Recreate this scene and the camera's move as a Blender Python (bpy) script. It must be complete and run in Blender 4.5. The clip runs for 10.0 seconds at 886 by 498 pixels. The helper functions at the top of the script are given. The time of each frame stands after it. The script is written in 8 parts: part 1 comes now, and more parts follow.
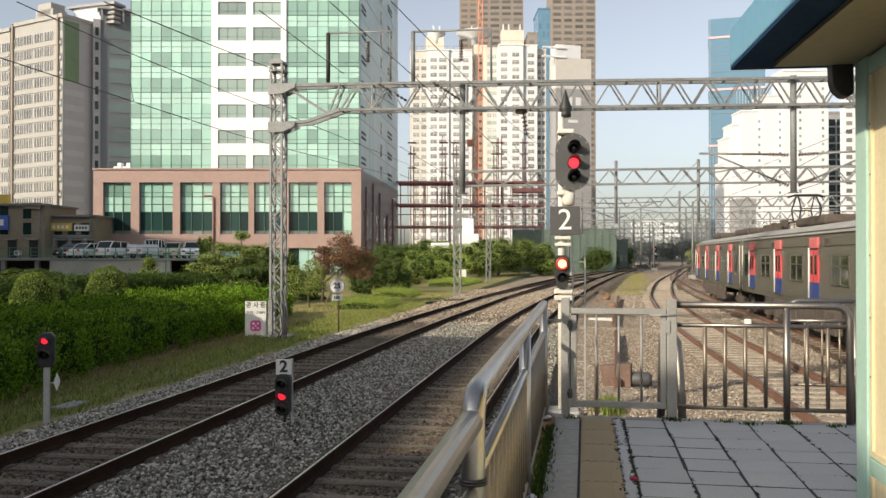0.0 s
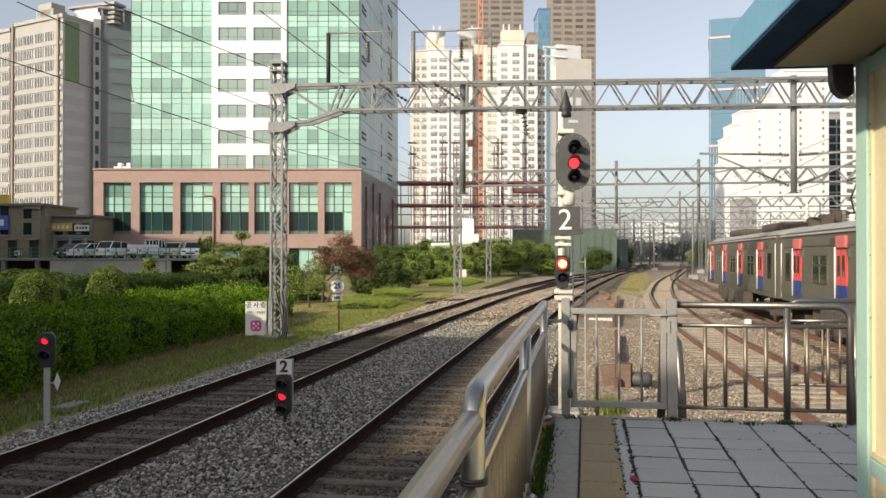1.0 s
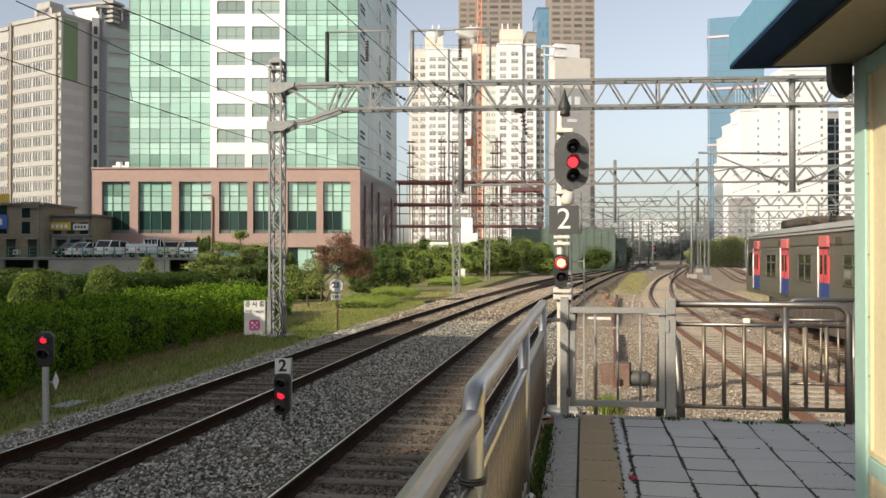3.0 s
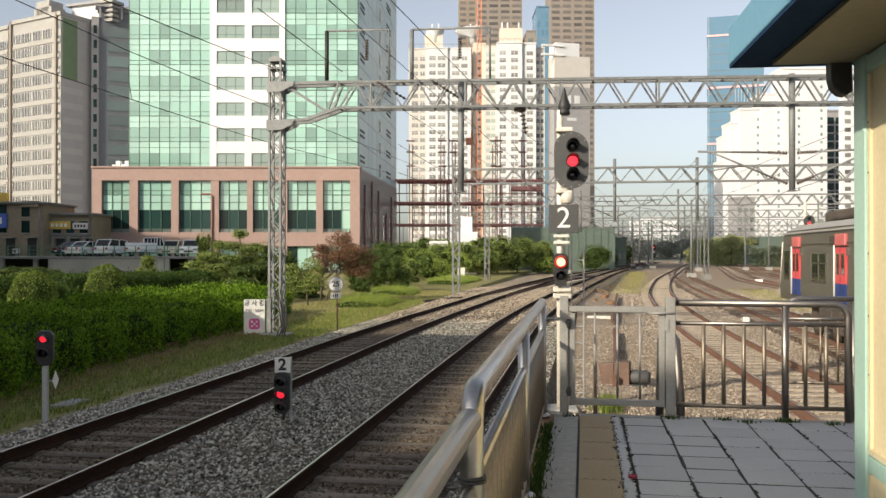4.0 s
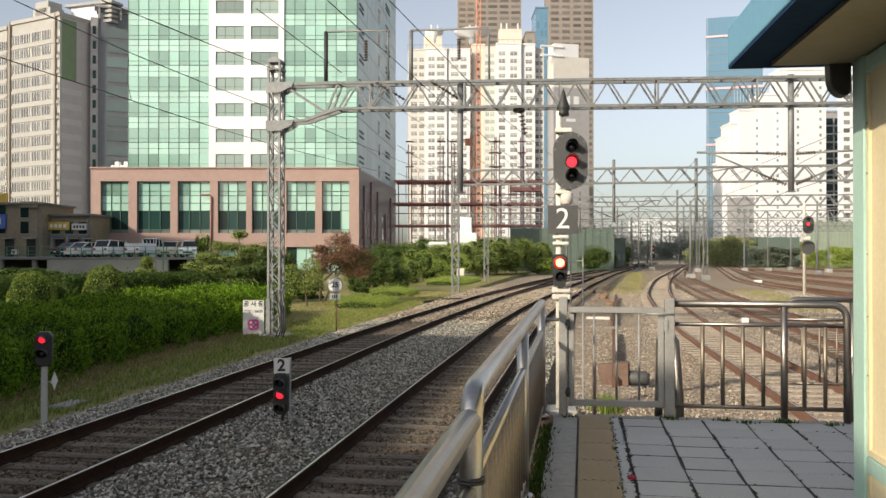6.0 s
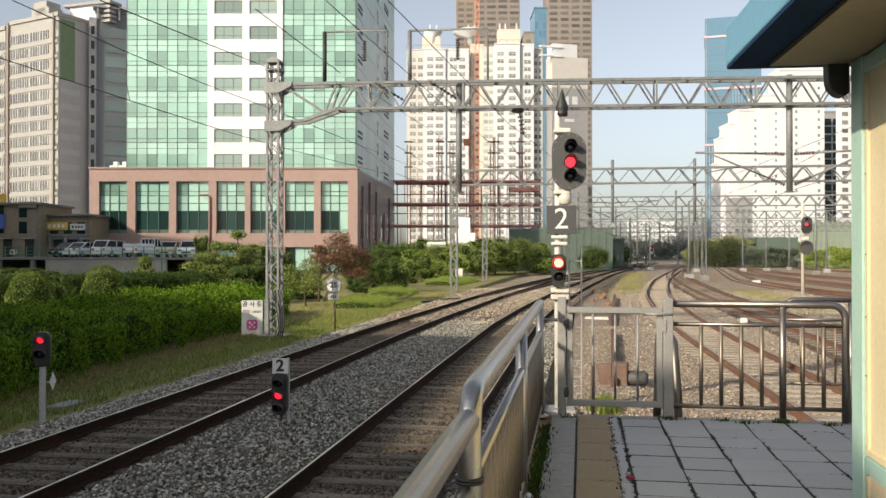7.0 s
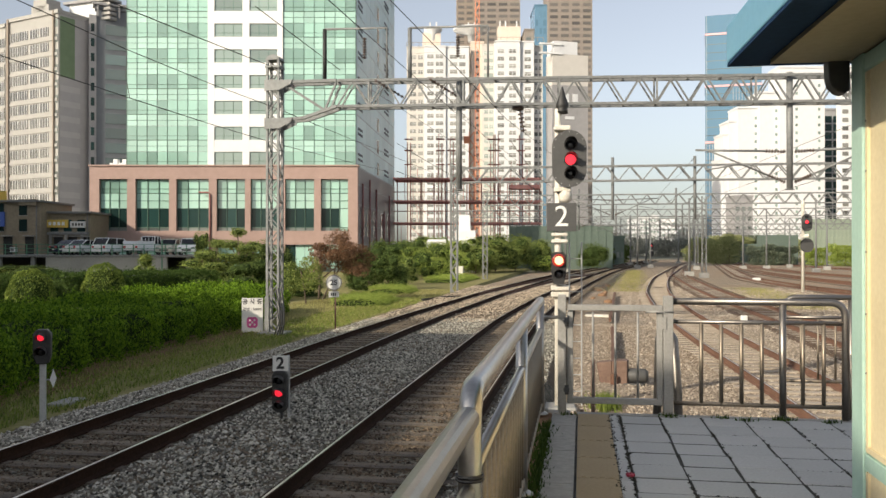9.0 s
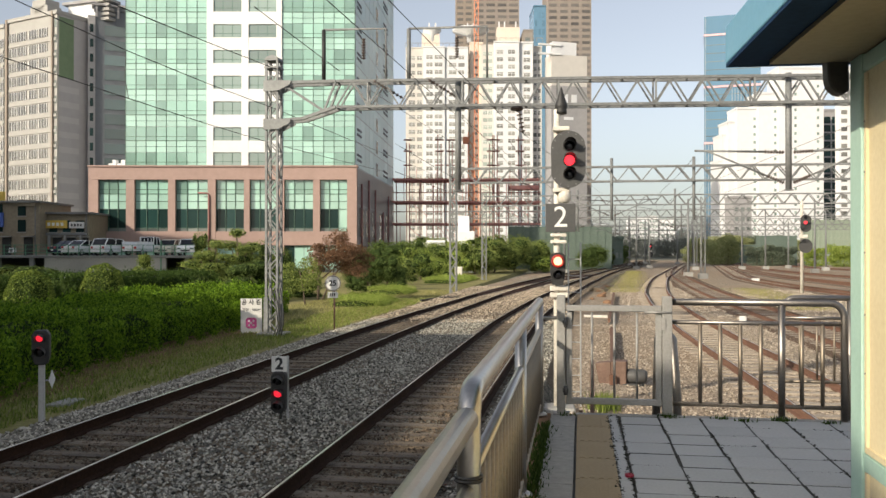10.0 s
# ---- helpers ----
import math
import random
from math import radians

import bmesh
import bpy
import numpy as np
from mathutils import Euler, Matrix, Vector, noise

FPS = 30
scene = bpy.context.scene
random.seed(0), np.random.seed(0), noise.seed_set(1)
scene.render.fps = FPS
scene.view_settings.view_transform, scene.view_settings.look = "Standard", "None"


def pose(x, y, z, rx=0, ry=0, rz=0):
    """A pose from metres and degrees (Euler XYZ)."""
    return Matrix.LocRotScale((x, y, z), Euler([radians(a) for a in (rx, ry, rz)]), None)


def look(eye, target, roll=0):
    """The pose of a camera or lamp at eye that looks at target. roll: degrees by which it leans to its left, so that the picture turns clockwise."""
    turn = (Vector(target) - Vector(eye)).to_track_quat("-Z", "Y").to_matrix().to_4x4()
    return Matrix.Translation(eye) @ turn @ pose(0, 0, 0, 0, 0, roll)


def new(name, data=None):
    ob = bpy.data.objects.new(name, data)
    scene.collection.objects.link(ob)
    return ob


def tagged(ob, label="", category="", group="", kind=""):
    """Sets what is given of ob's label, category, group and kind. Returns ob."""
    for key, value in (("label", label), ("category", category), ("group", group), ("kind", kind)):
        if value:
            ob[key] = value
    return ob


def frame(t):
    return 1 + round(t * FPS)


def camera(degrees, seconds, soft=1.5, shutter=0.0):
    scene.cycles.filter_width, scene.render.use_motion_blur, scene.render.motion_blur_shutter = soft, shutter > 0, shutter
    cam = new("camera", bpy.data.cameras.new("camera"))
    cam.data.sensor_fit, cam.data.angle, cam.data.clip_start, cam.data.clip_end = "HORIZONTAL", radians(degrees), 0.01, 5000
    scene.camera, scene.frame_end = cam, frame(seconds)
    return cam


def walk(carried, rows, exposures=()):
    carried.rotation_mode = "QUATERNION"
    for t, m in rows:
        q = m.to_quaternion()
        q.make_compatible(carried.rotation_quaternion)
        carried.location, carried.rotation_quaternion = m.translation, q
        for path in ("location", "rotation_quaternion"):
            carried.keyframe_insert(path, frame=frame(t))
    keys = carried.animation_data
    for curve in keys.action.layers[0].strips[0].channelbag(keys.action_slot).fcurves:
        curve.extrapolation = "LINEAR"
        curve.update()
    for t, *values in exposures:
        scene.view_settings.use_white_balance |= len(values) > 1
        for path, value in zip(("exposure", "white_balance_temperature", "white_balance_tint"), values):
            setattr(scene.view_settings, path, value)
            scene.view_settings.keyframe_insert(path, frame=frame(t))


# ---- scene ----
import collections

# ---------------- camera and its path ----------------
EYE = (0.0, 0.0, 2.42)
cam = camera(55.19, 10.0)
TURNS = [(0, 0.096, 0.080), (0.5, 0.069, 0.110), (1, 0.112, 0.085), (1.5, 0.117, 0.075), (2, 0.053, 0.085),
         (2.5, 0.037, 0.070), (4, 0.010, -0.047), (4.5, 0.048, -0.005), (5, 0.053, 0.0), (5.5, 0.0, 0.0),
         (7, -0.138, 0.017), (7.5, -0.234, 0.011), (8, -0.292, -0.037), (8.5, -0.213, -0.165),
         (9, -0.127, -0.148), (9.5, -0.048, -0.111), (10, -0.191, -0.106)]
walk(cam, [(t, pose(*EYE, 90.344 + dp, 0, 9.42 + dh)) for t, dh, dp in TURNS], exposures=[(0, 0.42, 6750, 9), (10, 0.42, 6750, 9)])

# ---------------- light ----------------
SUN_TRAVEL = (0.62, 0.78)
SUN_EL = 24.0
world = bpy.data.worlds.new("world")
scene.world = world
world.use_nodes = True
wn = world.node_tree.nodes
sky = wn.new("ShaderNodeTexSky")
sky.sky_type = 'NISHITA'
sky.sun_disc = False
sky.sun_elevation = radians(SUN_EL)
sky.sun_rotation = math.atan2(-SUN_TRAVEL[0], -SUN_TRAVEL[1])
sky.air_density, sky.dust_density, sky.ozone_density = 1.0, 2.2, 2.2
haze = wn.new("ShaderNodeHueSaturation")
haze.inputs["Hue"].default_value = 0.506
haze.inputs["Saturation"].default_value = 0.52
world.node_tree.links.new(sky.outputs[0], haze.inputs["Color"])
world.node_tree.links.new(haze.outputs[0], wn["Background"].inputs[0])
wn["Background"].inputs[1].default_value = 0.135
sun_data = bpy.data.lights.new("sun", 'SUN')
sun_data.energy, sun_data.angle, sun_data.color = 4.0, radians(0.6), (1.0, 0.9, 0.75)
sun = new("sun", sun_data)
sun.matrix_world = look((0, 0, 60), (SUN_TRAVEL[0] * math.cos(radians(SUN_EL)), SUN_TRAVEL[1] * math.cos(radians(SUN_EL)), 60 - math.sin(radians(SUN_EL))))


# ---------------- materials ----------------
def mat(name, dark, light, rough=0.7, metal=0.0, coarse=0.6, fine=14.0, bump=0.15, emit=None, spread=0.5, spec=0.5, per_piece=0.0, dist=0.02):
    """Two-scale noise between a dark and a light tone, with bump."""
    m = bpy.data.materials.new(name)
    m.use_nodes = True
    nt = m.node_tree
    b = nt.nodes["Principled BSDF"]
    tc = nt.nodes.new("ShaderNodeTexCoord")
    n1 = nt.nodes.new("ShaderNodeTexNoise")
    n2 = nt.nodes.new("ShaderNodeTexNoise")
    n1.inputs["Scale"].default_value, n1.inputs["Detail"].default_value = coarse, 6
    n2.inputs["Scale"].default_value, n2.inputs["Detail"].default_value = fine, 4
    mix = nt.nodes.new("ShaderNodeMath")
    mix.operation = 'ADD'
    for n in (n1, n2):
        nt.links.new(tc.outputs["Object"], n.inputs["Vector"])
    nt.links.new(n1.outputs["Fac"], mix.inputs[0])
    nt.links.new(n2.outputs["Fac"], mix.inputs[1])
    last = mix.outputs[0]
    lo, hi = 0.5 - spread / 2, 0.5 + spread / 2
    if per_piece:
        oi = nt.nodes.new("ShaderNodeObjectInfo")
        mm = nt.nodes.new("ShaderNodeMath")
        mm.operation = 'MULTIPLY_ADD'
        nt.links.new(oi.outputs["Random"], mm.inputs[0])
        mm.inputs[1].default_value = per_piece
        nt.links.new(last, mm.inputs[2])
        ad = nt.nodes.new("ShaderNodeMath")
        ad.operation = 'SUBTRACT'
        nt.links.new(mm.outputs[0], ad.inputs[0])
        ad.inputs[1].default_value = per_piece / 2
        last = ad.outputs[0]
    mp = nt.nodes.new("ShaderNodeMapRange")
    mp.inputs["From Min"].default_value, mp.inputs["From Max"].default_value = 2 * lo, 2 * hi
    nt.links.new(last, mp.inputs["Value"])
    cm = nt.nodes.new("ShaderNodeMix")
    cm.data_type = 'RGBA'
    cm.inputs["A"].default_value = (*dark, 1)
    cm.inputs["B"].default_value = (*light, 1)
    nt.links.new(mp.outputs[0], cm.inputs["Factor"])
    nt.links.new(cm.outputs["Result"], b.inputs["Base Color"])
    b.inputs["Roughness"].default_value = rough
    b.inputs["Metallic"].default_value = metal
    b.inputs["Specular IOR Level"].default_value = spec
    if bump:
        bp = nt.nodes.new("ShaderNodeBump")
        bp.inputs["Strength"].default_value, bp.inputs["Distance"].default_value = bump, dist
        nt.links.new(n2.outputs["Fac"], bp.inputs["Height"])
        nt.links.new(bp.outputs[0], b.inputs["Normal"])
    if emit:
        b.inputs["Emission Color"].default_value = (*emit[0], 1)
        b.inputs["Emission Strength"].default_value = emit[1]
    return m


def rocks(name, dark, light, scale=16.0, warm=None, wscale=0.25):
    """Loose stone: voronoi cells with their own tones, and relief."""
    m = bpy.data.materials.new(name)
    m.use_nodes = True
    nt = m.node_tree
    b = nt.nodes["Principled BSDF"]
    tc = nt.nodes.new("ShaderNodeTexCoord")
    v = nt.nodes.new("ShaderNodeTexVoronoi")
    v.inputs["Scale"].default_value = scale
    n1 = nt.nodes.new("ShaderNodeTexNoise")
    n1.inputs["Scale"].default_value, n1.inputs["Detail"].default_value = wscale, 6
    nt.links.new(tc.outputs["Object"], v.inputs["Vector"])
    nt.links.new(tc.outputs["Object"], n1.inputs["Vector"])
    sp = nt.nodes.new("ShaderNodeSeparateColor")
    nt.links.new(v.outputs["Color"], sp.inputs[0])
    cm = nt.nodes.new("ShaderNodeMix")
    cm.data_type = 'RGBA'
    cm.inputs["A"].default_value, cm.inputs["B"].default_value = (*dark, 1), (*light, 1)
    nt.links.new(sp.outputs[0], cm.inputs["Factor"])
    out = cm.outputs["Result"]
    if warm:
        mp = nt.nodes.new("ShaderNodeMapRange")
        mp.inputs["From Min"].default_value, mp.inputs["From Max"].default_value = 0.42, 0.62
        nt.links.new(n1.outputs["Fac"], mp.inputs["Value"])
        c2 = nt.nodes.new("ShaderNodeMix")
        c2.data_type = 'RGBA'
        nt.links.new(mp.outputs[0], c2.inputs["Factor"])
        nt.links.new(out, c2.inputs["A"])
        c2.inputs["B"].default_value = (*warm, 1)
        out = c2.outputs["Result"]
    nt.links.new(out, b.inputs["Base Color"])
    b.inputs["Roughness"].default_value = 0.95
    b.inputs["Specular IOR Level"].default_value = 0.2
    bp = nt.nodes.new("ShaderNodeBump")
    bp.invert = True
    bp.inputs["Strength"].default_value, bp.inputs["Distance"].default_value = 0.9, 0.06
    nt.links.new(v.outputs["Distance"], bp.inputs["Height"])
    nt.links.new(bp.outputs[0], b.inputs["Normal"])
    return m


def leafy(name, dark, light, trans=0.25):
    """Leaves: a tone for each leaf, some light through."""
    m = bpy.data.materials.new(name)
    m.use_nodes = True
    nt = m.node_tree
    b = nt.nodes["Principled BSDF"]
    ge = nt.nodes.new("ShaderNodeNewGeometry")
    cm = nt.nodes.new("ShaderNodeMix")
    cm.data_type = 'RGBA'
    cm.inputs["A"].default_value, cm.inputs["B"].default_value = (*dark, 1), (*light, 1)
    nt.links.new(ge.outputs["Random Per Island"], cm.inputs["Factor"])
    nt.links.new(cm.outputs["Result"], b.inputs["Base Color"])
    b.inputs["Roughness"].default_value = 0.75
    b.inputs["Specular IOR Level"].default_value = 0.15
    tr = nt.nodes.new("ShaderNodeBsdfTranslucent")
    nt.links.new(cm.outputs["Result"], tr.inputs["Color"])
    ms = nt.nodes.new("ShaderNodeMixShader")
    ms.inputs[0].default_value = trans
    nt.links.new(b.outputs[0], ms.inputs[1])
    nt.links.new(tr.outputs[0], ms.inputs[2])
    nt.links.new(ms.outputs[0], nt.nodes["Material Output"].inputs["Surface"])
    return m


def glassy(name, tone, rough=0.06, vary=0.3):
    """Tinted, coated window glass, nearly a mirror at a slant; each pane a little its own tone."""
    m = bpy.data.materials.new(name)
    m.use_nodes = True
    nt = m.node_tree
    b = nt.nodes["Principled BSDF"]
    oi = nt.nodes.new("ShaderNodeObjectInfo")
    cm = nt.nodes.new("ShaderNodeMix")
    cm.data_type = 'RGBA'
    cm.inputs["A"].default_value = (*[c * (1 - vary) for c in tone], 1)
    cm.inputs["B"].default_value = (*[min(1, c * (1 + vary)) for c in tone], 1)
    nt.links.new(oi.outputs["Random"], cm.inputs["Factor"])
    nt.links.new(cm.outputs["Result"], b.inputs["Base Color"])
    b.inputs["Roughness"].default_value = rough
    b.inputs["Specular IOR Level"].default_value = 0.8
    b.inputs["Coat Weight"].default_value = 0.5
    return m


def stretched(m, sx, sy, sz):
    """Draw out a material's noise along one way, as grain."""
    nt = m.node_tree
    mp = nt.nodes.new("ShaderNodeMapping")
    mp.inputs["Scale"].default_value = (sx, sy, sz)
    tc = [n for n in nt.nodes if n.type == 'TEX_COORD'][0]
    nt.links.new(tc.outputs["Object"], mp.inputs["Vector"])
    for n in nt.nodes:
        if n.type == 'TEX_NOISE':
            nt.links.new(mp.outputs[0], n.inputs["Vector"])
    return m


M = {
    "ballast": rocks("ballast", (0.035, 0.033, 0.026), (0.24, 0.222, 0.175), 19, (0.17, 0.13, 0.09), 0.35),
    "yard": rocks("yard_gravel", (0.17, 0.13, 0.092), (0.44, 0.365, 0.28), 17, (0.3, 0.225, 0.155), 0.12),
    "ballast_brown": rocks("brown_ballast", (0.04, 0.027, 0.019), (0.22, 0.155, 0.108), 15, (0.13, 0.085, 0.055), 0.3),
    "grass": mat("grass_ground", (0.11, 0.12, 0.035), (0.33, 0.28, 0.13), 0.95, coarse=0.35, fine=7, bump=0.5, spec=0.1),
    "dirt": mat("dirt", (0.13, 0.075, 0.045), (0.32, 0.195, 0.12), 0.95, coarse=0.5, fine=9, bump=0.4, spec=0.1),
    "land": mat("land", (0.08, 0.09, 0.05), (0.2, 0.18, 0.13), 0.95, coarse=0.03, fine=0.4, bump=0.0),
    "rail_side": mat("rail_rust", (0.014, 0.008, 0.005), (0.055, 0.027, 0.015), 0.9, 0.0, 1.5, 25, 0.3, spec=0.12),
    "rail_top": mat("rail_steel", (0.4, 0.38, 0.35), (0.66, 0.63, 0.6), 0.28, 1.0, 3, 40, 0.02),
    "sleeper": mat("sleeper_wood", (0.03, 0.023, 0.017), (0.225, 0.18, 0.132), 0.9, 0, 2.2, 30, 0.5, per_piece=0.4),
    "sleeper_pale": mat("sleeper_concrete", (0.2, 0.165, 0.125), (0.4, 0.34, 0.27), 0.9, 0, 2.2, 30, 0.3, per_piece=0.4),
    "tile": mat("paving_tile", (0.34, 0.345, 0.335), (0.5, 0.505, 0.49), 0.75, 0, 1.3, 45, 0.15, per_piece=0.25, dist=0.004),
    "joint": mat("paving_joint", (0.014, 0.015, 0.011), (0.055, 0.053, 0.042), 0.95, 0, 3, 30, 0.4),
    "tactile": mat("tactile_yellow", (0.26, 0.195, 0.11), (0.37, 0.29, 0.175), 0.8, 0, 1.5, 40, 0.2, per_piece=0.2, dist=0.004),
    "concrete": mat("concrete", (0.2, 0.195, 0.18), (0.38, 0.37, 0.34), 0.9, 0, 0.5, 18, 0.3),
    "concrete_dark": mat("concrete_dark", (0.13, 0.13, 0.125), (0.24, 0.24, 0.235), 0.9, 0, 0.3, 6, 0.2),
    "stainless": mat("stainless_steel", (0.4, 0.375, 0.34), (0.56, 0.535, 0.5), 0.3, 1.0, 4, 60, 0.03),
    # baluster steel with its dark brown reflections put into the base colour
    "bronze": mat("tarnished_steel", (0.2, 0.165, 0.125), (0.32, 0.27, 0.21), 0.5, 0.8, 3, 50, 0.05),
    "stainless_dull": mat("stainless_dull", (0.22, 0.2, 0.175), (0.36, 0.33, 0.3), 0.42, 1.0, 4, 60, 0.05),
    "galv": mat("galvanised_steel", (0.36, 0.36, 0.35), (0.55, 0.55, 0.53), 0.55, 0.55, 2, 30, 0.1),
    "gate_paint": mat("dull_grey_gate_paint", (0.22, 0.215, 0.2), (0.36, 0.35, 0.33), 0.55, 0.3, 3, 40, 0.08),
    "galv_far": mat("weathered_galvanised_steel", (0.11, 0.115, 0.115), (0.25, 0.255, 0.25), 0.6, 0.3, 1.6, 9, 0.0),
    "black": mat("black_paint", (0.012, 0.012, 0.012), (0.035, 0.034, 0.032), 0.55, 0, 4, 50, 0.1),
    "charcoal": mat("charcoal_board", (0.05, 0.05, 0.048), (0.085, 0.083, 0.08), 0.6, 0, 3, 40, 0.08),
    "white": mat("white_paint", (0.58, 0.57, 0.53), (0.72, 0.71, 0.68), 0.5, 0, 3, 40, 0.08),
    "white_old": mat("weathered_white_paint", (0.5, 0.46, 0.38), (0.78, 0.74, 0.66), 0.6, 0, 5, 40, 0.15, spread=0.35),
    "insul": mat("brown_insulator", (0.04, 0.025, 0.02), (0.1, 0.07, 0.055), 0.35, 0, 4, 30, 0.0),
    "wire": mat("wire", (0.02, 0.02, 0.02), (0.06, 0.058, 0.055), 0.6, 0.5, 1, 9, 0.0),
    "red_glow": mat("red_lens", (0.5, 0.01, 0.01), (0.8, 0.03, 0.03), 0.3, emit=((1.0, 0.04, 0.06), 1.5), bump=0),
    "red_dim": mat("dim_red_lens", (0.3, 0.005, 0.01), (0.5, 0.02, 0.03), 0.3, emit=((1.0, 0.03, 0.06), 0.75), bump=0),
    "orange_glow": mat("amber_lens", (0.8, 0.2, 0.05), (0.9, 0.35, 0.1), 0.3, emit=((1.0, 0.42, 0.22), 2.6), bump=0),
    "dark_lens": mat("dark_lens", (0.01, 0.01, 0.012), (0.02, 0.02, 0.025), 0.12, bump=0),
    "rust_box": mat("rusty_brown_paint", (0.1, 0.058, 0.042), (0.21, 0.135, 0.1), 0.8, 0, 3, 25, 0.3),
    "rust_rail": mat("bright_rust", (0.085, 0.042, 0.027), (0.2, 0.1, 0.062), 0.85, 0, 2, 25, 0.3),
}
stretched(M["sleeper"], 0.5, 3.0, 3.0)


# ---------------- mesh helpers ----------------
def box(bm, x0, x1, y0, y1, z0, z1, m=None):
    v = [bm.verts.new(Vector(c) if m is None else m @ Vector(c)) for c in
         ((x0, y0, z0), (x1, y0, z0), (x1, y1, z0), (x0, y1, z0), (x0, y0, z1), (x1, y0, z1), (x1, y1, z1), (x0, y1, z1))]
    for f in ((3, 2, 1, 0), (4, 5, 6, 7), (0, 1, 5, 4), (1, 2, 6, 5), (2, 3, 7, 6), (3, 0, 4, 7)):
        bm.faces.new([v[i] for i in f])
    return v


def tube(bm, points, r, seg=10, r1=None, cap=True):
    """A round tube along points; r may taper to r1."""
    pts = [Vector(q) for q in points]
    rings = []
    n = len(pts)
    side = None
    for i, q in enumerate(pts):
        d = (pts[min(i + 1, n - 1)] - pts[max(i - 1, 0)]).normalized()
        if side is None:
            side = d.cross(Vector((0, 0, 1)) if abs(d.z) < 0.9 else Vector((0, 1, 0))).normalized()
        side = (side - d * side.dot(d)).normalized()
        w = d.cross(side)
        rr = r if r1 is None else r + (r1 - r) * i / max(1, n - 1)
        rings.append([bm.verts.new(q + (side * math.cos(a) + w * math.sin(a)) * rr) for a in [2 * math.pi * k / seg for k in range(seg)]])
    for a, b in zip(rings, rings[1:]):
        for k in range(seg):
            f = bm.faces.new((a[k], a[(k + 1) % seg], b[(k + 1) % seg], b[k]))
            f.smooth = seg > 6
    if cap:
        bm.faces.new(rings[0][::-1])
        bm.faces.new(rings[-1])


def bar(bm, a, b, w, h=None):
    """A square bar from a to b."""
    h = h or w
    a, b = Vector(a), Vector(b)
    d = (b - a).normalized()
    s = d.cross(Vector((0, 0, 1)) if abs(d.z) < 0.95 else Vector((0, 1, 0))).normalized()
    u = s.cross(d)
    va = [bm.verts.new(a + s * i * w / 2 + u * j * h / 2) for i, j in ((-1, -1), (1, -1), (1, 1), (-1, 1))]
    vb = [bm.verts.new(b + s * i * w / 2 + u * j * h / 2) for i, j in ((-1, -1), (1, -1), (1, 1), (-1, 1))]
    bm.faces.new(va)
    bm.faces.new(vb[::-1])
    for k in range(4):
        bm.faces.new((va[k], vb[k], vb[(k + 1) % 4], va[(k + 1) % 4]))


def sweep(bm, points, profile, closed=True):
    """A profile (sideways, up) carried level along points."""
    pts = [Vector(q) for q in points]
    rings = []
    for i, q in enumerate(pts):
        d = pts[min(i + 1, len(pts) - 1)] - pts[max(i - 1, 0)]
        d.z = 0
        d.normalize()
        s = Vector((d.y, -d.x, 0))
        rings.append([bm.verts.new(q + s * a + Vector((0, 0, b))) for a, b in profile])
    k = len(profile)
    for a, b in zip(rings, rings[1:]):
        for i in range(k if closed else k - 1):
            bm.faces.new((a[i], b[i], b[(i + 1) % k], a[(i + 1) % k]))
    if closed:
        bm.faces.new(rings[0])
        bm.faces.new(rings[-1][::-1])


def lathe(bm, rings, seg=14, at=(0, 0, 0), m=None):
    """A body of revolution about z from (radius, height) rows."""
    at = Vector(at)
    rows = []
    for r, z in rings:
        rows.append([bm.verts.new((m or Matrix()) @ (Vector((r * math.cos(2 * math.pi * k / seg), r * math.sin(2 * math.pi * k / seg), z)) + at)) for k in range(seg)])
    for a, b in zip(rows, rows[1:]):
        for k in range(seg):
            f = bm.faces.new((a[k], a[(k + 1) % seg], b[(k + 1) % seg], b[k]))
            f.smooth = True
    bm.faces.new(rows[0][::-1])
    bm.faces.new(rows[-1])


def prism(bm, outline, y0, y1, m=None):
    """An outline in x, z pushed from y0 to y1."""
    m = m or Matrix()
    a = [bm.verts.new(m @ Vector((x, y0, z))) for x, z in outline]
    b = [bm.verts.new(m @ Vector((x, y1, z))) for x, z in outline]
    bm.faces.new(a)
    bm.faces.new(b[::-1])
    for i in range(len(a)):
        j = (i + 1) % len(a)
        bm.faces.new((a[i], b[i], b[j], a[j]))


def bevel(bm, w, seg=2):
    bmesh.ops.bevel(bm, geom=bm.edges[:], offset=w, segments=seg, affect='EDGES', profile=0.5)


def mesh_of(name, bm, material, recalc=True):
    if recalc:
        bmesh.ops.recalc_face_normals(bm, faces=bm.faces[:])
    me = bpy.data.meshes.new(name)
    bm.to_mesh(me)
    bm.free()
    me.materials.append(M[material] if isinstance(material, str) else material)
    return me


def part(name, bm, material, parent, label="", kind=""):
    ob = new(name, mesh_of(name, bm, material) if isinstance(bm, bmesh.types.BMesh) else bm)
    ob.parent = parent
    return tagged(ob, label, kind=kind)


def place(name, me, parent, x, y, z, rz=0.0):
    ob = new(name, me)
    ob.parent = parent
    ob.matrix_basis = pose(x, y, z, 0, 0, rz)
    return ob


def thing(name, label, category, m=None, group="", kind=""):
    ob = new(name)
    ob.empty_display_size = 0.2
    if m is not None:
        ob.matrix_basis = m
    return tagged(ob, label, category, group, kind)


def solid(name, bm, material, label, category="", group="", kind="", m=None):
    ob = new(name, mesh_of(name, bm, material))
    if m is not None:
        ob.matrix_basis = m
    return tagged(ob, label, category, group, kind)


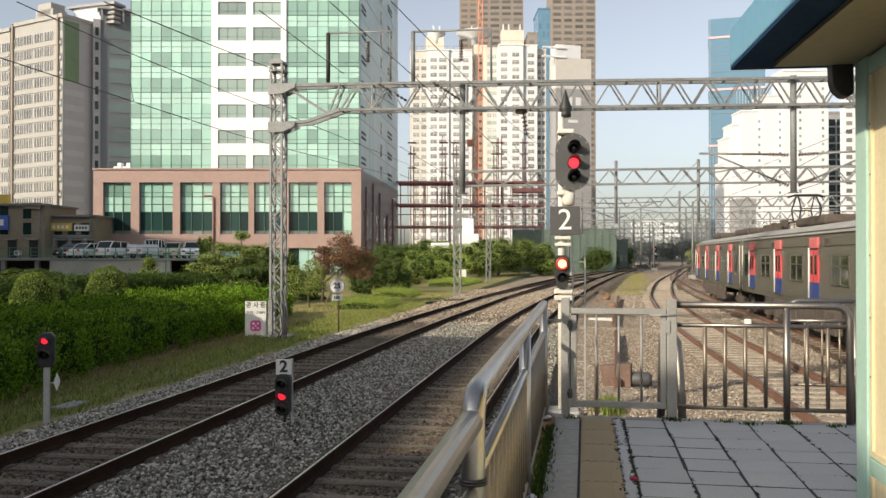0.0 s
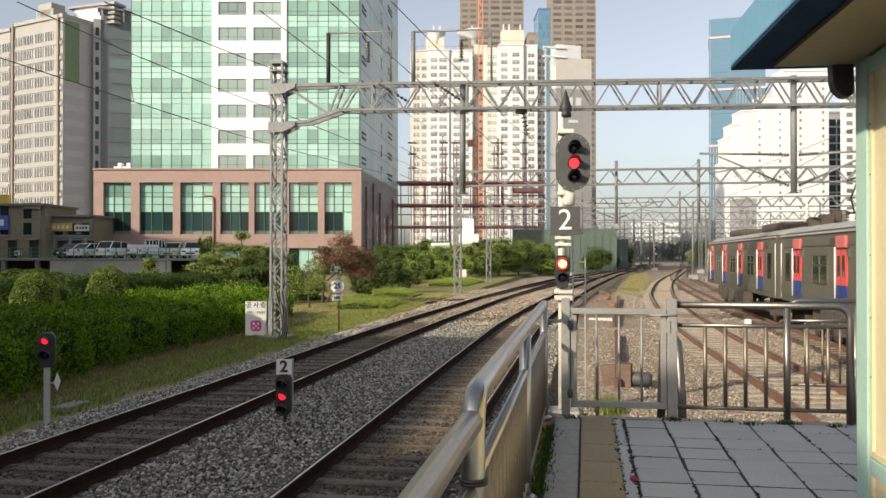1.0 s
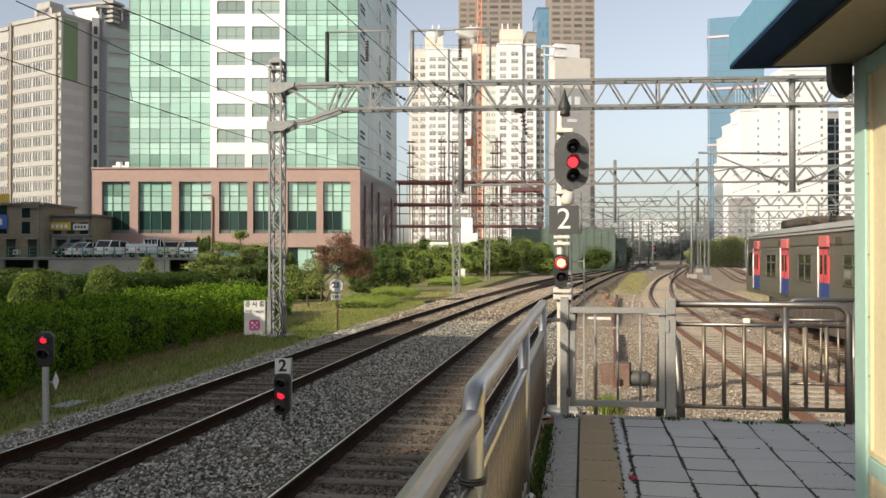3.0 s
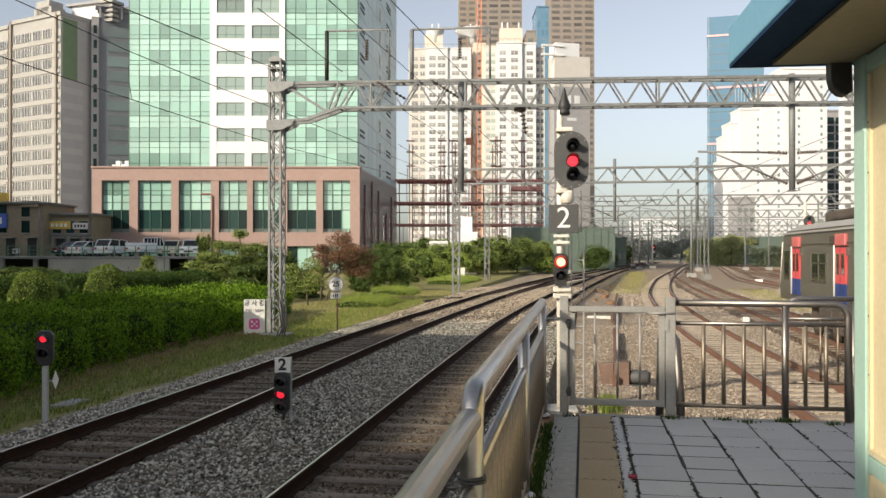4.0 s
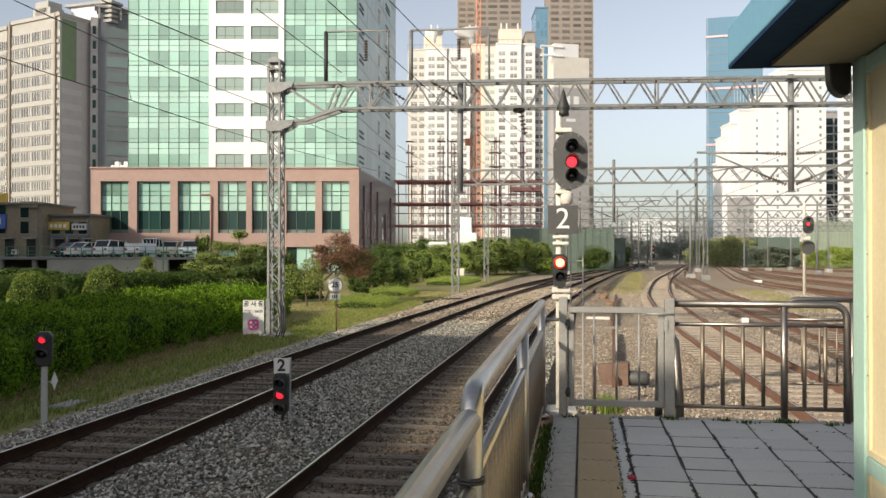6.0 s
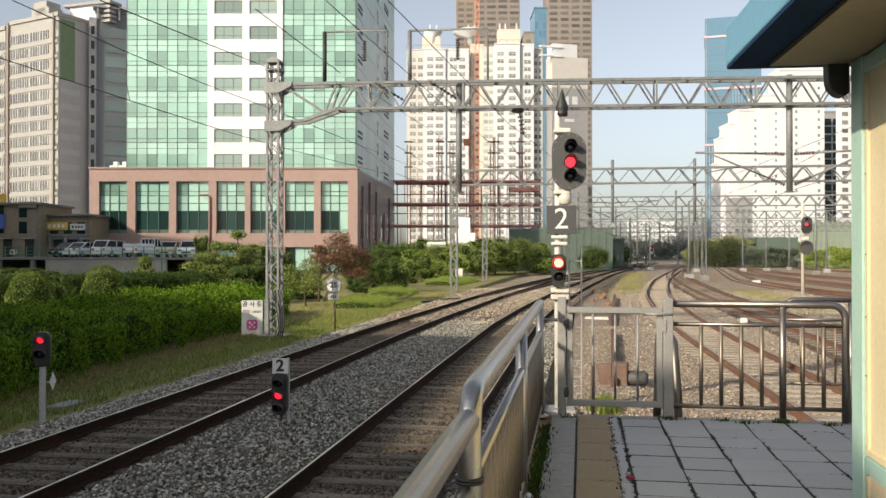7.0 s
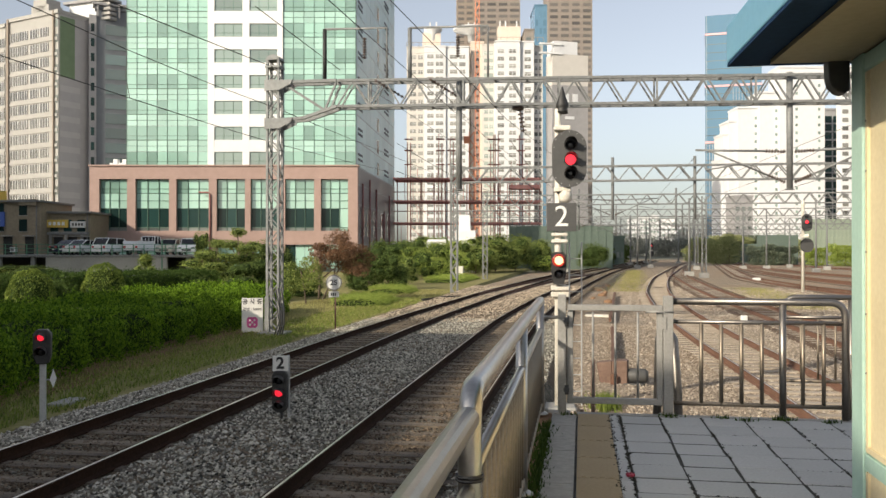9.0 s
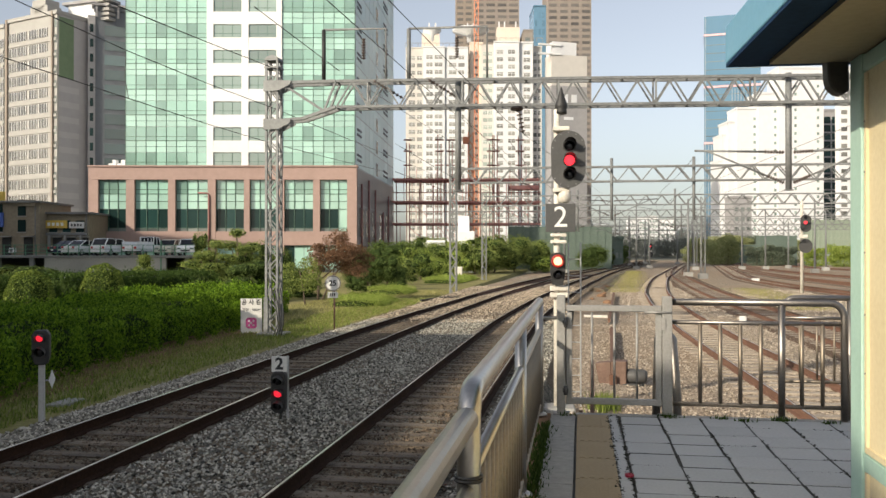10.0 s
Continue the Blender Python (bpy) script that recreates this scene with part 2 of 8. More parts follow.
def spline(ctrl, step):
    """Even points along a smooth curve through plan points."""
    c = [Vector(q) for q in ctrl]
    c = [2 * c[0] - c[1]] + c + [2 * c[-1] - c[-2]]
    fine = []
    for i in range(1, len(c) - 2):
        n = max(2, int((c[i + 1] - c[i]).length / 0.5))
        for k in range(n):
            u = k / n
            fine.append(0.5 * (2 * c[i] + (c[i + 1] - c[i - 1]) * u + (2 * c[i - 1] - 5 * c[i] + 4 * c[i + 1] - c[i + 2]) * u * u
                               + (3 * c[i] - c[i - 1] - 3 * c[i + 1] + c[i + 2]) * u ** 3))
    fine.append(c[-2])
    out, left = [fine[0]], step
    for a, b in zip(fine, fine[1:]):
        d = (b - a).length
        pos = 0.0
        while d - pos >= left:
            pos += left
            out.append(a + (b - a) * (pos / d))
            left = step
        left -= d - pos
    return out


def quads(name, centres, sizes, material, rng, flat=0.0, long=1.0):
    """A mesh of many small leaf quads at the given centres."""
    n = len(centres)
    c = np.asarray(centres, dtype=float)
    s = np.asarray(sizes, dtype=float).reshape(-1, 1) * np.ones((n, 1))
    a = rng.normal(size=(n, 3))
    a[:, 2] *= 1 - flat
    a /= np.linalg.norm(a, axis=1, keepdims=True)
    b = rng.normal(size=(n, 3))
    b -= a * (a * b).sum(1, keepdims=True)
    b /= np.linalg.norm(b, axis=1, keepdims=True)
    a, b = a * s * long, b * s * 0.55
    v = np.stack([c - a, c + b * 0.9, c + a, c - b * 0.9], 1).reshape(-1, 3)
    me = bpy.data.meshes.new(name)
    me.from_pydata(v.tolist(), [], [(4 * i, 4 * i + 1, 4 * i + 2, 4 * i + 3) for i in range(n)])
    me.materials.append(M[material])
    return me


# ---------------- ground ----------------
def ground_sheet():
    bm = bmesh.new()
    box(bm, -2500, 2500, -600, 4500, -2.0, -0.62)
    solid("ground", bm, "land", "flat land reaching to the hazy horizon", "ground", kind="structure")
    # gravel bed of the two main tracks
    bm = bmesh.new()
    prism(bm, [(-8.7, -0.62), (-8.1, -0.178), (-0.75, -0.178), (-0.35, -0.62)], -12, 62)
    for key in ("left", "near"):
        sweep(bm, [q for q in spline(PATHS[key], 4.0) if q.y > 61], [(-2.6, -0.62), (-1.75, -0.2), (1.75, -0.2), (2.6, -0.62)])
    solid("ballast_bed", bm, "ballast", "grey crushed stone ballast under two tracks", "ballast", kind="structure")
    bm = bmesh.new()
    prism(bm, [(-0.34, -0.62), (-0.3, -0.36), (2.4, -0.44), (26, -0.46), (27, -0.62)], 9.4, 62)
    prism(bm, [(3.2, -0.62), (3.25, -0.43), (26, -0.44), (27, -0.62)], -45, 9.39)
    solid("yard_gravel", bm, "yard", "tan crushed gravel of the railway yard", "gravel", kind="structure")
    bm = bmesh.new()
    for key in ("train", "siding", "siding_b", "siding_c", "siding_d"):
        sweep(bm, [q for q in spline(PATHS[key], 3.0) if q.y > 12], [(-2.1, -0.34), (-1.5, -0.165), (1.5, -0.165), (2.1, -0.34)])
    solid("brown_ballast", bm, "ballast_brown", "rust brown ballast shoulders under the yard tracks", "ballast", kind="structure")
    # the yard beyond, fanning out
    bm = bmesh.new()
    v = [bm.verts.new(q) for q in ((-8.6, 62.01, -0.58), (27, 62.01, -0.58), (75, 62.01, -0.58), (150, 330, -0.58), (20, 330, -0.58), (-6, 150, -0.58))]
    bm.faces.new(v)
    r = bmesh.ops.extrude_face_region(bm, geom=bm.faces[:])
    bmesh.ops.translate(bm, verts=[e for e in r["geom"] if isinstance(e, bmesh.types.BMVert)], vec=(0, 0, 0.1))
    solid("far_yard_gravel", bm, "yard", "tan gravel fanning out under the far sidings", "gravel", kind="structure")
    bm = bmesh.new()
    prism(bm, [(-60, -0.62), (-60, -0.28), (-8.62, -0.3), (-8.45, -0.62)], 4, 30)
    prism(bm, [(-60, -0.62), (-60, -0.2), (-8.62, -0.3), (-8.3, -0.62)], 30.01, 150)
    solid("lawn", bm, "grass", "mown grass verge with dry patches", "grass", kind="structure")
    bm = bmesh.new()
    edge = [(-9.7 - 0.055 * (y - 8) + 0.16 * math.sin(y * 1.7) + 0.09 * math.sin(y * 4.3 + 1), y, -0.33) for y in [8 + 0.35 * k for k in range(61)]]
    v = [bm.verts.new(q) for q in [(-12.6, 29, -0.33), (-12.2, 8, -0.33)] + edge]
    bm.faces.new(v)
    r = bmesh.ops.extrude_face_region(bm, geom=bm.faces[:])
    bmesh.ops.translate(bm, verts=[e for e in r["geom"] if isinstance(e, bmesh.types.BMVert)], vec=(0, 0, 0.043))
    solid("bare_soil", bm, "dirt", "bare reddish soil along the foot of the hedge", "soil", kind="structure")


# ---------------- tracks ----------------
RAIL = [(-0.07, -0.16), (0.07, -0.16), (0.07, -0.145), (0.012, -0.125), (0.012, -0.035), (0.036, -0.025), (0.034, -0.004), (-0.034, -0.004), (-0.036, -0.025), (-0.012, -0.035), (-0.012, -0.125), (-0.07, -0.145)]
HEAD = [(-0.014, -0.006), (0.014, -0.006), (0.012, 0.0), (-0.012, 0.0)]
PATHS = {
    "left": [(-6.27, -8, 0), (-6.26, 20, 0), (-6.12, 30, 0), (-5.75, 40, 0), (-4.95, 57, 0), (-2.6, 90, -0.05), (2, 131, -0.1), (9.5, 190, -0.15), (22, 290, -0.15)],
    "near": [(-2.34, -8, 0), (-2.34, 24, 0), (-2.2, 33, 0), (-1.65, 45, 0), (-0.55, 62, 0), (0.35, 74, 0), (4, 118, -0.1), (11, 180, -0.15), (23.6, 289, -0.15)],
    "bay": [(4.75, -3, -0.25), (4.6, 8, -0.25), (4.4, 20, -0.25), (4.22, 30, -0.25), (4.3, 40, -0.25), (4.65, 50, -0.25), (5.5, 64, -0.25), (8.3, 92, -0.25), (12, 120, -0.25), (17.5, 160, -0.25), (27, 225, -0.25)],
    "train": [(8.35, -60, -0.25), (8.35, 0, -0.25), (8.33, 30, -0.25), (8.4, 40, -0.25), (8.75, 55, -0.25), (9.6, 75, -0.25), (11.6, 105, -0.25), (14.7, 135, -0.25), (19, 167, -0.25)],
    "siding": [(19, 44, -0.28), (17.9, 62, -0.28), (17.2, 76, -0.28), (17.7, 95, -0.28), (20.4, 118, -0.28), (33, 215, -0.28)],
    "siding_b": [(33, 70, -0.28), (30.5, 101, -0.28), (29.5, 128, -0.28), (33.5, 184, -0.28), (42, 250, -0.28)],
    "siding_c": [(47, 100, -0.28), (43, 142, -0.28), (43, 182, -0.28), (50, 260, -0.28)],
    "siding_d": [(24.6, 55, -0.28), (23.4, 80, -0.28), (23.4, 105, -0.28), (26, 140, -0.28), (36, 222, -0.28)],
    "crossover": [(-5.3, 50, 0), (-3.9, 66, 0), (-2.0, 82, 0), (1.2, 100, -0.05)],
}
ground_sheet()
LABELS = {"left": "rusty rails on dark wooden sleepers in ballast", "near": "polished rails on weathered wooden sleepers beside the platform",
          "bay": "rust-brown rails on pale sleepers curving away", "train": "rust-brown rails that carry the commuter train"}


def track(key, split):
    ctrl = PATHS[key]
    t = thing("railway_track", LABELS.get(key, "rust-brown siding rails in tan gravel"), "railway track", group="tracks of the yard", kind="structure")
    pts = spline(ctrl, 1.0)
    rusty = key not in ("left", "near")
    for side in (-0.755, 0.755):
        line = []
        for i, q in enumerate(pts):
            d = (pts[min(i + 1, len(pts) - 1)] - pts[max(i - 1, 0)]).normalized()
            line.append(q + Vector((d.y, -d.x, 0)) * side)
        bm = bmesh.new()
        sweep(bm, line, RAIL)
        ob = part("rail", bm, "rust_rail" if rusty else "rail_side", t)
        bm = bmesh.new()
        sweep(bm, line, HEAD)
        part("rail_head", bm, "rail_top" if not rusty or key == "bay" else "rail_side", ob, "worn running surface")
    bm = bmesh.new()
    box(bm, -1.25, 1.25, -0.115, 0.115, -0.3, -0.162)
    for x in (-0.755, 0.755):
        box(bm, x - 0.15, x + 0.15, -0.08, 0.08, -0.163, -0.152)
    me = mesh_of("sleeper", bm, "sleeper_pale" if rusty else "sleeper")
    sl = spline(ctrl, 0.62)
    rest = bmesh.new()
    rng = random.Random(len(key))
    for i, q in enumerate(sl[:-1]):
        d = sl[i + 1] - q
        a = math.degrees(math.atan2(-d.x, d.y)) + rng.uniform(-1, 1)
        if split[0] < q.y < split[1]:
            place("sleeper", me, t, q.x, q.y, q.z + rng.uniform(-0.006, 0.008), a)
        elif q.y >= split[1] and i % 2 == 0 or q.y <= split[0]:
            box(rest, -1.25, 1.25, -0.115, 0.115, -0.3, -0.162, pose(q.x, q.y, q.z, 0, 0, a))
    if rest.verts:
        part("far_sleepers", rest, "sleeper_pale" if rusty else "sleeper", t, kind="stuff")
    else:
        rest.free()


track("left", (5, 75))
track("near", (5, 75))
track("bay", (8, 70))
track("train", (18, 80))
for k in ("siding", "siding_b", "siding_c", "siding_d", "crossover"):
    track(k, (999, 1000))

# ---------------- platform ----------------
PZ = 0.80


def platform():
    p = thing("platform", "grey paved station platform end with concrete edges", "platform", kind="structure")
    bm = bmesh.new()
    box(bm, -0.62, 3.05, -9, 8.72, -0.62, PZ - 0.045)
    part("platform_body", bm, "concrete_dark", p)
    bm = bmesh.new()
    box(bm, 0.27, 3.04, -2, 8.6, PZ - 0.045, PZ - 0.006)
    part("joint_bed", bm, "joint", p, "dark mossy joints between the tiles")
    bm = bmesh.new()
    box(bm, -0.62, -0.3, -9, 8.72, PZ - 0.044, PZ - 0.02)
    part("planting_strip", bm, "dirt", p, "narrow strip of soil and weeds along the railing")
    bm = bmesh.new()
    box(bm, -0.05, 3.05, 8.61, 8.72, PZ - 0.044, PZ - 0.002)
    bevel(bm, 0.006, 1)
    part("end_kerb", bm, "concrete", p)
    # long grey edge slabs
    for y in range(-2, 9):
        bm = bmesh.new()
        box(bm, -0.292, -0.056, y, min(y + 0.99, 8.6), PZ - 0.044, PZ)
        bevel(bm, 0.005, 1)
        part("edge_slab", bm, "concrete", p)
    bm = bmesh.new()
    box(bm, -0.152, 0.152, 0.004, 0.604, -0.028, 0)
    for k in range(4):
        box(bm, -0.12 + 0.065 * k, -0.085 + 0.065 * k, 0.02, 0.59, 0, 0.005)
    tac = mesh_of("tactile_tile", bm, "tactile")
    for k in range(18):
        place("tactile_tile", tac, p, 0.115, -2.35 + 0.608 * k, PZ)
    bm = bmesh.new()
    box(bm, -0.045, 0.045, 0.006, 0.604, -0.028, 0)
    bevel(bm, 0.004, 1)
    nar = mesh_of("narrow_tile", bm, "tile")
    for k in range(18):
        place("narrow_tile", nar, p, 0.315, -2.35 + 0.608 * k, PZ - 0.002)
    bm = bmesh.new()
    box(bm, -0.187, 0.187, 0.012, 0.378, -0.028, 0)
    bevel(bm, 0.005, 1)
    til = mesh_of("paving_tile", bm, "tile")
    rng = random.Random(4)
    for i in range(7):
        for k in range(27):
            y = 8.58 - 0.39 * (k + 1) + (0.0 if i % 2 else 0.012)
            ob = place("paving_tile", til, p, 0.365 + 0.195 + 0.39 * i + rng.uniform(-0.004, 0.004), y, PZ + rng.uniform(-0.006, 0.003), rng.uniform(-0.9, 0.9))
    # moss and dirt in the long joints
    c = []
    for i in range(7):
        for k in range(420):
            y = rng.uniform(2.5, 8.55)
            if math.sin(y * 3.1 + i * 2) + math.sin(y * 7.3 + i) > -0.3:
                c.append((0.365 + 0.39 * i + rng.gauss(0, 0.008), y, PZ - 0.003 + rng.uniform(0, 0.008)))
    for k in range(26):
        for j in range(60):
            x = rng.uniform(0.4, 3.0)
            if math.sin(x * 4.1 + k * 1.7) + math.sin(x * 9 + k) > 0.7:
                c.append((x, 8.58 - 0.39 * (k + 1) + rng.gauss(0, 0.006), PZ - 0.003 + rng.uniform(0, 0.005)))
    for j in range(900):
        y = rng.uniform(3, 8.6)
        c.append((rng.choice((0.27, 0.362)) + rng.gauss(0, 0.012), y, PZ - 0.003 + rng.uniform(0, 0.006)))
    ob = new("joint_moss", quads("joint_moss", c, np.random.default_rng(2).uniform(0.005, 0.019, len(c)), "joint", np.random.default_rng(9), 0.7))
    ob.parent = p
    tagged(ob, "dark moss tufts in the paving joints", kind="stuff")
    return p


platform()


# ---------------- railings and gate ----------------
def railing(m, length, top, second, bottom, spacing, label, r=0.036, round_start=True, round_end=True, posts=(), matl="stainless", feet=0.0, br=0.012, first=0.0):
    """A tube railing along local y; a bent top tube, a second rail, balusters, posts."""
    t = thing("railing", label, "railing", m)
    bm = bmesh.new()
    R = 0.13
    pts = []
    if round_start:
        pts += [(0, 0, feet), (0, 0, top - R)] + [(0, R - R * math.cos(a), top - R + R * math.sin(a)) for a in [radians(x) for x in (15, 30, 45, 60, 75, 90)]]
    else:
        pts += [(0, 0, top)]
    if round_end:
        pts += [(0, length - R + R * math.sin(a), top - R + R * math.cos(a)) for a in [radians(x) for x in (0, 15, 30, 45, 60, 75, 90)]] + [(0, length, feet)]
    else:
        pts += [(0, length, top)]
    tube(bm, pts, r, 16)
    part("top_rail", bm, matl, t)
    for z in (second, bottom):
        bm = bmesh.new()
        tube(bm, [(0, 0, z), (0, length, z)], r * 0.62, 10)
        part("cross_rail", bm, matl if z == second else "bronze", t)
    for y in posts:
        bm = bmesh.new()
        tube(bm, [(0, y, feet), (0, y, top - 0.02)], r * 0.95, 14)
        lathe(bm, [(r * 1.9, feet), (r * 1.9, feet + 0.012), (r * 1.1, feet + 0.03)], 14, (0, y, 0))
        part("post", bm, matl, t)
    bm = bmesh.new()
    tube(bm, [(0, 0, bottom), (0, 0, second)], br, 8)
    me = mesh_of("baluster", bm, "bronze")
    n = int((length - first - 0.02) / spacing)
    for k in range(0 if first else 1, n + 1):
        if all(abs(first + k * spacing - y) > 0.06 for y in posts):
            place("baluster", me, t, 0, first + k * spacing, 0)
    return t


# along the track side
railing(pose(-0.385, -1.6, PZ), 4.47, 1.05, 0.80, 0.10, 0.19, "shiny stainless tube railing along the platform edge", 0.042, False, False, (0.2, 2.2), "stainless", br=0.019)
railing(pose(-0.385, 2.93, PZ, 0, 0, 0.25), 5.6, 1.13, 0.84, 0.10, 0.19, "shiny stainless railing with a bent end", 0.042, True, False, (2.75, 5.58), "stainless", br=0.019)
bm = bmesh.new()
for z in (0, 0.012):
    tube(bm, [(-0.385 + 0.046 * math.cos(a), 2.93 + 0.046 * math.sin(a), 1.63 + z) for a in [2 * math.pi * k / 20 for k in range(21)]], 0.006, 6)
solid("cable_tie", bm, "black", "black cable strapped round a railing post", "cable")
# across the platform end
railing(pose(0.86, 8.66, PZ, 0, 0, -90), 1.64, 1.13, 0.93, 0.124, 0.19, "grey steel tube railing across the platform end", 0.034, False, True, (1.066,), "stainless_dull", 0.0, 0.02, 0.302)
railing(pose(2.2, 9.85, 0.55, 0, 0, -90), 0.88, 1.37, 1.15, 0.45, 0.18, "grey steel tube railing beyond the platform end", 0.03, True, False, (0.7,), "stainless_dull", -0.6)
bm = bmesh.new()
box(bm, 1.9, 3.05, 9.65, 10.05, -0.62, -0.05)
bevel(bm, 0.02, 2)
solid("railing_footing", bm, "concrete", "low concrete block that carries a railing", "footing")


def gate():
    t = thing("gate", "closed grey steel gate at the platform end", "gate", pose(0, 8.62, PZ))
    for x, w, h in ((-0.195, 0.085, 1.19), (0.841, 0.095, 1.186)):
        bm = bmesh.new()
        box(bm, x - w / 2, x + w / 2, -w / 2, w / 2, 0, h)
        bevel(bm, 0.008, 2)
        ob = part("gate_post", bm, "gate_paint", t)
        bm = bmesh.new()
        box(bm, x - w / 2 - 0.04, x + w / 2 + 0.04, -w / 2 - 0.04, w / 2 + 0.04, 0.0, 0.012)
        part("foot_plate", bm, "gate_paint", ob)
    for x in (-0.115, 0.76):
        bm = bmesh.new()
        box(bm, x - 0.03, x + 0.03, -0.025, 0.025, 0.1, 1.02)
        bevel(bm, 0.006, 1)
        part("gate_stile", bm, "gate_paint", t)
    for z in (0.135, 1.063):
        bm = bmesh.new()
        box(bm, -0.146, 0.79, -0.027, 0.027, z - 0.03, z + 0.03)
        bevel(bm, 0.006, 1)
        part("gate_rail", bm, "gate_paint", t)
    bm = bmesh.new()
    tube(bm, [(0, 0, 0.17), (0, 0, 1.02)], 0.012, 8)
    me = mesh_of("gate_bar", bm, "gate_paint")
    for x in (0.11, 0.33, 0.55):
        place("gate_bar", me, t, x, 0, 0)
    for z in (0.24, 0.92):
        bm = bmesh.new()
        tube(bm, [(-0.15, -0.045, z - 0.045), (-0.15, -0.045, z + 0.045)], 0.02, 10)
        box(bm, -0.18, -0.125, -0.05, -0.04, z - 0.02, z + 0.02)
        part("hinge", bm, "charcoal", t)
    bm = bmesh.new()
    tube(bm, [(0.62, -0.05, 1.03), (0.88, -0.05, 1.03)], 0.011, 8)
    box(bm, 0.78, 0.82, -0.06, -0.03, 0.86, 0.98)
    part("latch", bm, "gate_paint", t)
    bm = bmesh.new()
    tube(bm, [(-0.41, 0.0, 0.96), (-0.24, 0.0, 0.96)], 0.018, 8)
    part("tie_bar", bm, "gate_paint", t)


gate()

# ---------------- platform booth ----------------
M["cream"] = mat("cream_paint", (0.6, 0.5, 0.3), (0.74, 0.64, 0.42), 0.6, 0, 1.2, 30, 0.08)
M["mint"] = mat("mint_green_paint", (0.33, 0.5, 0.42), (0.44, 0.62, 0.53), 0.5, 0, 1.5, 30, 0.08)
M["teal"] = mat("teal_fascia_paint", (0.11, 0.28, 0.41), (0.16, 0.36, 0.5), 0.5, 0, 0.8, 20, 0.06)
M["soffit"] = mat("soffit_board", (0.2, 0.175, 0.11), (0.27, 0.24, 0.16), 0.7, 0, 0.8, 20, 0.1)
M["navy"] = mat("dark_blue_trim", (0.008, 0.025, 0.06), (0.016, 0.045, 0.1), 0.9, 0, 1, 20, 0.05, spec=0.1)


def booth():
    t = thing("platform_booth", "cream and mint painted booth with a blue flat roof", "booth", pose(1.655, 5.55, PZ))
    bm = bmesh.new()
    box(bm, 0.03, 1.3, -4.2, 0.04, 0, 2.81)
    part("wall", bm, "cream", t)
    bm = bmesh.new()
    box(bm, 0.0, 0.09, -0.15, 0.06, 0, 2.81)
    bevel(bm, 0.006, 1)
    part("corner_post", bm, "mint", t)
    for z in (0.02, 0.32, 2.7):
        bm = bmesh.new()
        box(bm, 0.008, 0.05, -4.2, -0.155, z, z + 0.1)
        bevel(bm, 0.005, 1)
        part("rail_band", bm, "mint", t)
    for k in range(5):
        y = -0.16 - 0.82 * k
        for z0, z1 in ((0.13, 0.31), (0.43, 2.69)):
            bm = bmesh.new()
            for a in (y - 0.80, y - 0.035):
                box(bm, 0.013, 0.045, a, a + 0.035, z0, z1)
            box(bm, 0.0135, 0.045, y - 0.80, y, z0, z0 + 0.035)
            part("panel_moulding", bm, "cream", t)
    for z in (0.9, 1.25, 1.62, 2.1, 2.4):
        bm = bmesh.new()
        lathe(bm, [(0.006, 0), (0.006, 0.006), (0.003, 0.008)], 8, (0, 0, 0), pose(0.013, -0.178, z, 0, -90, 0))
        part("screw", bm, "stainless_dull", t)
    roof = Matrix.Translation((0.0, 0.0, 0.0)) @ pose(0, 0, 0, 0, 0, 2.4)
    bm = bmesh.new()
    box(bm, -0.70, 1.7, -4.6, 0.30, 2.86, 3.11, roof)
    bevel(bm, 0.012, 2)
    ob = part("roof", bm, "teal", t, "teal blue fascia board")
    bm = bmesh.new()
    box(bm, -0.695, 1.69, -4.6, 0.295, 2.84, 2.859, roof)
    part("trim", bm, "navy", ob)
    bm = bmesh.new()
    box(bm, -0.47, 1.5, -4.5, 0.1, 2.812, 2.839, roof)
    part("soffit", bm, "soffit", ob, "beige soffit board")
    bm = bmesh.new()
    prism(bm, [(-0.13, 2.85), (0.0, 2.85), (0.0, 2.63), (-0.03, 2.61), (-0.07, 2.62), (-0.11, 2.66), (-0.125, 2.71)], 0.07, 0.2)
    bevel(bm, 0.012, 2)
    part("lamp_bracket", bm, "black", t, "black rounded bracket under the eaves")


booth()


# ---------------- overhead line structures ----------------
def lattice_mast(t, x, y, z0, z1, w=0.4, step=0.42, name="mast", matl="galv_far", leg=0.07, lace=0.036):
    bm = bmesh.new()
    h = w / 2
    for a, b in ((-h, -h), (h, -h), (h, h), (-h, h)):
        bar(bm, (x + a, y + b, z0), (x + a, y + b, z1), leg)
    n = max(2, int((z1 - z0) / step))
    for k in range(n):
        a, b = z0 + (z1 - z0) * k / n, z0 + (z1 - z0) * (k + 1) / n
        s = h if k % 2 else -h
        for d in (-h, h):
            bar(bm, (x - s, y + d, a), (x + s, y + d, b), lace)
            bar(bm, (x + d, y - s, a), (x + d, y + s, b), lace)
    ob = part(name, bm, matl, t)
    return ob


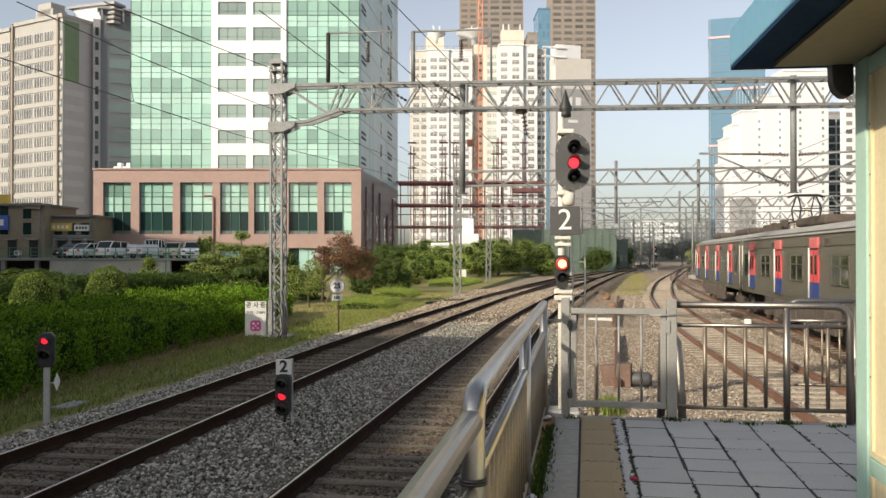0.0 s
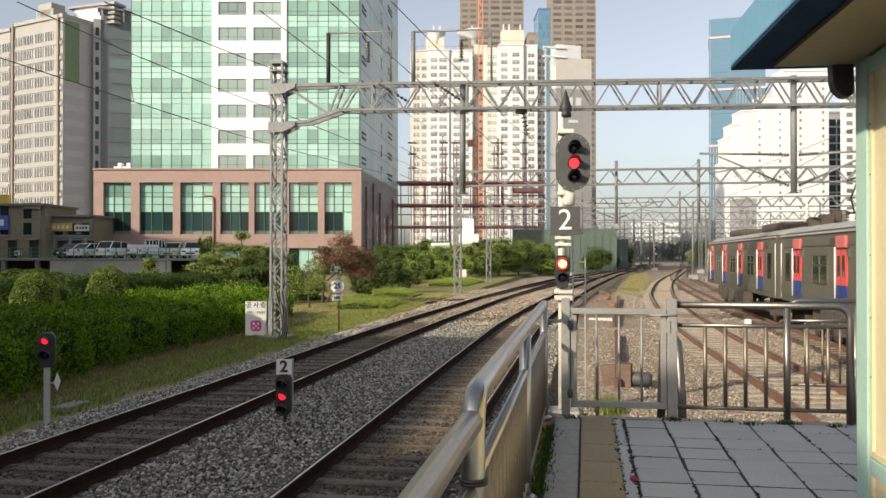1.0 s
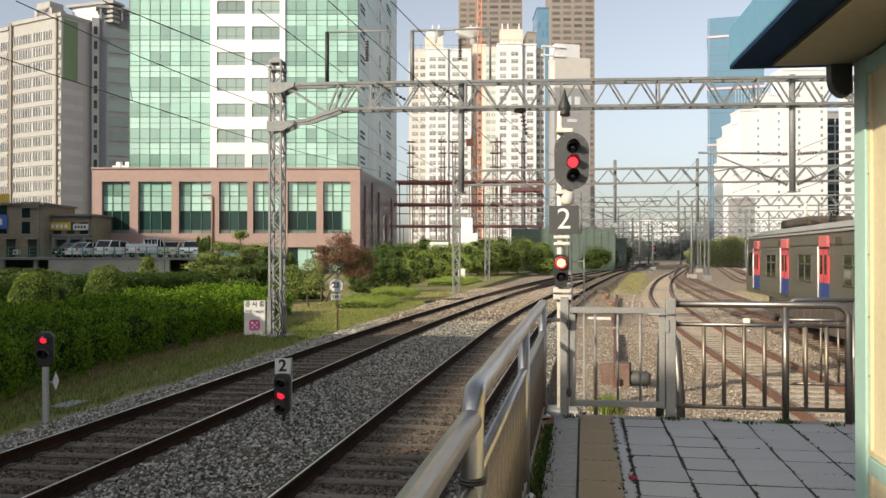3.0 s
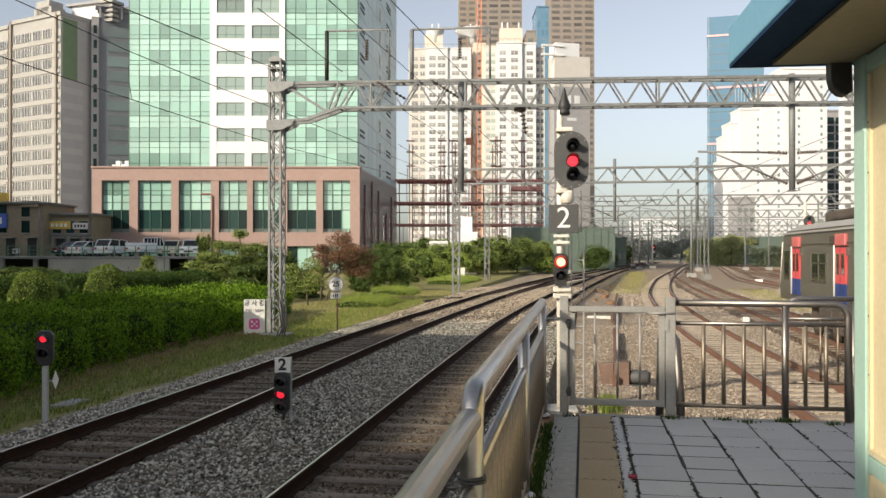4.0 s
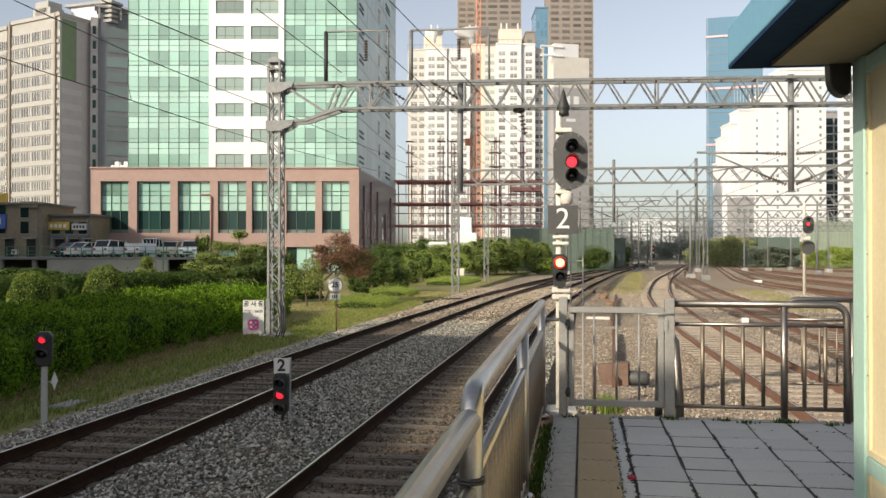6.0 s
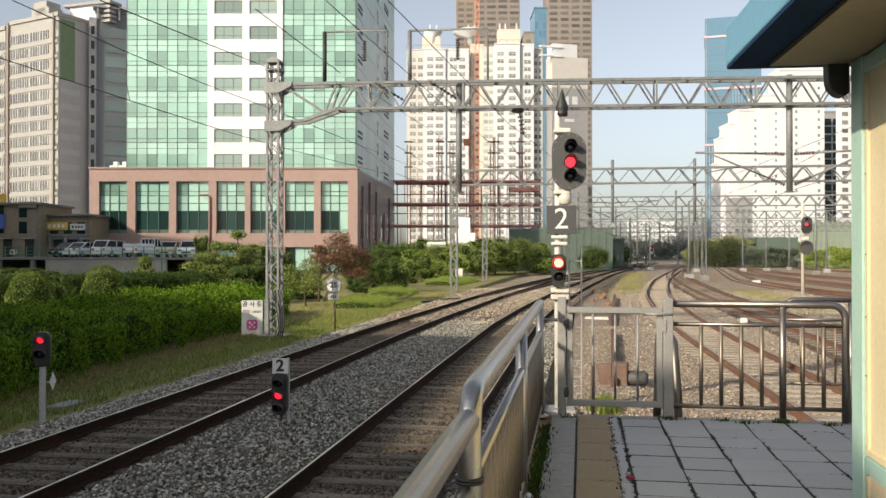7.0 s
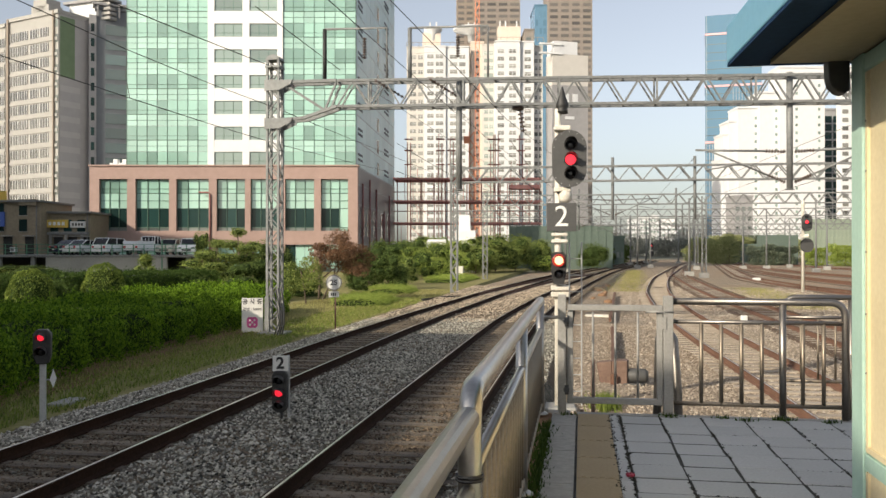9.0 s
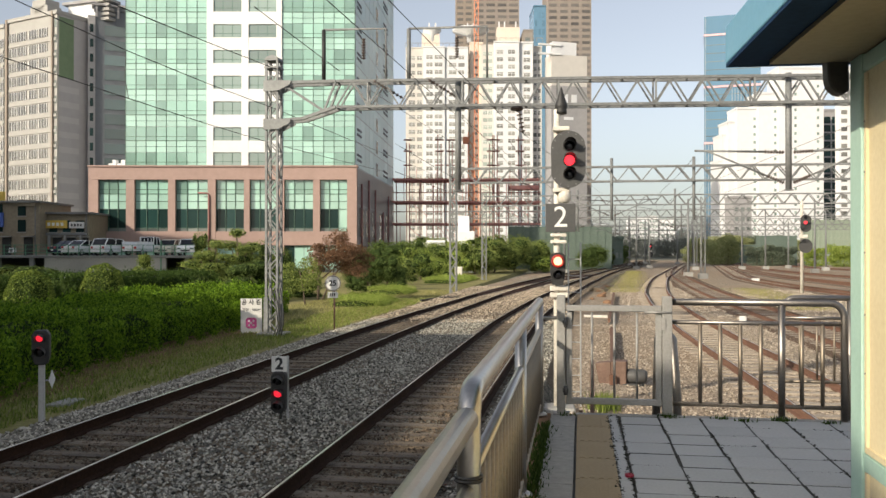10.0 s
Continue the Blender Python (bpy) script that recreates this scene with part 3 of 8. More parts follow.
def truss(t, a, b, zb, zt, depth, panel, fine, matl="galv_far", cw=0.085):
    a, b = Vector(a), Vector(b)
    d = (b - a)
    n = max(2, int(d.length / panel))
    u = d.normalized()
    s = Vector((u.y, -u.x, 0)) * depth / 2
    for sgn in (-1, 1):
        for z in (zb, zt):
            bm = bmesh.new()
            bar(bm, a + s * sgn + Vector((0, 0, z)), b + s * sgn + Vector((0, 0, z)), cw)
            part("chord", bm, matl, t)
    web = bmesh.new()
    for k in range(n):
        p0, p1 = a + d * (k / n), a + d * ((k + 1) / n)
        mid = (p0 + p1) / 2
        for sgn in (-1, 1):
            o = s * sgn
            if fine:
                for q0, q1 in ((p0, mid), (mid, p1)):
                    bm = bmesh.new()
                    bar(bm, q0 + o + Vector((0, 0, zb if q1 is mid else zt)), q1 + o + Vector((0, 0, zt if q1 is mid else zb)), 0.048)
                    part("diagonal", bm, matl, t)
            else:
                bar(web, p0 + o + Vector((0, 0, zb)), mid + o + Vector((0, 0, zt)), 0.07)
                bar(web, mid + o + Vector((0, 0, zt)), p1 + o + Vector((0, 0, zb)), 0.07)
        if fine and k % 3 == 1:
            for sgn in (-1, 1):
                bar(web, p0 + s * sgn + Vector((0, 0, zb)), p0 + s * sgn + Vector((0, 0, zt)), 0.06)
        bar(web, p0 + s + Vector((0, 0, zt)), p0 - s + Vector((0, 0, zt)), 0.05)
        bar(web, p0 + s + Vector((0, 0, zb)), p0 - s + Vector((0, 0, zb)), 0.05)
    part("web", web, matl, t, kind="stuff")


def insulator(bm, a, b, r=0.06, n=7):
    a, b = Vector(a), Vector(b)
    tube(bm, [a, b], 0.02, 8)
    for k in range(n):
        c = a + (b - a) * ((k + 0.5) / n)
        d = (b - a).normalized() * 0.018
        tube(bm, [c - d, c + d], r, 10)


def drop_post(t, x, y, z0, z1, side, zi, matl="galv_far"):
    """A hanging tube with two cantilever arms on insulators."""
    bm = bmesh.new()
    tube(bm, [(x, y, z0), (x, y, z1)], 0.1, 10)
    lathe(bm, [(0.16, 0), (0.16, 0.03)], 12, (x, y, z0))
    ob = part("drop_post", bm, matl, t)
    for s in side:
        bm = bmesh.new()
        insulator(bm, (x + s * 0.14, y, zi), (x + s * 0.75, y, zi + 0.03))
        part("insulator", bm, "insul", t)
        bm = bmesh.new()
        insulator(bm, (x + s * 0.14, y, zi - 0.98), (x + s * 0.65, y, zi - 0.75))
        part("insulator", bm, "insul", t)
        bm = bmesh.new()
        tube(bm, [(x + s * 0.75, y, zi + 0.03), (x + s * 2.9, y, zi + 0.1)], 0.035, 8)
        tube(bm, [(x + s * 0.65, y, zi - 0.75), (x + s * 2.5, y, zi + 0.08)], 0.03, 8)
        tube(bm, [(x + s * 1.5, y, zi - 0.38), (x + s * 2.6, y, zi - 0.55)], 0.022, 8)
        part("cantilever", bm, matl, t)


def gantry_near():
    t = thing("overhead_gantry", "grey steel truss gantry spanning the tracks on a lattice mast", "gantry", group="gantries over the yard")
    lattice_mast(t, -10.05, 26.85, -0.35, 8.75, 0.38, 0.42)
    bm = bmesh.new()
    box(bm, -10.5, -9.6, 26.4, 27.3, -0.62, -0.22)
    bevel(bm, 0.03, 1)
    part("footing", bm, "concrete", t)
    bm = bmesh.new()
    prism(bm, [(-10.3, 8.75), (-9.8, 8.75), (-9.85, 8.86), (-10.0, 8.93), (-10.2, 8.88)], 26.6, 27.1)
    box(bm, -10.3, -9.8, 26.6, 27.1, 8.5, 8.56)
    part("mast_cap", bm, "galv_far", t)
    for z in (7.98, 6.72):
        for y in (26.55, 27.1):
            bm = bmesh.new()
            prism(bm, [(-10.3, z + 0.1), (-9.35, z + 0.08), (-9.4, z - 0.06), (-9.8, z - 0.24), (-10.3, z - 0.26)], y, y + 0.03)
            part("gusset", bm, "galv_far", t)
    truss(t, (-7.9, 27.0, 0), (12.6, 29.05, 0), 7.18, 8.02, 0.5, 1.02, True)
    # haunch from the mast up to the truss
    for o in (-0.25, 0.25):
        for a, b, w in (((-9.9, 26.85, 6.75), (-9.0, 26.95, 6.82), 0.1), ((-9.0, 26.95, 6.82), (-7.9, 27.0, 7.18), 0.1), ((-9.9, 26.85, 8.0), (-7.9, 27.0, 8.02), 0.1),
                        ((-9.6, 26.9, 7.9), (-8.3, 27.0, 7.05), 0.07), ((-8.3, 27.0, 7.05), (-7.9, 27.0, 8.0), 0.06)):
            bm = bmesh.new()
            bar(bm, Vector(a) + Vector((0, o, 0)), Vector(b) + Vector((0, o, 0)), w)
            part("haunch_bar", bm, "galv_far", t)
    # upright frames above the truss
    for x0, x1 in ((-8.35, -6.3), (-5.55, -3.0)):
        bm = bmesh.new()
        y0 = 26.95 + (x0 + 7.9) * 0.1
        tube(bm, [(x0, y0, 8.0), (x0, y0, 9.75)], 0.07, 8)
        part("stub_post", bm, "wire" if x0 < -7 else "galv_far", t)
        bm = bmesh.new()
        tube(bm, [(x0, y0, 9.75), (x1, y0 + 0.2, 9.77), (x1, y0 + 0.2, 8.0)], 0.04, 8)
        part("top_frame", bm, "galv_far", t)
        bm = bmesh.new()
        xi = (x0 + x1) / 2 + 0.3
        insulator(bm, (xi, y0 + 0.1, 8.75), (xi, y0 + 0.1, 9.45), 0.07, 8)
        part("insulator", bm, "insul", t)
    drop_post(t, -3.95, 27.4, 4.42, 8.05, (), 6.0)
    drop_post(t, 6.55, 28.45, 4.4, 8.15, (-1, 1), 5.62)
    # end post out of the picture
    lattice_mast(t, 12.8, 29.07, -0.62, 8.75, 0.42, 0.45)
    for x, z in ((-4.3, 7.7), (-6.1, 7.72)):
        bm = bmesh.new()
        insulator(bm, (x - 0.5, 26.6, z + 0.25), (x + 0.3, 27.4, z - 0.2), 0.05, 8)
        part("strain_insulator", bm, "insul", t)
    bm = bmesh.new()
    insulator(bm, (-2.0, 27.6, 7.1), (-1.85, 27.6, 6.3), 0.09, 6)
    lathe(bm, [(0.2, 0), (0.2, 0.1)], 10, (-2.05, 27.6, 7.05))
    part("hanging_insulator", bm, "insul", t)
    # cable boxes at the foot of the mast
    bm = bmesh.new()
    box(bm, -10.27, -10.13, 26.5, 26.6, -0.2, 0.95)
    part("cable_guard", bm, "galv_far", t)
    for k in range(4):
        bm = bmesh.new()
        tube(bm, [(-9.9 + 0.09 * k, 26.4, -0.3), (-9.72 + 0.06 * k, 26.36, 0.1), (-9.8 + 0.08 * k, 26.4, 0.6), (-9.98 + 0.1 * k, 26.45, 1.25)], 0.02, 8)
        part("cable", bm, "black", t)


def gantry_far(y, xl, xr, zb=7.05, zt=8.0, left=True, right=True, drops=()):
    t = thing("overhead_gantry", "weathered grey truss gantry over the far tracks", "gantry", group="gantries over the yard")
    truss(t, (xl, y, 0), (xr, y + 1, 0), zb, zt, 0.5, 1.5, False, cw=0.1)
    if left:
        lattice_mast(t, xl, y, -0.62, zt + 0.4, 0.42, 0.6, lace=0.05)
    if right:
        lattice_mast(t, xr, y + 1, -0.62, zt + 0.4, 0.42, 0.6, lace=0.05)
    for x, s in drops:
        drop_post(t, x, y + 0.5, 4.5, zt + 0.6, s, 5.8)


gantry_near()
gantry_far(56, -8.4, 30, drops=((2.0, (-1, 1)), (7.2, ()), (20, (-1,))))
gantry_far(84, -9.5, 46, drops=((-0.3, (1,)), (9, (-1, 1)), (28, (1,))))
gantry_far(114, -17.0, 56, drops=((4.5, (-1, 1)), (13, (1,)), (38, ())))
gantry_far(146, -12, 66, drops=((8, (-1,)), (20, (1, -1))))
gantry_far(182, -6, 80, drops=((14, (-1, 1)),))
gantry_far(224, 2, 92, drops=((22, (1, -1)),))
gantry_far(270, 10, 104)


def free_mast(x, y, h, lattice):
    t = thing("line_mast", "grey steel overhead line mast", "mast", group="line masts")
    if lattice:
        lattice_mast(t, x, y, -0.62, h, 0.45, 0.6)
    else:
        bm = bmesh.new()
        tube(bm, [(x, y, -0.62), (x, y, h)], 0.16, 10, 0.11)
        part("pole", bm, "galv_far", t)
        bm = bmesh.new()
        bar(bm, (x, y, h - 1.2), (x + 2.4, y, h - 1.0), 0.07)
        part("arm", bm, "galv_far", t)
    bm = bmesh.new()
    box(bm, x - 0.5, x + 0.5, y - 0.5, y + 0.5, -0.62, 0.1)
    part("footing", bm, "concrete", t)


for x, y, h, la in ((13.4, 97.5, 8.6, True), (18.6, 144, 9.2, True), (12.6, 104, 8.8, False), (4.6, 205, 10, False), (9.5, 150, 10.5, False),
                    (27, 150, 9.5, False), (33, 128, 10, False), (24, 190, 10, False), (17.5, 240, 11, False), (45, 200, 10, False), (-2.2, 118, 10, False), (30, 240, 11, False)):
    free_mast(x, y, h, la)

rm = random.Random(21)
for k in range(16):
    b = rm.uniform(112, 300)
    px = rm.uniform(1050, 1500)
    q = (px - 784) / 1500 * b
    free_mast(-0.1637 * b + 0.9865 * q, 0.9865 * b + 0.1637 * q, rm.uniform(7.5, 11), False)


def wire(points, r=0.012, sag=0.0):
    bm = bmesh.new()
    a, b = Vector(points[0]), Vector(points[-1])
    if len(points) == 2:
        pts = [a.lerp(b, k / 10) - Vector((0, 0, sag * 4 * (k / 10) * (1 - k / 10))) for k in range(11)]
    else:
        pts = [Vector(q) for q in points]
    tube(bm, pts, r, 6)
    solid("overhead_wire", bm, "wire", "thin dark overhead line wire", "wire", group="overhead wires")


# ---------------- buildings ----------------
M["glass_pale"] = glassy("pale_green_glass", (0.36, 0.56, 0.48), 0.12, 0.14)
M["glass_mid"] = glassy("green_glass", (0.25, 0.42, 0.35), 0.1, 0.35)
M["glass_dark"] = glassy("dark_green_glass", (0.012, 0.035, 0.032), 0.2, 0.5)
M["glass_dark"].node_tree.nodes["Principled BSDF"].inputs["Coat Weight"].default_value = 0.0
M["glass_dark"].node_tree.nodes["Principled BSDF"].inputs["Specular IOR Level"].default_value = 0.35
M["glass_grey"] = glassy("grey_window", (0.14, 0.16, 0.15), 0.12, 0.5)
M["glass_silver"] = glassy("silver_green_window", (0.22, 0.285, 0.255), 0.12, 0.3)
M["glass_apt"] = glassy("apartment_window", (0.15, 0.145, 0.13), 0.2, 0.45)
M["glass_bay"] = glassy("balcony_glazing", (0.085, 0.08, 0.07), 0.2, 0.35)
M["glass_teal"] = glassy("grey_teal_glazing", (0.06, 0.1, 0.105), 0.12, 0.45)
# side panes: the sky's reflection is put into a pale base, gloss kept low
M["glass_side"] = glassy("pale_side_glass", (0.6, 0.74, 0.74), 0.3, 0.08)
M["glass_side"].node_tree.nodes["Principled BSDF"].inputs["Coat Weight"].default_value = 0.0
M["glass_side"].node_tree.nodes["Principled BSDF"].inputs["Specular IOR Level"].default_value = 0.15
M["stone_dark"] = mat("dark_podium_stone", (0.13, 0.115, 0.115), (0.2, 0.18, 0.175), 0.35, 0, 0.3, 3, 0.02)
M["glass_blue"] = glassy("blue_glass", (0.105, 0.2, 0.29), 0.15, 0.15)
M["glass_blue"].node_tree.nodes["Principled BSDF"].inputs["Coat Weight"].default_value = 0.0
M["glass_blue"].node_tree.nodes["Principled BSDF"].inputs["Specular IOR Level"].default_value = 0.3
M["mullion"] = mat("green_mullion", (0.05, 0.11, 0.08), (0.09, 0.16, 0.12), 0.5, 0.2, 0.2, 3, 0)
M["pink"] = mat("salmon_stone", (0.3, 0.205, 0.175), (0.385, 0.265, 0.228), 0.75, 0, 0.15, 2, 0.05)
M["panel_white"] = mat("white_panel", (0.66, 0.66, 0.66), (0.74, 0.74, 0.74), 0.6, 0, 0.1, 1.5, 0)
M["panel_grey"] = mat("grey_panel", (0.36, 0.38, 0.4), (0.44, 0.46, 0.48), 0.5, 0.1, 0.12, 1.5, 0)
M["apt_cream"] = mat("cream_render", (0.285, 0.275, 0.258), (0.36, 0.35, 0.33), 0.85, 0, 0.06, 0.8, 0)
M["gable_band"] = mat("pale_gable_paint", (0.41, 0.39, 0.38), (0.47, 0.45, 0.44), 0.85, 0, 0.06, 0.8, 0)
M["apt_brown"] = mat("brown_render", (0.21, 0.175, 0.145), (0.28, 0.235, 0.195), 0.85, 0, 0.06, 0.8, 0)
M["apt_grey"] = mat("grey_render", (0.25, 0.245, 0.25), (0.34, 0.33, 0.33), 0.85, 0, 0.06, 0.8, 0)
M["apt_white"] = mat("white_render", (0.56, 0.565, 0.575), (0.66, 0.665, 0.675), 0.85, 0, 0.05, 0.6, 0)
M["apt_peach"] = mat("peach_render", (0.6, 0.5, 0.42), (0.7, 0.6, 0.52), 0.85, 0, 0.05, 0.6, 0)
# slate grey, its base taken darker to hold the wing's shade
M["slate"] = mat("slate_render", (0.09, 0.1, 0.115), (0.13, 0.142, 0.158), 0.7, 0, 0.06, 0.8, 0)
M["tower_brown"] = mat("brown_tower", (0.2, 0.17, 0.145), (0.26, 0.225, 0.195), 0.7, 0, 0.04, 0.5, 0)
M["green_paint"] = mat("green_wall_paint", (0.13, 0.19, 0.105), (0.19, 0.25, 0.15), 0.8, 0, 0.1, 1.0, 0)
M["green_metal"] = mat("green_metal", (0.06, 0.17, 0.1), (0.1, 0.24, 0.15), 0.6, 0.1, 0.5, 5, 0.05)
M["barrier"] = mat("green_barrier", (0.075, 0.11, 0.09), (0.13, 0.165, 0.135), 0.8, 0, 0.15, 2, 0.05)
M["scaf_red"] = mat("red_oxide_steel", (0.46, 0.17, 0.15), (0.62, 0.3, 0.26), 0.75, 0, 0.5, 4, 0.1)
M["scaf_dark"] = mat("dark_steel", (0.2, 0.08, 0.075), (0.34, 0.16, 0.145), 0.75, 0.2, 0.5, 4, 0)
M["crane"] = mat("orange_crane", (0.62, 0.2, 0.09), (0.75, 0.3, 0.16), 0.6, 0, 0.5, 4, 0)
M["old_wall"] = mat("old_brown_wall", (0.17, 0.138, 0.095), (0.31, 0.26, 0.185), 0.9, 0, 0.4, 3, 0.1)
M["yellow"] = mat("yellow_paint", (0.55, 0.36, 0.05), (0.68, 0.48, 0.1), 0.6, 0, 1, 8, 0)
M["blue_sign"] = mat("blue_sign", (0.05, 0.1, 0.35), (0.08, 0.15, 0.45), 0.5, 0, 1, 8, 0)
M["pane_red"] = mat("pink_band", (0.62, 0.36, 0.38), (0.72, 0.46, 0.48), 0.5, 0, 0.2, 1, 0)


def slab_mesh(name, w, h, d, matl):
    bm = bmesh.new()
    box(bm, 0, w, -d, 0.02, 0, h)
    return mesh_of(name, bm, matl)


def slot(name, me, parent, x, y, z):
    return place(name, me, parent, x, y, z)


def office_building():
    """Local x along the front from its corner, y back, z from the ground datum at rail level."""
    W, D, S = 31.12, 37.4, 3.49
    t = thing("office_building", "green glass office tower on a pink stone podium", "building", pose(-60.86, 106.41, 0, 0, 0, 9.43))
    bm = bmesh.new()
    v = [[bm.verts.new((x, y, z)) for x, y in ((0, 0), (W, 0), (W + 3.1, D), (0, D))] for z in (-0.6, 60)]
    bm.faces.new(v[0]), bm.faces.new(v[1])
    for i in range(4):
        bm.faces.new((v[0][i], v[0][(i + 1) % 4], v[1][(i + 1) % 4], v[1][i]))
    part("core", bm, "panel_grey", t, "grey panelled side walls")
    # white centre strip, proud of the glass, with window pairs
    z0 = 14.07
    storeys = 13
    bm = bmesh.new()
    box(bm, 11.05, 11.95, -0.35, 0.1, z0, 60)
    box(bm, 15.75, 16.7, -0.35, 0.1, z0, 60)
    box(bm, 20.45, 21.2, -0.35, 0.1, z0, 60)
    for k in range(storeys):
        z = z0 + k * S
        box(bm, 11.95, 15.75, -0.34, 0.1, z + 1.9 - (0.1 if k else 0), z + S)
        box(bm, 16.7, 20.45, -0.34, 0.1, z + 1.9 - (0.1 if k else 0), z + S)
    part("white_frame", bm, "panel_white", t, "white clad window frame strip")
    bm = bmesh.new()
    box(bm, 0, 3.8, -0.16, 0.0, 0, 2.0)
    me = mesh_of("window", bm, "glass_silver")
    bm = bmesh.new()
    for k in (0.0, 1.23, 2.5, 3.74):
        box(bm, k, k + 0.06, -0.2, -0.16, 0, 2.0)
    box(bm, 0, 3.8, -0.195, -0.155, 0.62, 0.68)
    box(bm, 0, 3.8, -0.195, -0.155, 0.0, 0.06)
    fr = mesh_of("window_frame", bm, "mullion")
    for k in range(storeys):
        for x in (11.95, 16.7):
            w = slot("window", me, t, x, 0, z0 + k * S - 0.1 + (0.1 if k == 0 else 0))
            place("window_frame", fr, w, 0, 0, 0)
    # glass curtain either side
    for x0, x1, n in ((0.05, 11.05, 8), (21.2, 31.05, 7)):
        cw = (x1 - x0) / n
        lo = slab_mesh("vision_pane", cw - 0.07, 1.84, 0.12, "glass_mid")
        up = slab_mesh("spandrel_pane", cw - 0.07, 1.5, 0.12, "glass_pale")
        for k in range(storeys - 3):
            for i in range(n):
                slot("vision_pane", lo, t, x0 + i * cw + 0.035, 0, z0 + k * S + 0.06)
                slot("spandrel_pane", up, t, x0 + i * cw + 0.035, 0, z0 + k * S + 1.95)
        bm = bmesh.new()
        for k in range(storeys):
            box(bm, x0, x1, -0.18, -0.13, z0 + k * S - 0.04, z0 + k * S + 0.05)
            box(bm, x0, x1, -0.165, -0.13, z0 + k * S + 0.55, z0 + k * S + 0.6)
            box(bm, x0, x1, -0.165, -0.13, z0 + k * S + 2.66, z0 + k * S + 2.71)
        for i in range(n + 1):
            box(bm, x0 + i * cw - 0.035, x0 + i * cw + 0.035, -0.175, -0.131, z0, 60)
        part("mullion_grid", bm, "mullion", t, "green mullions of the curtain wall")
    # podium
    pod = thing("podium", "", "")
    for k in ("label", "category"):
        if k in pod:
            del pod[k]
    pod.parent = t
    P = 0.0767

    def ux(px):
        return (px - 228) * P * 0.99 + 0.45

    bays = [(180, 229), (244, 303), (316, 373), (387, 437), (447, 498), (508, 559), (571, 619)]
    edges = [163] + [e for b in bays for e in b] + [636]
    for a, b in zip(edges[0::2], edges[1::2]):
        bm = bmesh.new()
        box(bm, ux(a), ux(b), -1.3, 0.05, -0.6, 12.2)
        part("pier", bm, "pink", pod)
    bm = bmesh.new()
    box(bm, ux(163), ux(636), -1.32, 0.06, 12.2, 13.9)
    part("frieze", bm, "pink", pod)
    bm = bmesh.new()
    box(bm, ux(163) - 0.15, ux(636) + 0.15, -1.5, 0.07, 13.9, 14.1)
    part("cornice", bm, "pink", pod)
    for a, b in bays:
        bm = bmesh.new()
        box(bm, ux(a), ux(b), -1.28, 0.04, 3.4, 5.25)
        part("parapet_panel", bm, "pink", pod)
    bm = bmesh.new()
    box(bm, ux(163), 0.0, 0.07, 12, -0.6, 13.9)
    part("podium_wing", bm, "pink", pod)
    for j, (a, b) in enumerate(bays):
        n = 3
        w = (ux(b) - ux(a)) / n
        for za, zb, m_ in ((10.35, 12.15, "glass_mid"), (8.3, 10.28, "glass_pale"), (5.75, 8.24, "glass_dark"), (5.28, 5.7, "glass_grey"), (0.2, 3.35, "glass_dark")):
            for i in range(n):
                mm = "glass_pale" if (j == 6 and i == 2 and m_ in ("glass_dark", "glass_grey")) or (za < 1 and (j + i) % 4 != 1) else m_
                bm = bmesh.new()
                box(bm, ux(a) + i * w + 0.04, ux(a) + (i + 1) * w - 0.04, -0.75, -0.6, za, zb)
                part("podium_pane", bm, mm, pod)
        bm = bmesh.new()
        for i in range(n + 1):
            box(bm, ux(a) + i * w - 0.04, ux(a) + i * w + 0.04, -0.85, -0.5, 5.25, 12.2)
        for z in (5.72, 8.26, 9.3, 10.3, 10.9):
            box(bm, ux(a), ux(b), -0.83, -0.5, z - 0.035, z + 0.035)
        part("bay_frame", bm, "mullion", pod)
    for px in (190, 197, 206, 213, 226):
        bm = bmesh.new()
        box(bm, ux(px) - 0.3, ux(px) + 0.3, 1.0, 1.8, 14.1, 15.1 if px % 2 else 14.6)
        bevel(bm, 0.05, 1)
        part("roof_unit", bm, "panel_white", pod)
    bm = bmesh.new()
    tube(bm, [(ux(376), -1.42, 2), (ux(376), -1.42, 10.1), (ux(372), -1.42, 10.4), (ux(356), -1.42, 10.4)], 0.1, 8)
    part("drain_pipe", bm, "scaf_dark", t, "brown drain pipe")
    # windows and ledges on the side wall
    sd = (D ** 2 + 3.1 ** 2) ** 0.5
    ang = -math.degrees(math.atan2(3.1, D))
    side = pose(W, 0, 0, 0, 0, ang)
    for k in range(12):
        for y, w in ((1.0, 3.2), (25.0, 4.5)):
            bm = bmesh.new()
            for dz in (0, 0.7):
                box(bm, 0, 0.14, y, y + w, z0 + k * S + 0.9 + dz, z0 + k * S + 1.2 + dz, side)
            part("louvre_ledge", bm, "slate", t)
        bm = bmesh.new()
        box(bm, -0.02, 0.08, 17.5, 19.2, z0 + k * S + 0.3, z0 + k * S + 2.3, side)
        part("side_window", bm, "glass_grey", t)
    pane = bmesh.new()
    box(pane, 0.0, 0.05, 0.06, 3.66, 0.08, 3.4)
    pane = mesh_of("side_pane", pane, "glass_side")
    for k in range(10):
        for i in range(10):
            ob = new("side_pane", pane)
            ob.parent = t
            ob.matrix_basis = side @ pose(0, 0.1 + i * 3.72, z0 + k * S)
    bm = bmesh.new()
    box(bm, 0.0, 0.09, 0.02, 37.4, -0.6, 13.9, side)
    part("side_plinth", bm, "stone_dark", t, "dark polished stone at the foot of the side wall")
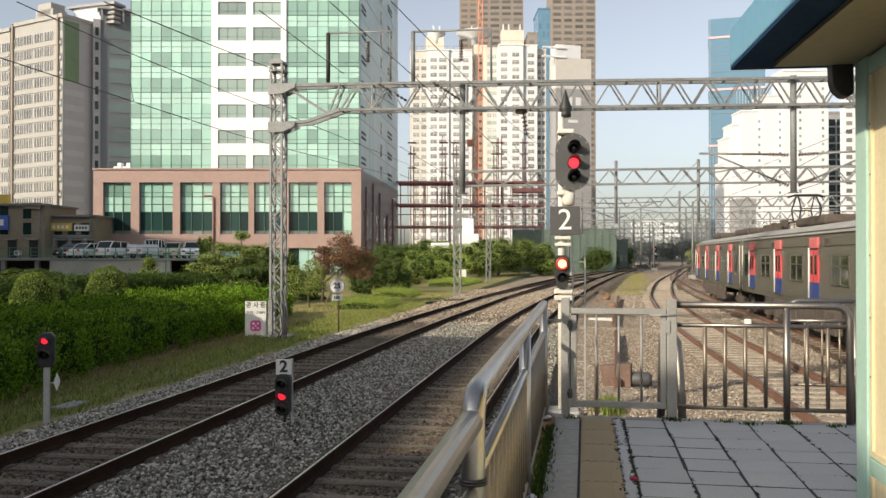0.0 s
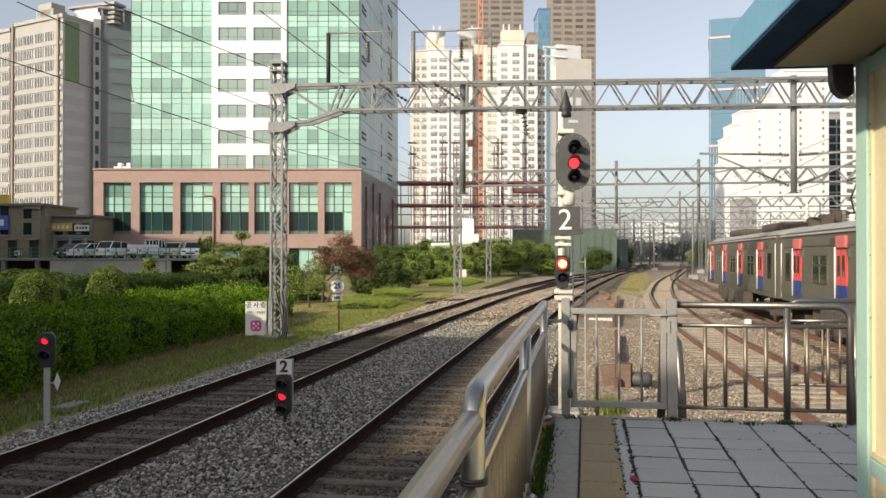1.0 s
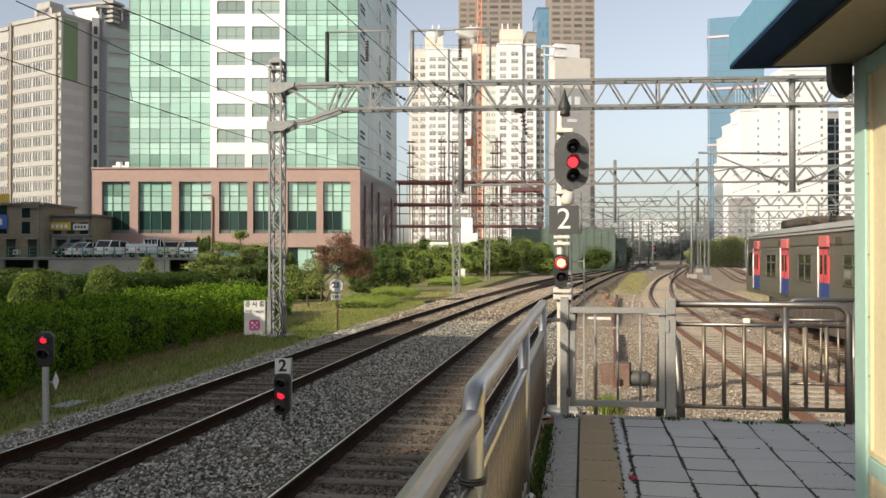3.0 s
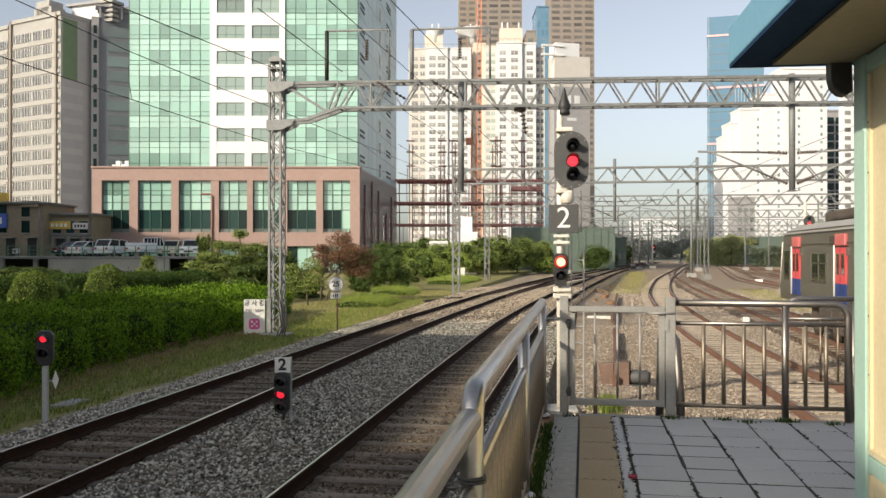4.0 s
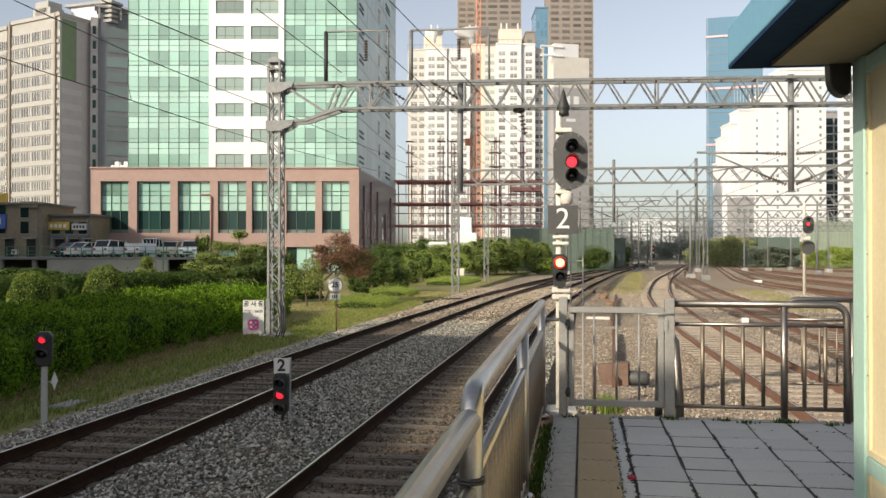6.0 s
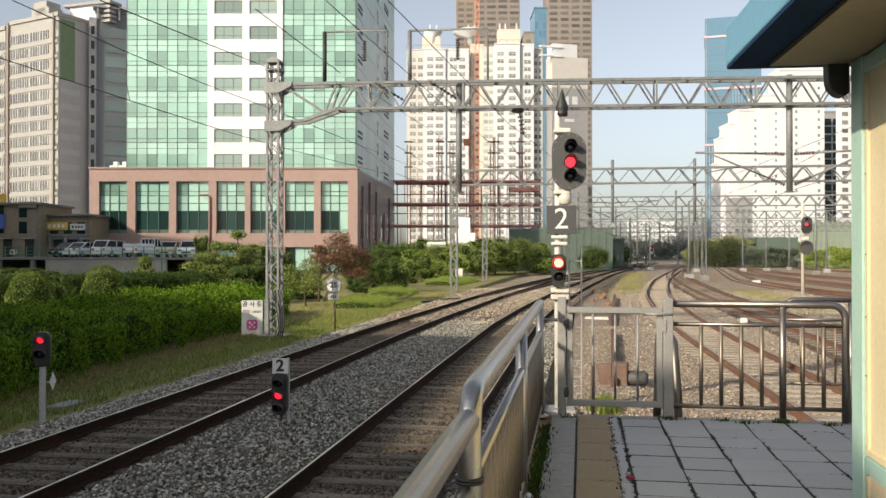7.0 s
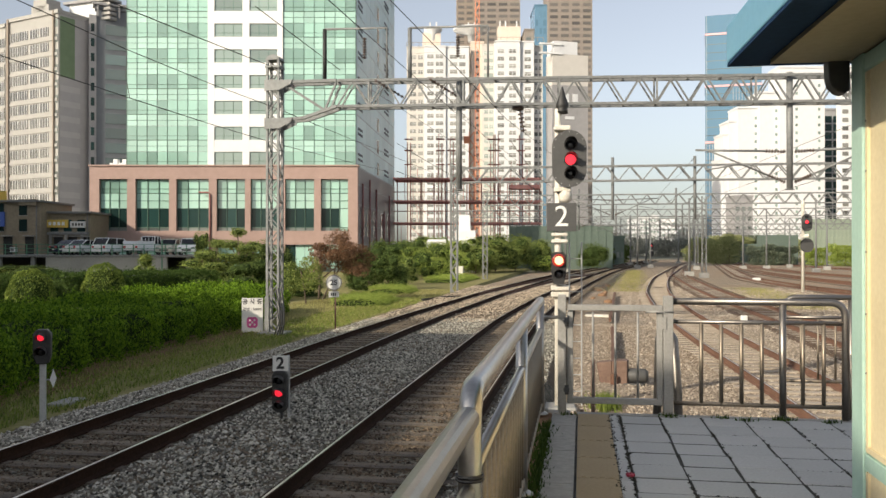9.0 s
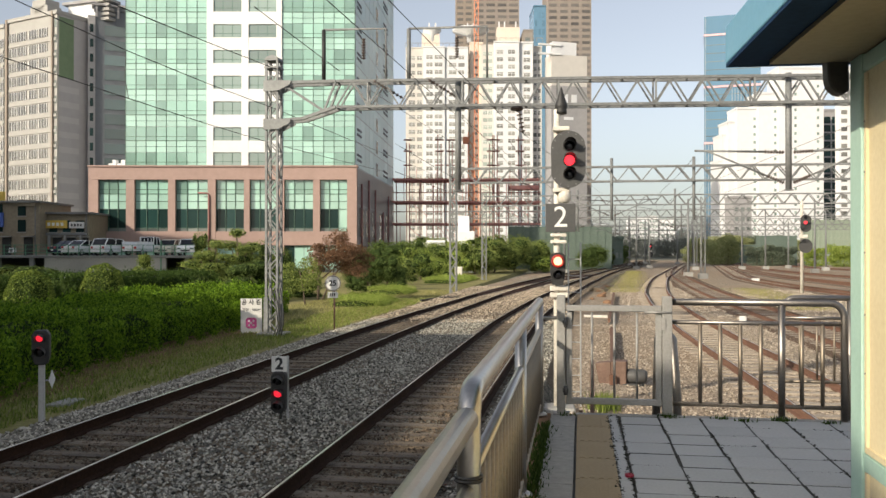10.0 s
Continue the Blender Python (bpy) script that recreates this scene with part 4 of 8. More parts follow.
    for k in range(5):
        bm = bmesh.new()
        box(bm, 0.09, 0.12, 0.1, 37.3, 0.8 + 2.7 * k, 0.86 + 2.7 * k, side)
        part("stone_joint", bm, "panel_grey", t)
    for y, z1 in ((4, 12), (10, 13), (16, 12), (24, 9), (30, 12)):
        bm = bmesh.new()
        tube(bm, [side @ Vector((0.2, y, 0)), side @ Vector((0.2, y, z1))], 0.13, 8)
        part("side_pipe", bm, "scaf_dark", t)
    for y in (2.5, 8, 13.5, 21, 28):
        bm = bmesh.new()
        box(bm, -0.02, 0.13, y, y + 3.4, 4.6, 8.6, side)
        part("side_window", bm, "glass_grey", t)


office_building()


def apartment(label, m, w, d, h, storey, cols, wall, win=(2.2, 1.45), first=1.2, rows=None, balcony=True, glass="glass_apt", side_wall=None, frame=True):
    """An apartment block: local x along the front (0 to w), y back; windows on the front, sills as ledges."""
    t = thing("apartment_tower", label, "building", m, group="apartment towers")
    bm = bmesh.new()
    box(bm, 0, w, 0, d, 0, h)
    part("wall", bm, wall, t)
    me = slab_mesh("window", win[0], win[1], 0.1, glass)
    bm = bmesh.new()
    for k in (0, win[0] / 3, 2 * win[0] / 3, win[0] - 0.08):
        box(bm, k, k + 0.08, -0.16, -0.1, 0, win[1])
    fr = mesh_of("window_frame", bm, "panel_white")
    n = rows or int((h - 1.5) / storey)
    for k in range(n):
        z = h - first - (k + 1) * storey + (storey - win[1]) / 2
        for x in cols:
            ob = slot("window", me, t, x - win[0] / 2, 0, z)
            if frame:
                place("window_frame", fr, ob, 0, 0, 0)
    if balcony:
        bm = bmesh.new()
        box(bm, 0.2, w - 0.2, -0.16, 0.02, -0.4, 0.12)
        led = mesh_of("balcony_ledge", bm, wall)
        for k in range(n):
            place("balcony_ledge", led, t, 0, 0, h - first - (k + 1) * storey)
    bm = bmesh.new()
    box(bm, -0.2, w + 0.2, -0.3, d + 0.2, h, h + 0.7)
    part("parapet", bm, wall, t)
    return t


# cream tower at the edge of the car park, front turned towards the sun
RZ = -19.5
ca, sa = math.cos(radians(RZ)), math.sin(radians(RZ))
t = apartment("cream apartment tower with rows of balcony windows and a grey gable", pose(-94.24 - 14.5 * ca, 141.2 - 14.5 * sa, 0, 0, 0, RZ), 14.5, 9.2, 46.0, 2.79,
              (1.9, 4.6, 7.7, 10.6), "apt_cream", (2.35, 1.6), 1.6, 16, glass="glass_bay")
bm = bmesh.new()
box(bm, 14.46, 14.56, 0.25, 9.2, 0, 46.0)
part("gable", bm, mat("gable_grey", (0.35, 0.33, 0.33), (0.42, 0.4, 0.395), 0.85, 0, 0.06, 0.8, 0), t, "grey gable wall")
for k in range(12):
    bm = bmesh.new()
    box(bm, 14.5, 14.58, 0.3, 4.6, 1.2 + k * 2.79, 2.3 + k * 2.79)
    part("gable_band", bm, "gable_band", t, "paler painted band on the gable")
for k in range(16):
    bm = bmesh.new()
    box(bm, 13.75, 14.35, -0.06, 0.02, 1.75 + k * 2.79, 3.2 + k * 2.79)
    part("corner_window", bm, "glass_grey", t)
bm = bmesh.new()
box(bm, 14.5, 14.62, 0.3, 3.4, 34.5, 45.6)
part("painted_panel", bm, "green_paint", t, "dark green painted panel")
for k in range(14):
    bm = bmesh.new()
    box(bm, 14.5, 14.6, 7.0, 8.2, 3.5 + k * 2.79, 4.9 + k * 2.79)
    part("gable_window", bm, "glass_apt", t)
for x0, x1, z1 in ((4, 9, 49.0), (4.6, 8.4, 50.2)):
    bm = bmesh.new()
    box(bm, x0, x1, 2, 5, 46.7, z1)
    part("penthouse", bm, "apt_cream", t)
bm = bmesh.new()
box(bm, 13.2, 13.6, -0.4, 0, 0, 46.6)
box(bm, 0, 0.5, -0.45, 0, 0, 46.6)
part("brown_pier", bm, "apt_brown", t, "brown pier strips")
t = apartment("cream apartment tower beside its twin", pose(-94.24 - 15.2 * ca - 13 * ca, 141.2 - 15.2 * sa - 13 * sa + 0.6, 0, 0, 0, RZ), 12.2, 6, 45.6, 2.79, (2, 5, 8, 10.9), "apt_cream", (2.3, 1.6), 1.6, 16, glass="glass_bay")
t = apartment("slate grey apartment wing with dark glazed stair bays", pose(-90.2, 146.9, 0, 0, 0, 33), 8.2, 8, 48.2, 2.79, (4.6,), "slate", (6.0, 1.9), 2.4, 16, False, "glass_teal", frame=False)
bm = bmesh.new()
box(bm, -1.3, 0.0, -0.2, 6, 0, 47.0)
part("stair_tower", bm, "apt_grey", t)
for k in range(16):
    bm = bmesh.new()
    box(bm, -0.95, -0.35, -0.3, -0.15, 2 + k * 2.79, 3.5 + k * 2.79)
    part("stair_window", bm, "glass_dark", t)
bm = bmesh.new()
box(bm, -0.6, 8.8, -0.8, 8, 48.9, 49.3)
part("roof_slab", bm, "apt_grey", t)
for x in (0.2, 2, 4, 6, 7.8):
    bm = bmesh.new()
    bar(bm, (x, -0.5, 46.8), (x, -0.5, 48.95), 0.3)
    part("roof_post", bm, "apt_grey", t)
t = thing("roof_structure", "cream roof house with a louvred tank stand", "roof house", pose(-94.5, 149, 46.6, 0, 0, -10))
bm = bmesh.new()
box(bm, -3, 4.6, 0, 4, -0.4, 3.4)
part("house", bm, "apt_white", t)
bm = bmesh.new()
box(bm, -4, 5.6, -0.6, 4.4, 3.4, 3.9)
part("slab", bm, "apt_grey", t)
for k in range(5):
    bm = bmesh.new()
    box(bm, 4.0, 7.2, -0.7, 2.5, -0.3 + k * 0.9, 0.2 + k * 0.9)
    part("louvre", bm, "apt_cream", t)

# pale pair of towers in the middle distance: bays that step in and out, each with its own windows
M["glass_pale_apt"] = glassy("pale_apartment_window", (0.25, 0.245, 0.225), 0.2, 0.35)
M["glass_sun"] = glassy("green_balcony_glazing", (0.33, 0.37, 0.33), 0.15, 0.2)
M["glass_brown"] = glassy("bronze_window", (0.1, 0.088, 0.078), 0.3, 0.3)
M["glass_brown"].node_tree.nodes["Principled BSDF"].inputs["Coat Weight"].default_value = 0.0
M["apt_warm"] = mat("warm_cream_render", (0.49, 0.465, 0.43), (0.59, 0.56, 0.52), 0.85, 0, 0.05, 0.6, 0)


def stepped_tower(label, px0, px1, top, bays, penthouse):
    k = 0.21333
    base = Vector((-40.0, 317.4, 0)) + Vector((math.cos(radians(9.42)), math.sin(radians(9.42)), 0)) * ((px0 - 843.5) * k)
    w = (px1 - px0) * k
    t = thing("apartment_tower", label, "building", pose(base.x, base.y, -0.6, 0, 0, 9.42), group="apartment towers")
    for a, b, out, over, wall, glass, wins in bays:
        bm = bmesh.new()
        box(bm, (a - px0) * k, (b - px0) * k, -out, 12, 0, top + over)
        bay = part("bay", bm, wall, t)
        bm = bmesh.new()
        box(bm, (a - px0) * k - 0.1, (b - px0) * k + 0.1, -out - 0.25, 12.1, top + over, top + over + 0.5)
        part("parapet", bm, wall, bay)
        bm = bmesh.new()
        for r in range(29):
            box(bm, (a - px0) * k + 0.1, (b - px0) * k - 0.1, -out - 0.1, 0.02 - out, top - 2.1 - r * 2.79, top - 1.95 - r * 2.79)
        part("floor_line", bm, wall, bay, kind="stuff")
        for p, q in wins:
            ww = (q - p) * k
            me = slab_mesh("window", ww, 1.45, 0.06, glass)
            bm = bmesh.new()
            n = max(2, int(ww / 1.1))
            for i in range(n + 1):
                box(bm, i * (ww - 0.08) / n, i * (ww - 0.08) / n + 0.08, -0.1, -0.06, 0, 1.45)
            box(bm, 0, ww, -0.1, -0.06, 0.9, 0.97)
            fr = mesh_of("window_frame", bm, "panel_white")
            for r in range(28):
                ob = slot("window", me, t, (p - px0) * k, -out, top - 4.3 - r * 2.79)
                if r % 2 == 0 or ww > 2.5:
                    place("window_frame", fr, ob, 0, 0, 0)
    a, b, h, wall = penthouse
    bm = bmesh.new()
    box(bm, (a - px0) * k, (b - px0) * k, 1, 8, top + 0.4, top + h)
    part("penthouse", bm, wall, t)
    bm = bmesh.new()
    box(bm, 0, w, -0.4, -0.3, top + 1.9, top + 2.05)
    for i in range(11):
        box(bm, w * i / 10 - 0.06, w * i / 10 + 0.06, -0.4, -0.3, top + 0.5, top + 2.0)
    part("roof_rail", bm, "apt_brown", t)
    for x in (a + 4, a + 14, b - 6):
        bm = bmesh.new()
        bar(bm, ((x - px0) * k, 3, top + h), ((x - px0) * k, 3, top + h + 2.6), 0.5)
        part("roof_post", bm, "apt_white", t)


stepped_tower("pale cream apartment tower with stepped bays and a peach penthouse", 724, 834, 80.0,
              [(724, 755, 0.0, 0, "apt_warm", "glass_pale_apt", [(729, 741), (744, 753)]), (755, 793, 1.6, 0, "apt_white", "glass_pale_apt", [(760, 772), (775, 789)]),
               (793, 834, 0.9, 0, "apt_white", "glass_pale_apt", [(800, 814), (817, 828)])], (752, 784, 6.0, "apt_peach"))
stepped_tower("white apartment tower with glazed balcony bays", 858, 966, 82.0,
              [(858, 880, -1.6, -0.6, "apt_warm", "glass_sun", [(861, 869), (870, 878)]), (880, 924, 1.6, 0, "apt_white", "glass_pale_apt", [(884, 896), (904, 917)]),
               (924, 949, 0.4, 0, "apt_white", "glass_pale_apt", [(932, 944)]), (949, 966, -2.2, -1.0, "apt_warm", "glass_apt", [(951, 957), (959, 964)])], (886, 926, 6.4, "apt_peach"))
base = Vector((-40.0, 320.4, 0)) + Vector((math.cos(radians(9.42)), math.sin(radians(9.42)), 0)) * (-1.6)
apartment("peach coloured stair core between two towers", pose(base.x, base.y, -0.6, 0, 0, 9.42), 4.7, 8, 82.5, 2.79, (2.35,), "apt_peach", (1.6, 1.0), 2, 28, False, frame=False)


def at_px(px, Z):
    """Plan point on a line of sight given sideways in the clip's units, at depth Z."""
    s = (px - 784) / 1500 * Z
    return Vector((-math.sin(radians(9.42)) * Z + math.cos(radians(9.42)) * s, math.cos(radians(9.42)) * Z + math.sin(radians(9.42)) * s, 0))


def up(py, Z):
    return 2.42 + (450 - py) / 1500 * Z


def tower(name, label, px0, px1, Z, top, storey, wall, ncols, glass, win_h=0.5, d=20, rz=9.42, rows=40, ww=0.62):
    b = at_px(px0, Z)
    w = (px1 - px0) / 1500 * Z
    cw = w / ncols
    return apartment(label, pose(b.x, b.y, -0.6, 0, 0, rz), w, d, top, storey, [cw * (k + 0.5) for k in range(ncols)], wall, (cw * ww, storey * win_h), 2.0, rows, False, glass, frame=False)


tower("tower", "tall brown office tower rising behind apartments", 812, 842, 425, 150, 2.95, "apt_brown", 2, "glass_brown", 0.48, rows=32, ww=0.7)
tower("tower", "tall tan tower with ribbon windows behind apartments", 843, 924, 420, 150, 2.95, "tower_brown", 4, "glass_brown", 0.48, rows=32, ww=0.76)
tower("tower", "tall tan tower with rows of square windows", 974, 1052, 400, 150, 2.95, "tower_brown", 4, "glass_brown", 0.48, rows=38, ww=0.7)
tower("tower", "dark blue glass tower between brown ones", 950, 978, 405, up(12, 405), 4.0, "glass_blue", 4, "glass_blue", 0.7, rows=10)
tower("tower", "low tan block between towers", 932, 960, 410, up(55, 410), 4.0, "tower_brown", 2, "glass_grey", 0.45, rows=6)
# pale slab; its shaded lower front and sunlit top are put into wall colours
b = at_px(981, 250)
t = thing("apartment_tower", "pale beige slab block with a blank gable", "building", pose(b.x, b.y, -0.6, 0, 0, 24), group="apartment towers")
# grey of the lower front carries the shadow
bm = bmesh.new()
box(bm, 0, 11.4, 0, 5, 0, up(150, 250))
part("wall", bm, "apt_grey", t)
bm = bmesh.new()
box(bm, 0, 11.4, 0, 5, up(150, 250) + 0.003, up(95, 250))
part("upper_wall", bm, "apt_warm", t, "upper wall in a paler colour for the sunlight on it")
bm = bmesh.new()
box(bm, 0.4, 8.0, 0, 5, up(95, 250), up(72, 250))
part("penthouse", bm, "apt_white", t)
for k, (x, z) in enumerate(((3.6, up(165, 250)), (6.4, up(165, 250)), (4.0, up(205, 250)))):
    bm = bmesh.new()
    box(bm, x, x + (1.7 if k < 2 else 3), -0.1, 0.02, z - (3.2 if k < 2 else 0.9), z)
    part("wall_sign", bm, "apt_white", t)
for z in (up(80, 250), up(96, 250)):
    bm = bmesh.new()
    box(bm, -4, 3, -0.4, 0.3, z, z + 0.5)
    part("roof_fin", bm, "panel_white", t)

# blue glass tower and white stepped apartments beyond the yard
b = at_px(1252, 430)
t = thing("glass_tower", "pale blue glass tower with pink floor bands", "building", pose(b.x, b.y, -0.6, 0, 0, -8))
w = 94 / 1500 * 430
bm = bmesh.new()
box(bm, 0, w, 0, 24, 0, up(30, 430))
part("body", bm, "glass_blue", t)
for py in (65, 157, 256):
    bm = bmesh.new()
    box(bm, -0.2, w + 0.2, -0.35, 24, up(py, 430), up(py, 430) + 1.0)
    part("floor_band", bm, "pane_red", t)
for k in range(19):
    bm = bmesh.new()
    x = w * (k + 0.5) / 19
    box(bm, x - 0.1, x + 0.1, -0.25, 0, 0, up(30, 430) if k < 1 else up(160 if k > 8 else 258, 430))
    part("fin", bm, "panel_grey", t)
for k in range(26):
    bm = bmesh.new()
    box(bm, 0.1, w - 0.1, -0.12, 0, 4.2 * k + 3, 4.2 * k + 3.3)
    part("floor_line", bm, "glass_grey", t)

for px0, px1, py, Z in ((1279, 1300, 285, 304), (1284, 1312, 240, 303), (1294, 1322, 217, 302), (1310, 1352, 193, 301), (1348, 1388, 166, 300), (1384, 1464, 121, 299)):
    w = (px1 - px0) / 1500 * Z
    b = at_px(px0, Z)
    n = max(1, int(w / 7))
    t = apartment("bright white stepped apartment block", pose(b.x, b.y, -0.6, 0, 0, 9.42), w, 10, up(py, Z), 2.79, [w * (k + 0.75) / n for k in range(n)], "apt_white", (0.8, 1.0), 2.0, None, False, "glass_silver", frame=False)
tower("tower", "dark grey tower with glazed corner", 1463, 1492, 330, up(196, 330), 3.2, "apt_grey", 2, "glass_dark", 0.8, 4, ww=0.8)
tower("tower", "tall white apartment block", 1492, 1560, 280, up(120, 280), 2.79, "apt_white", 4, "glass_apt", 0.5, 3)
tower("tower", "grey gabled building before white apartments", 1304, 1336, 260, up(350, 260), 3.0, "apt_grey", 3, "glass_grey", 0.4, 8)
for px0, px1, py in ((1118, 1134, 391), (1136, 1152, 388), (1154, 1170, 385), (1174, 1200, 391), (1040, 1052, 388), (1056, 1082, 398), (1086, 1116, 410), (1202, 1226, 404), (1226, 1262, 412)):
    tower("tower", "small pale block in the far haze", px0, px1, 900, up(py, 900), 6, "panel_grey" if px0 < 1100 or px0 > 1200 else "apt_white", 3, "glass_silver", 0.35, 12)
tower("tower", "low grey green trackside building", 1086, 1108, 190, up(422, 190), 3.2, "barrier", 3, "glass_grey", 0.4, 8)


def barrier(px0, px1, Z, py, z0, label, n, matl="barrier"):
    a, b = at_px(px0, Z), at_px(px1, Z)
    t = thing("noise_barrier", label, "fence", pose(a.x, a.y, 0, 0, 0, 9.42))
    w = (b - a).length
    me = slab_mesh("panel", w / n - 0.06, up(py, Z) - z0, 0.1, matl)
    bm = bmesh.new()
    box(bm, -0.1, 0.1, -0.2, 0.05, -0.6, up(py, Z) + 0.1)
    po = mesh_of("post", bm, matl)
    for k in range(n):
        place("panel", me, t, k * w / n + 0.06, 0, z0)
        place("post", po, t, k * w / n, 0, 0)


barrier(905, 1088, 140, 404, -0.6, "tall dull green site fence panels", 14)
M["barrier_pale"] = mat("pale_green_barrier", (0.2, 0.25, 0.19), (0.29, 0.33, 0.26), 0.8, 0, 0.15, 2, 0.05)
barrier(1428, 1600, 190, 392, -0.6, "pale green noise barrier beside the yard", 24, "barrier_pale")
barrier(1300, 1402, 230, 436, -0.6, "weathered green barrier beyond the sidings", 12)
for px, Z, r in ((770, 322, 3.4), (838, 324, 7.0)):
    b = at_px(px, Z)
    t = thing("rooftop_pavilion", "pale flared rooftop pavilion on an apartment tower", "pavilion", pose(b.x, b.y, up(78, Z), 0, 0, 9.42), group="rooftop pavilions")
    bm = bmesh.new()
    lathe(bm, [(1.4, 0), (1.6, 2.6), (r, 4.2), (r, 4.9), (r * 0.6, 5.2)], 16)
    part("saucer", bm, "apt_white", t)
    for dx in (-1.2, 1.2):
        bm = bmesh.new()
        bar(bm, (dx, 0, 5.0), (dx, 0, 7.4), 0.5)
        part("mast", bm, "apt_white", t)
bm = bmesh.new()
b = at_px(1352, 186)
box(bm, 0, 8, 0, 3, -0.6, up(420, 186))
solid("trackside_shed", bm, "barrier", "dark green shed before a barrier", "shed", m=pose(b.x, b.y, 0, 0, 0, 9.42))


def scaffold():
    Z = 150
    a = at_px(700, Z)
    t = thing("scaffold", "red oxide steel frame under construction with bare columns", "scaffold", pose(a.x, a.y, -0.6, 0, 0, 9.42))
    w = 26.2
    rng = random.Random(5)
    for py in (316, 356, 395):
        bm = bmesh.new()
        z = up(py, Z)
        for y in (0, 3, 6):
            box(bm, 0, w, y, y + 0.3, z, z + 0.3)
        part("deck_beam", bm, "scaf_red", t)
        bm = bmesh.new()
        for k in range(14):
            x = k * w / 14
            for i in range(3):
                box(bm, x + 0.6 * i, x + 0.6 * i + 0.3, 0, 7, z + 0.32, z + 0.4)
            bar(bm, (x, 0, z + 0.2), (x + 1.8, 6, z + 0.2), 0.2)
        part("deck", bm, "scaf_red", t)
    for py in (338, 372):
        bm = bmesh.new()
        z = up(py, Z)
        bar(bm, (0, 0, z), (w, 0, z), 0.16)
        part("ledger", bm, "scaf_dark", t)
    cols = (0.6, 2.4, 5.0, 7.2, 8.0, 9.2, 10.0, 13.0, 15.6, 17.2, 18.0, 20.5, 22.3, 24.0, 25.9)
    for k, x in enumerate(cols):
        tall = k in (1, 4, 6, 9, 10, 12)
        bm = bmesh.new()
        for dx in ((0, 0.55) if tall else (0,)):
            bar(bm, (x + dx, rng.choice((0, 3)), 0), (x + dx, 0.5, up(232 + rng.uniform(0, 22), Z) if tall else up(316, Z)), 0.17)
        if tall:
            for z in (up(245, Z), up(265, Z), up(290, Z)):
                box(bm, x - 0.5, x + 1.0, 0.2, 0.8, z, z + 0.2)
        part("column", bm, "scaf_dark", t)
    for k in range(64):
        x, y = rng.uniform(0.2, 26), rng.uniform(0, 6.5)
        z0, z1 = rng.choice(((0, up(395, Z)), (up(395, Z), up(356, Z)), (up(356, Z), up(316, Z)), (0, up(316, Z)), (up(316, Z), up(275 + rng.uniform(0, 35), Z))))
        bm = bmesh.new()
        bar(bm, (x, y, z0), (x + rng.uniform(-0.1, 0.1), y, z1), 0.1)
        part("prop", bm, rng.choice(("scaf_red", "scaf_dark")), t)
    for k in range(10):
        x = rng.uniform(0, 24)
        z = rng.choice((up(316, Z), up(356, Z), up(395, Z)))
        bm = bmesh.new()
        bar(bm, (x, -0.2, z - 0.3), (x + rng.uniform(1.5, 3), 0.4, z - rng.uniform(2, 3.6)), 0.1)
        part("brace", bm, "scaf_red", t)
    bm = bmesh.new()
    z = up(333, Z)
    box(bm, 20.6, 25.8, -1, 2, z, z + 0.7)
    for k in range(5):
        bar(bm, (20.8 + k * 1.1, -0.8, z + 0.7), (20.8 + k * 1.1, -0.8, z + 1.6), 0.12)
    part("cradle", bm, "scaf_red", t)


scaffold()


def crane():
    b = at_px(848, 235)
    t = thing("tower_crane", "orange lattice tower crane between apartment towers", "crane", pose(b.x, b.y, -0.6, 0, 0, 9.42))
    lattice_mast(t, 0, 0, 0, 74, 1.1, 2.2, "mast", "crane", 0.15, 0.085)
    b2 = at_px(838, 165)
    t = thing("hoist_mast", "short orange hoist mast on the building site", "crane", pose(b2.x, b2.y, -0.6, 0, 0, 9.42))
    lattice_mast(t, 0, 0, 0, up(232, 165), 0.95, 1.3, "mast", "crane", 0.16, 0.1)
    bm = bmesh.new()
    box(bm, -1.5, -0.5, -0.5, 0.5, up(252, 165), up(240, 165))
    part("cab", bm, "crane", t)


crane()
# white site huts
for px, Z, w, z1, d in ((816, 112, 1.5, up(385, 112), 1.5), (810, 111, 2.6, up(412, 111), 2), (738, 118, 2.4, up(432, 118), 3), (760, 119, 2.6, up(428, 119), 3)):
    b = at_px(px, Z)
    t = thing("site_hut", "small white hut on the building site", "hut", pose(b.x, b.y, -0.6, 0, 0, 9.42))
    bm = bmesh.new()
    box(bm, 0, w, 0, d, 0, z1 + 0.6)
    bevel(bm, 0.05, 1)
    part("wall", bm, "panel_white", t)
    bm = bmesh.new()
    box(bm, w * 0.55, w * 0.85, -0.03, 0.02, 0.6, min(2.2, z1))
    part("window", bm, "glass_grey", t)

# added block out of view, shaped to throw shade over the platform end
t = thing("station_building", "unseen concrete block added to shade the platform end", "building")
for out in ([(-17.2, 8.0), (-17.2, -7.6), (-40, -7.6), (-40, 8.0)], [(-10.3, -7.3), (-12.2, -15), (-14, -30), (-40, -30), (-40, -7.6), (-17.2, -7.6)]):
    bm = bmesh.new()
    lo = [bm.verts.new((x, y, -0.62)) for x, y in out]
    hi = [bm.verts.new((x, y, 10.4)) for x, y in out]
    bm.faces.new(lo)
    bm.faces.new(hi)
    for k in range(len(out)):
        bm.faces.new((lo[k], lo[(k + 1) % len(out)], hi[(k + 1) % len(out)], hi[k]))
    part("wing", bm, "concrete", t)
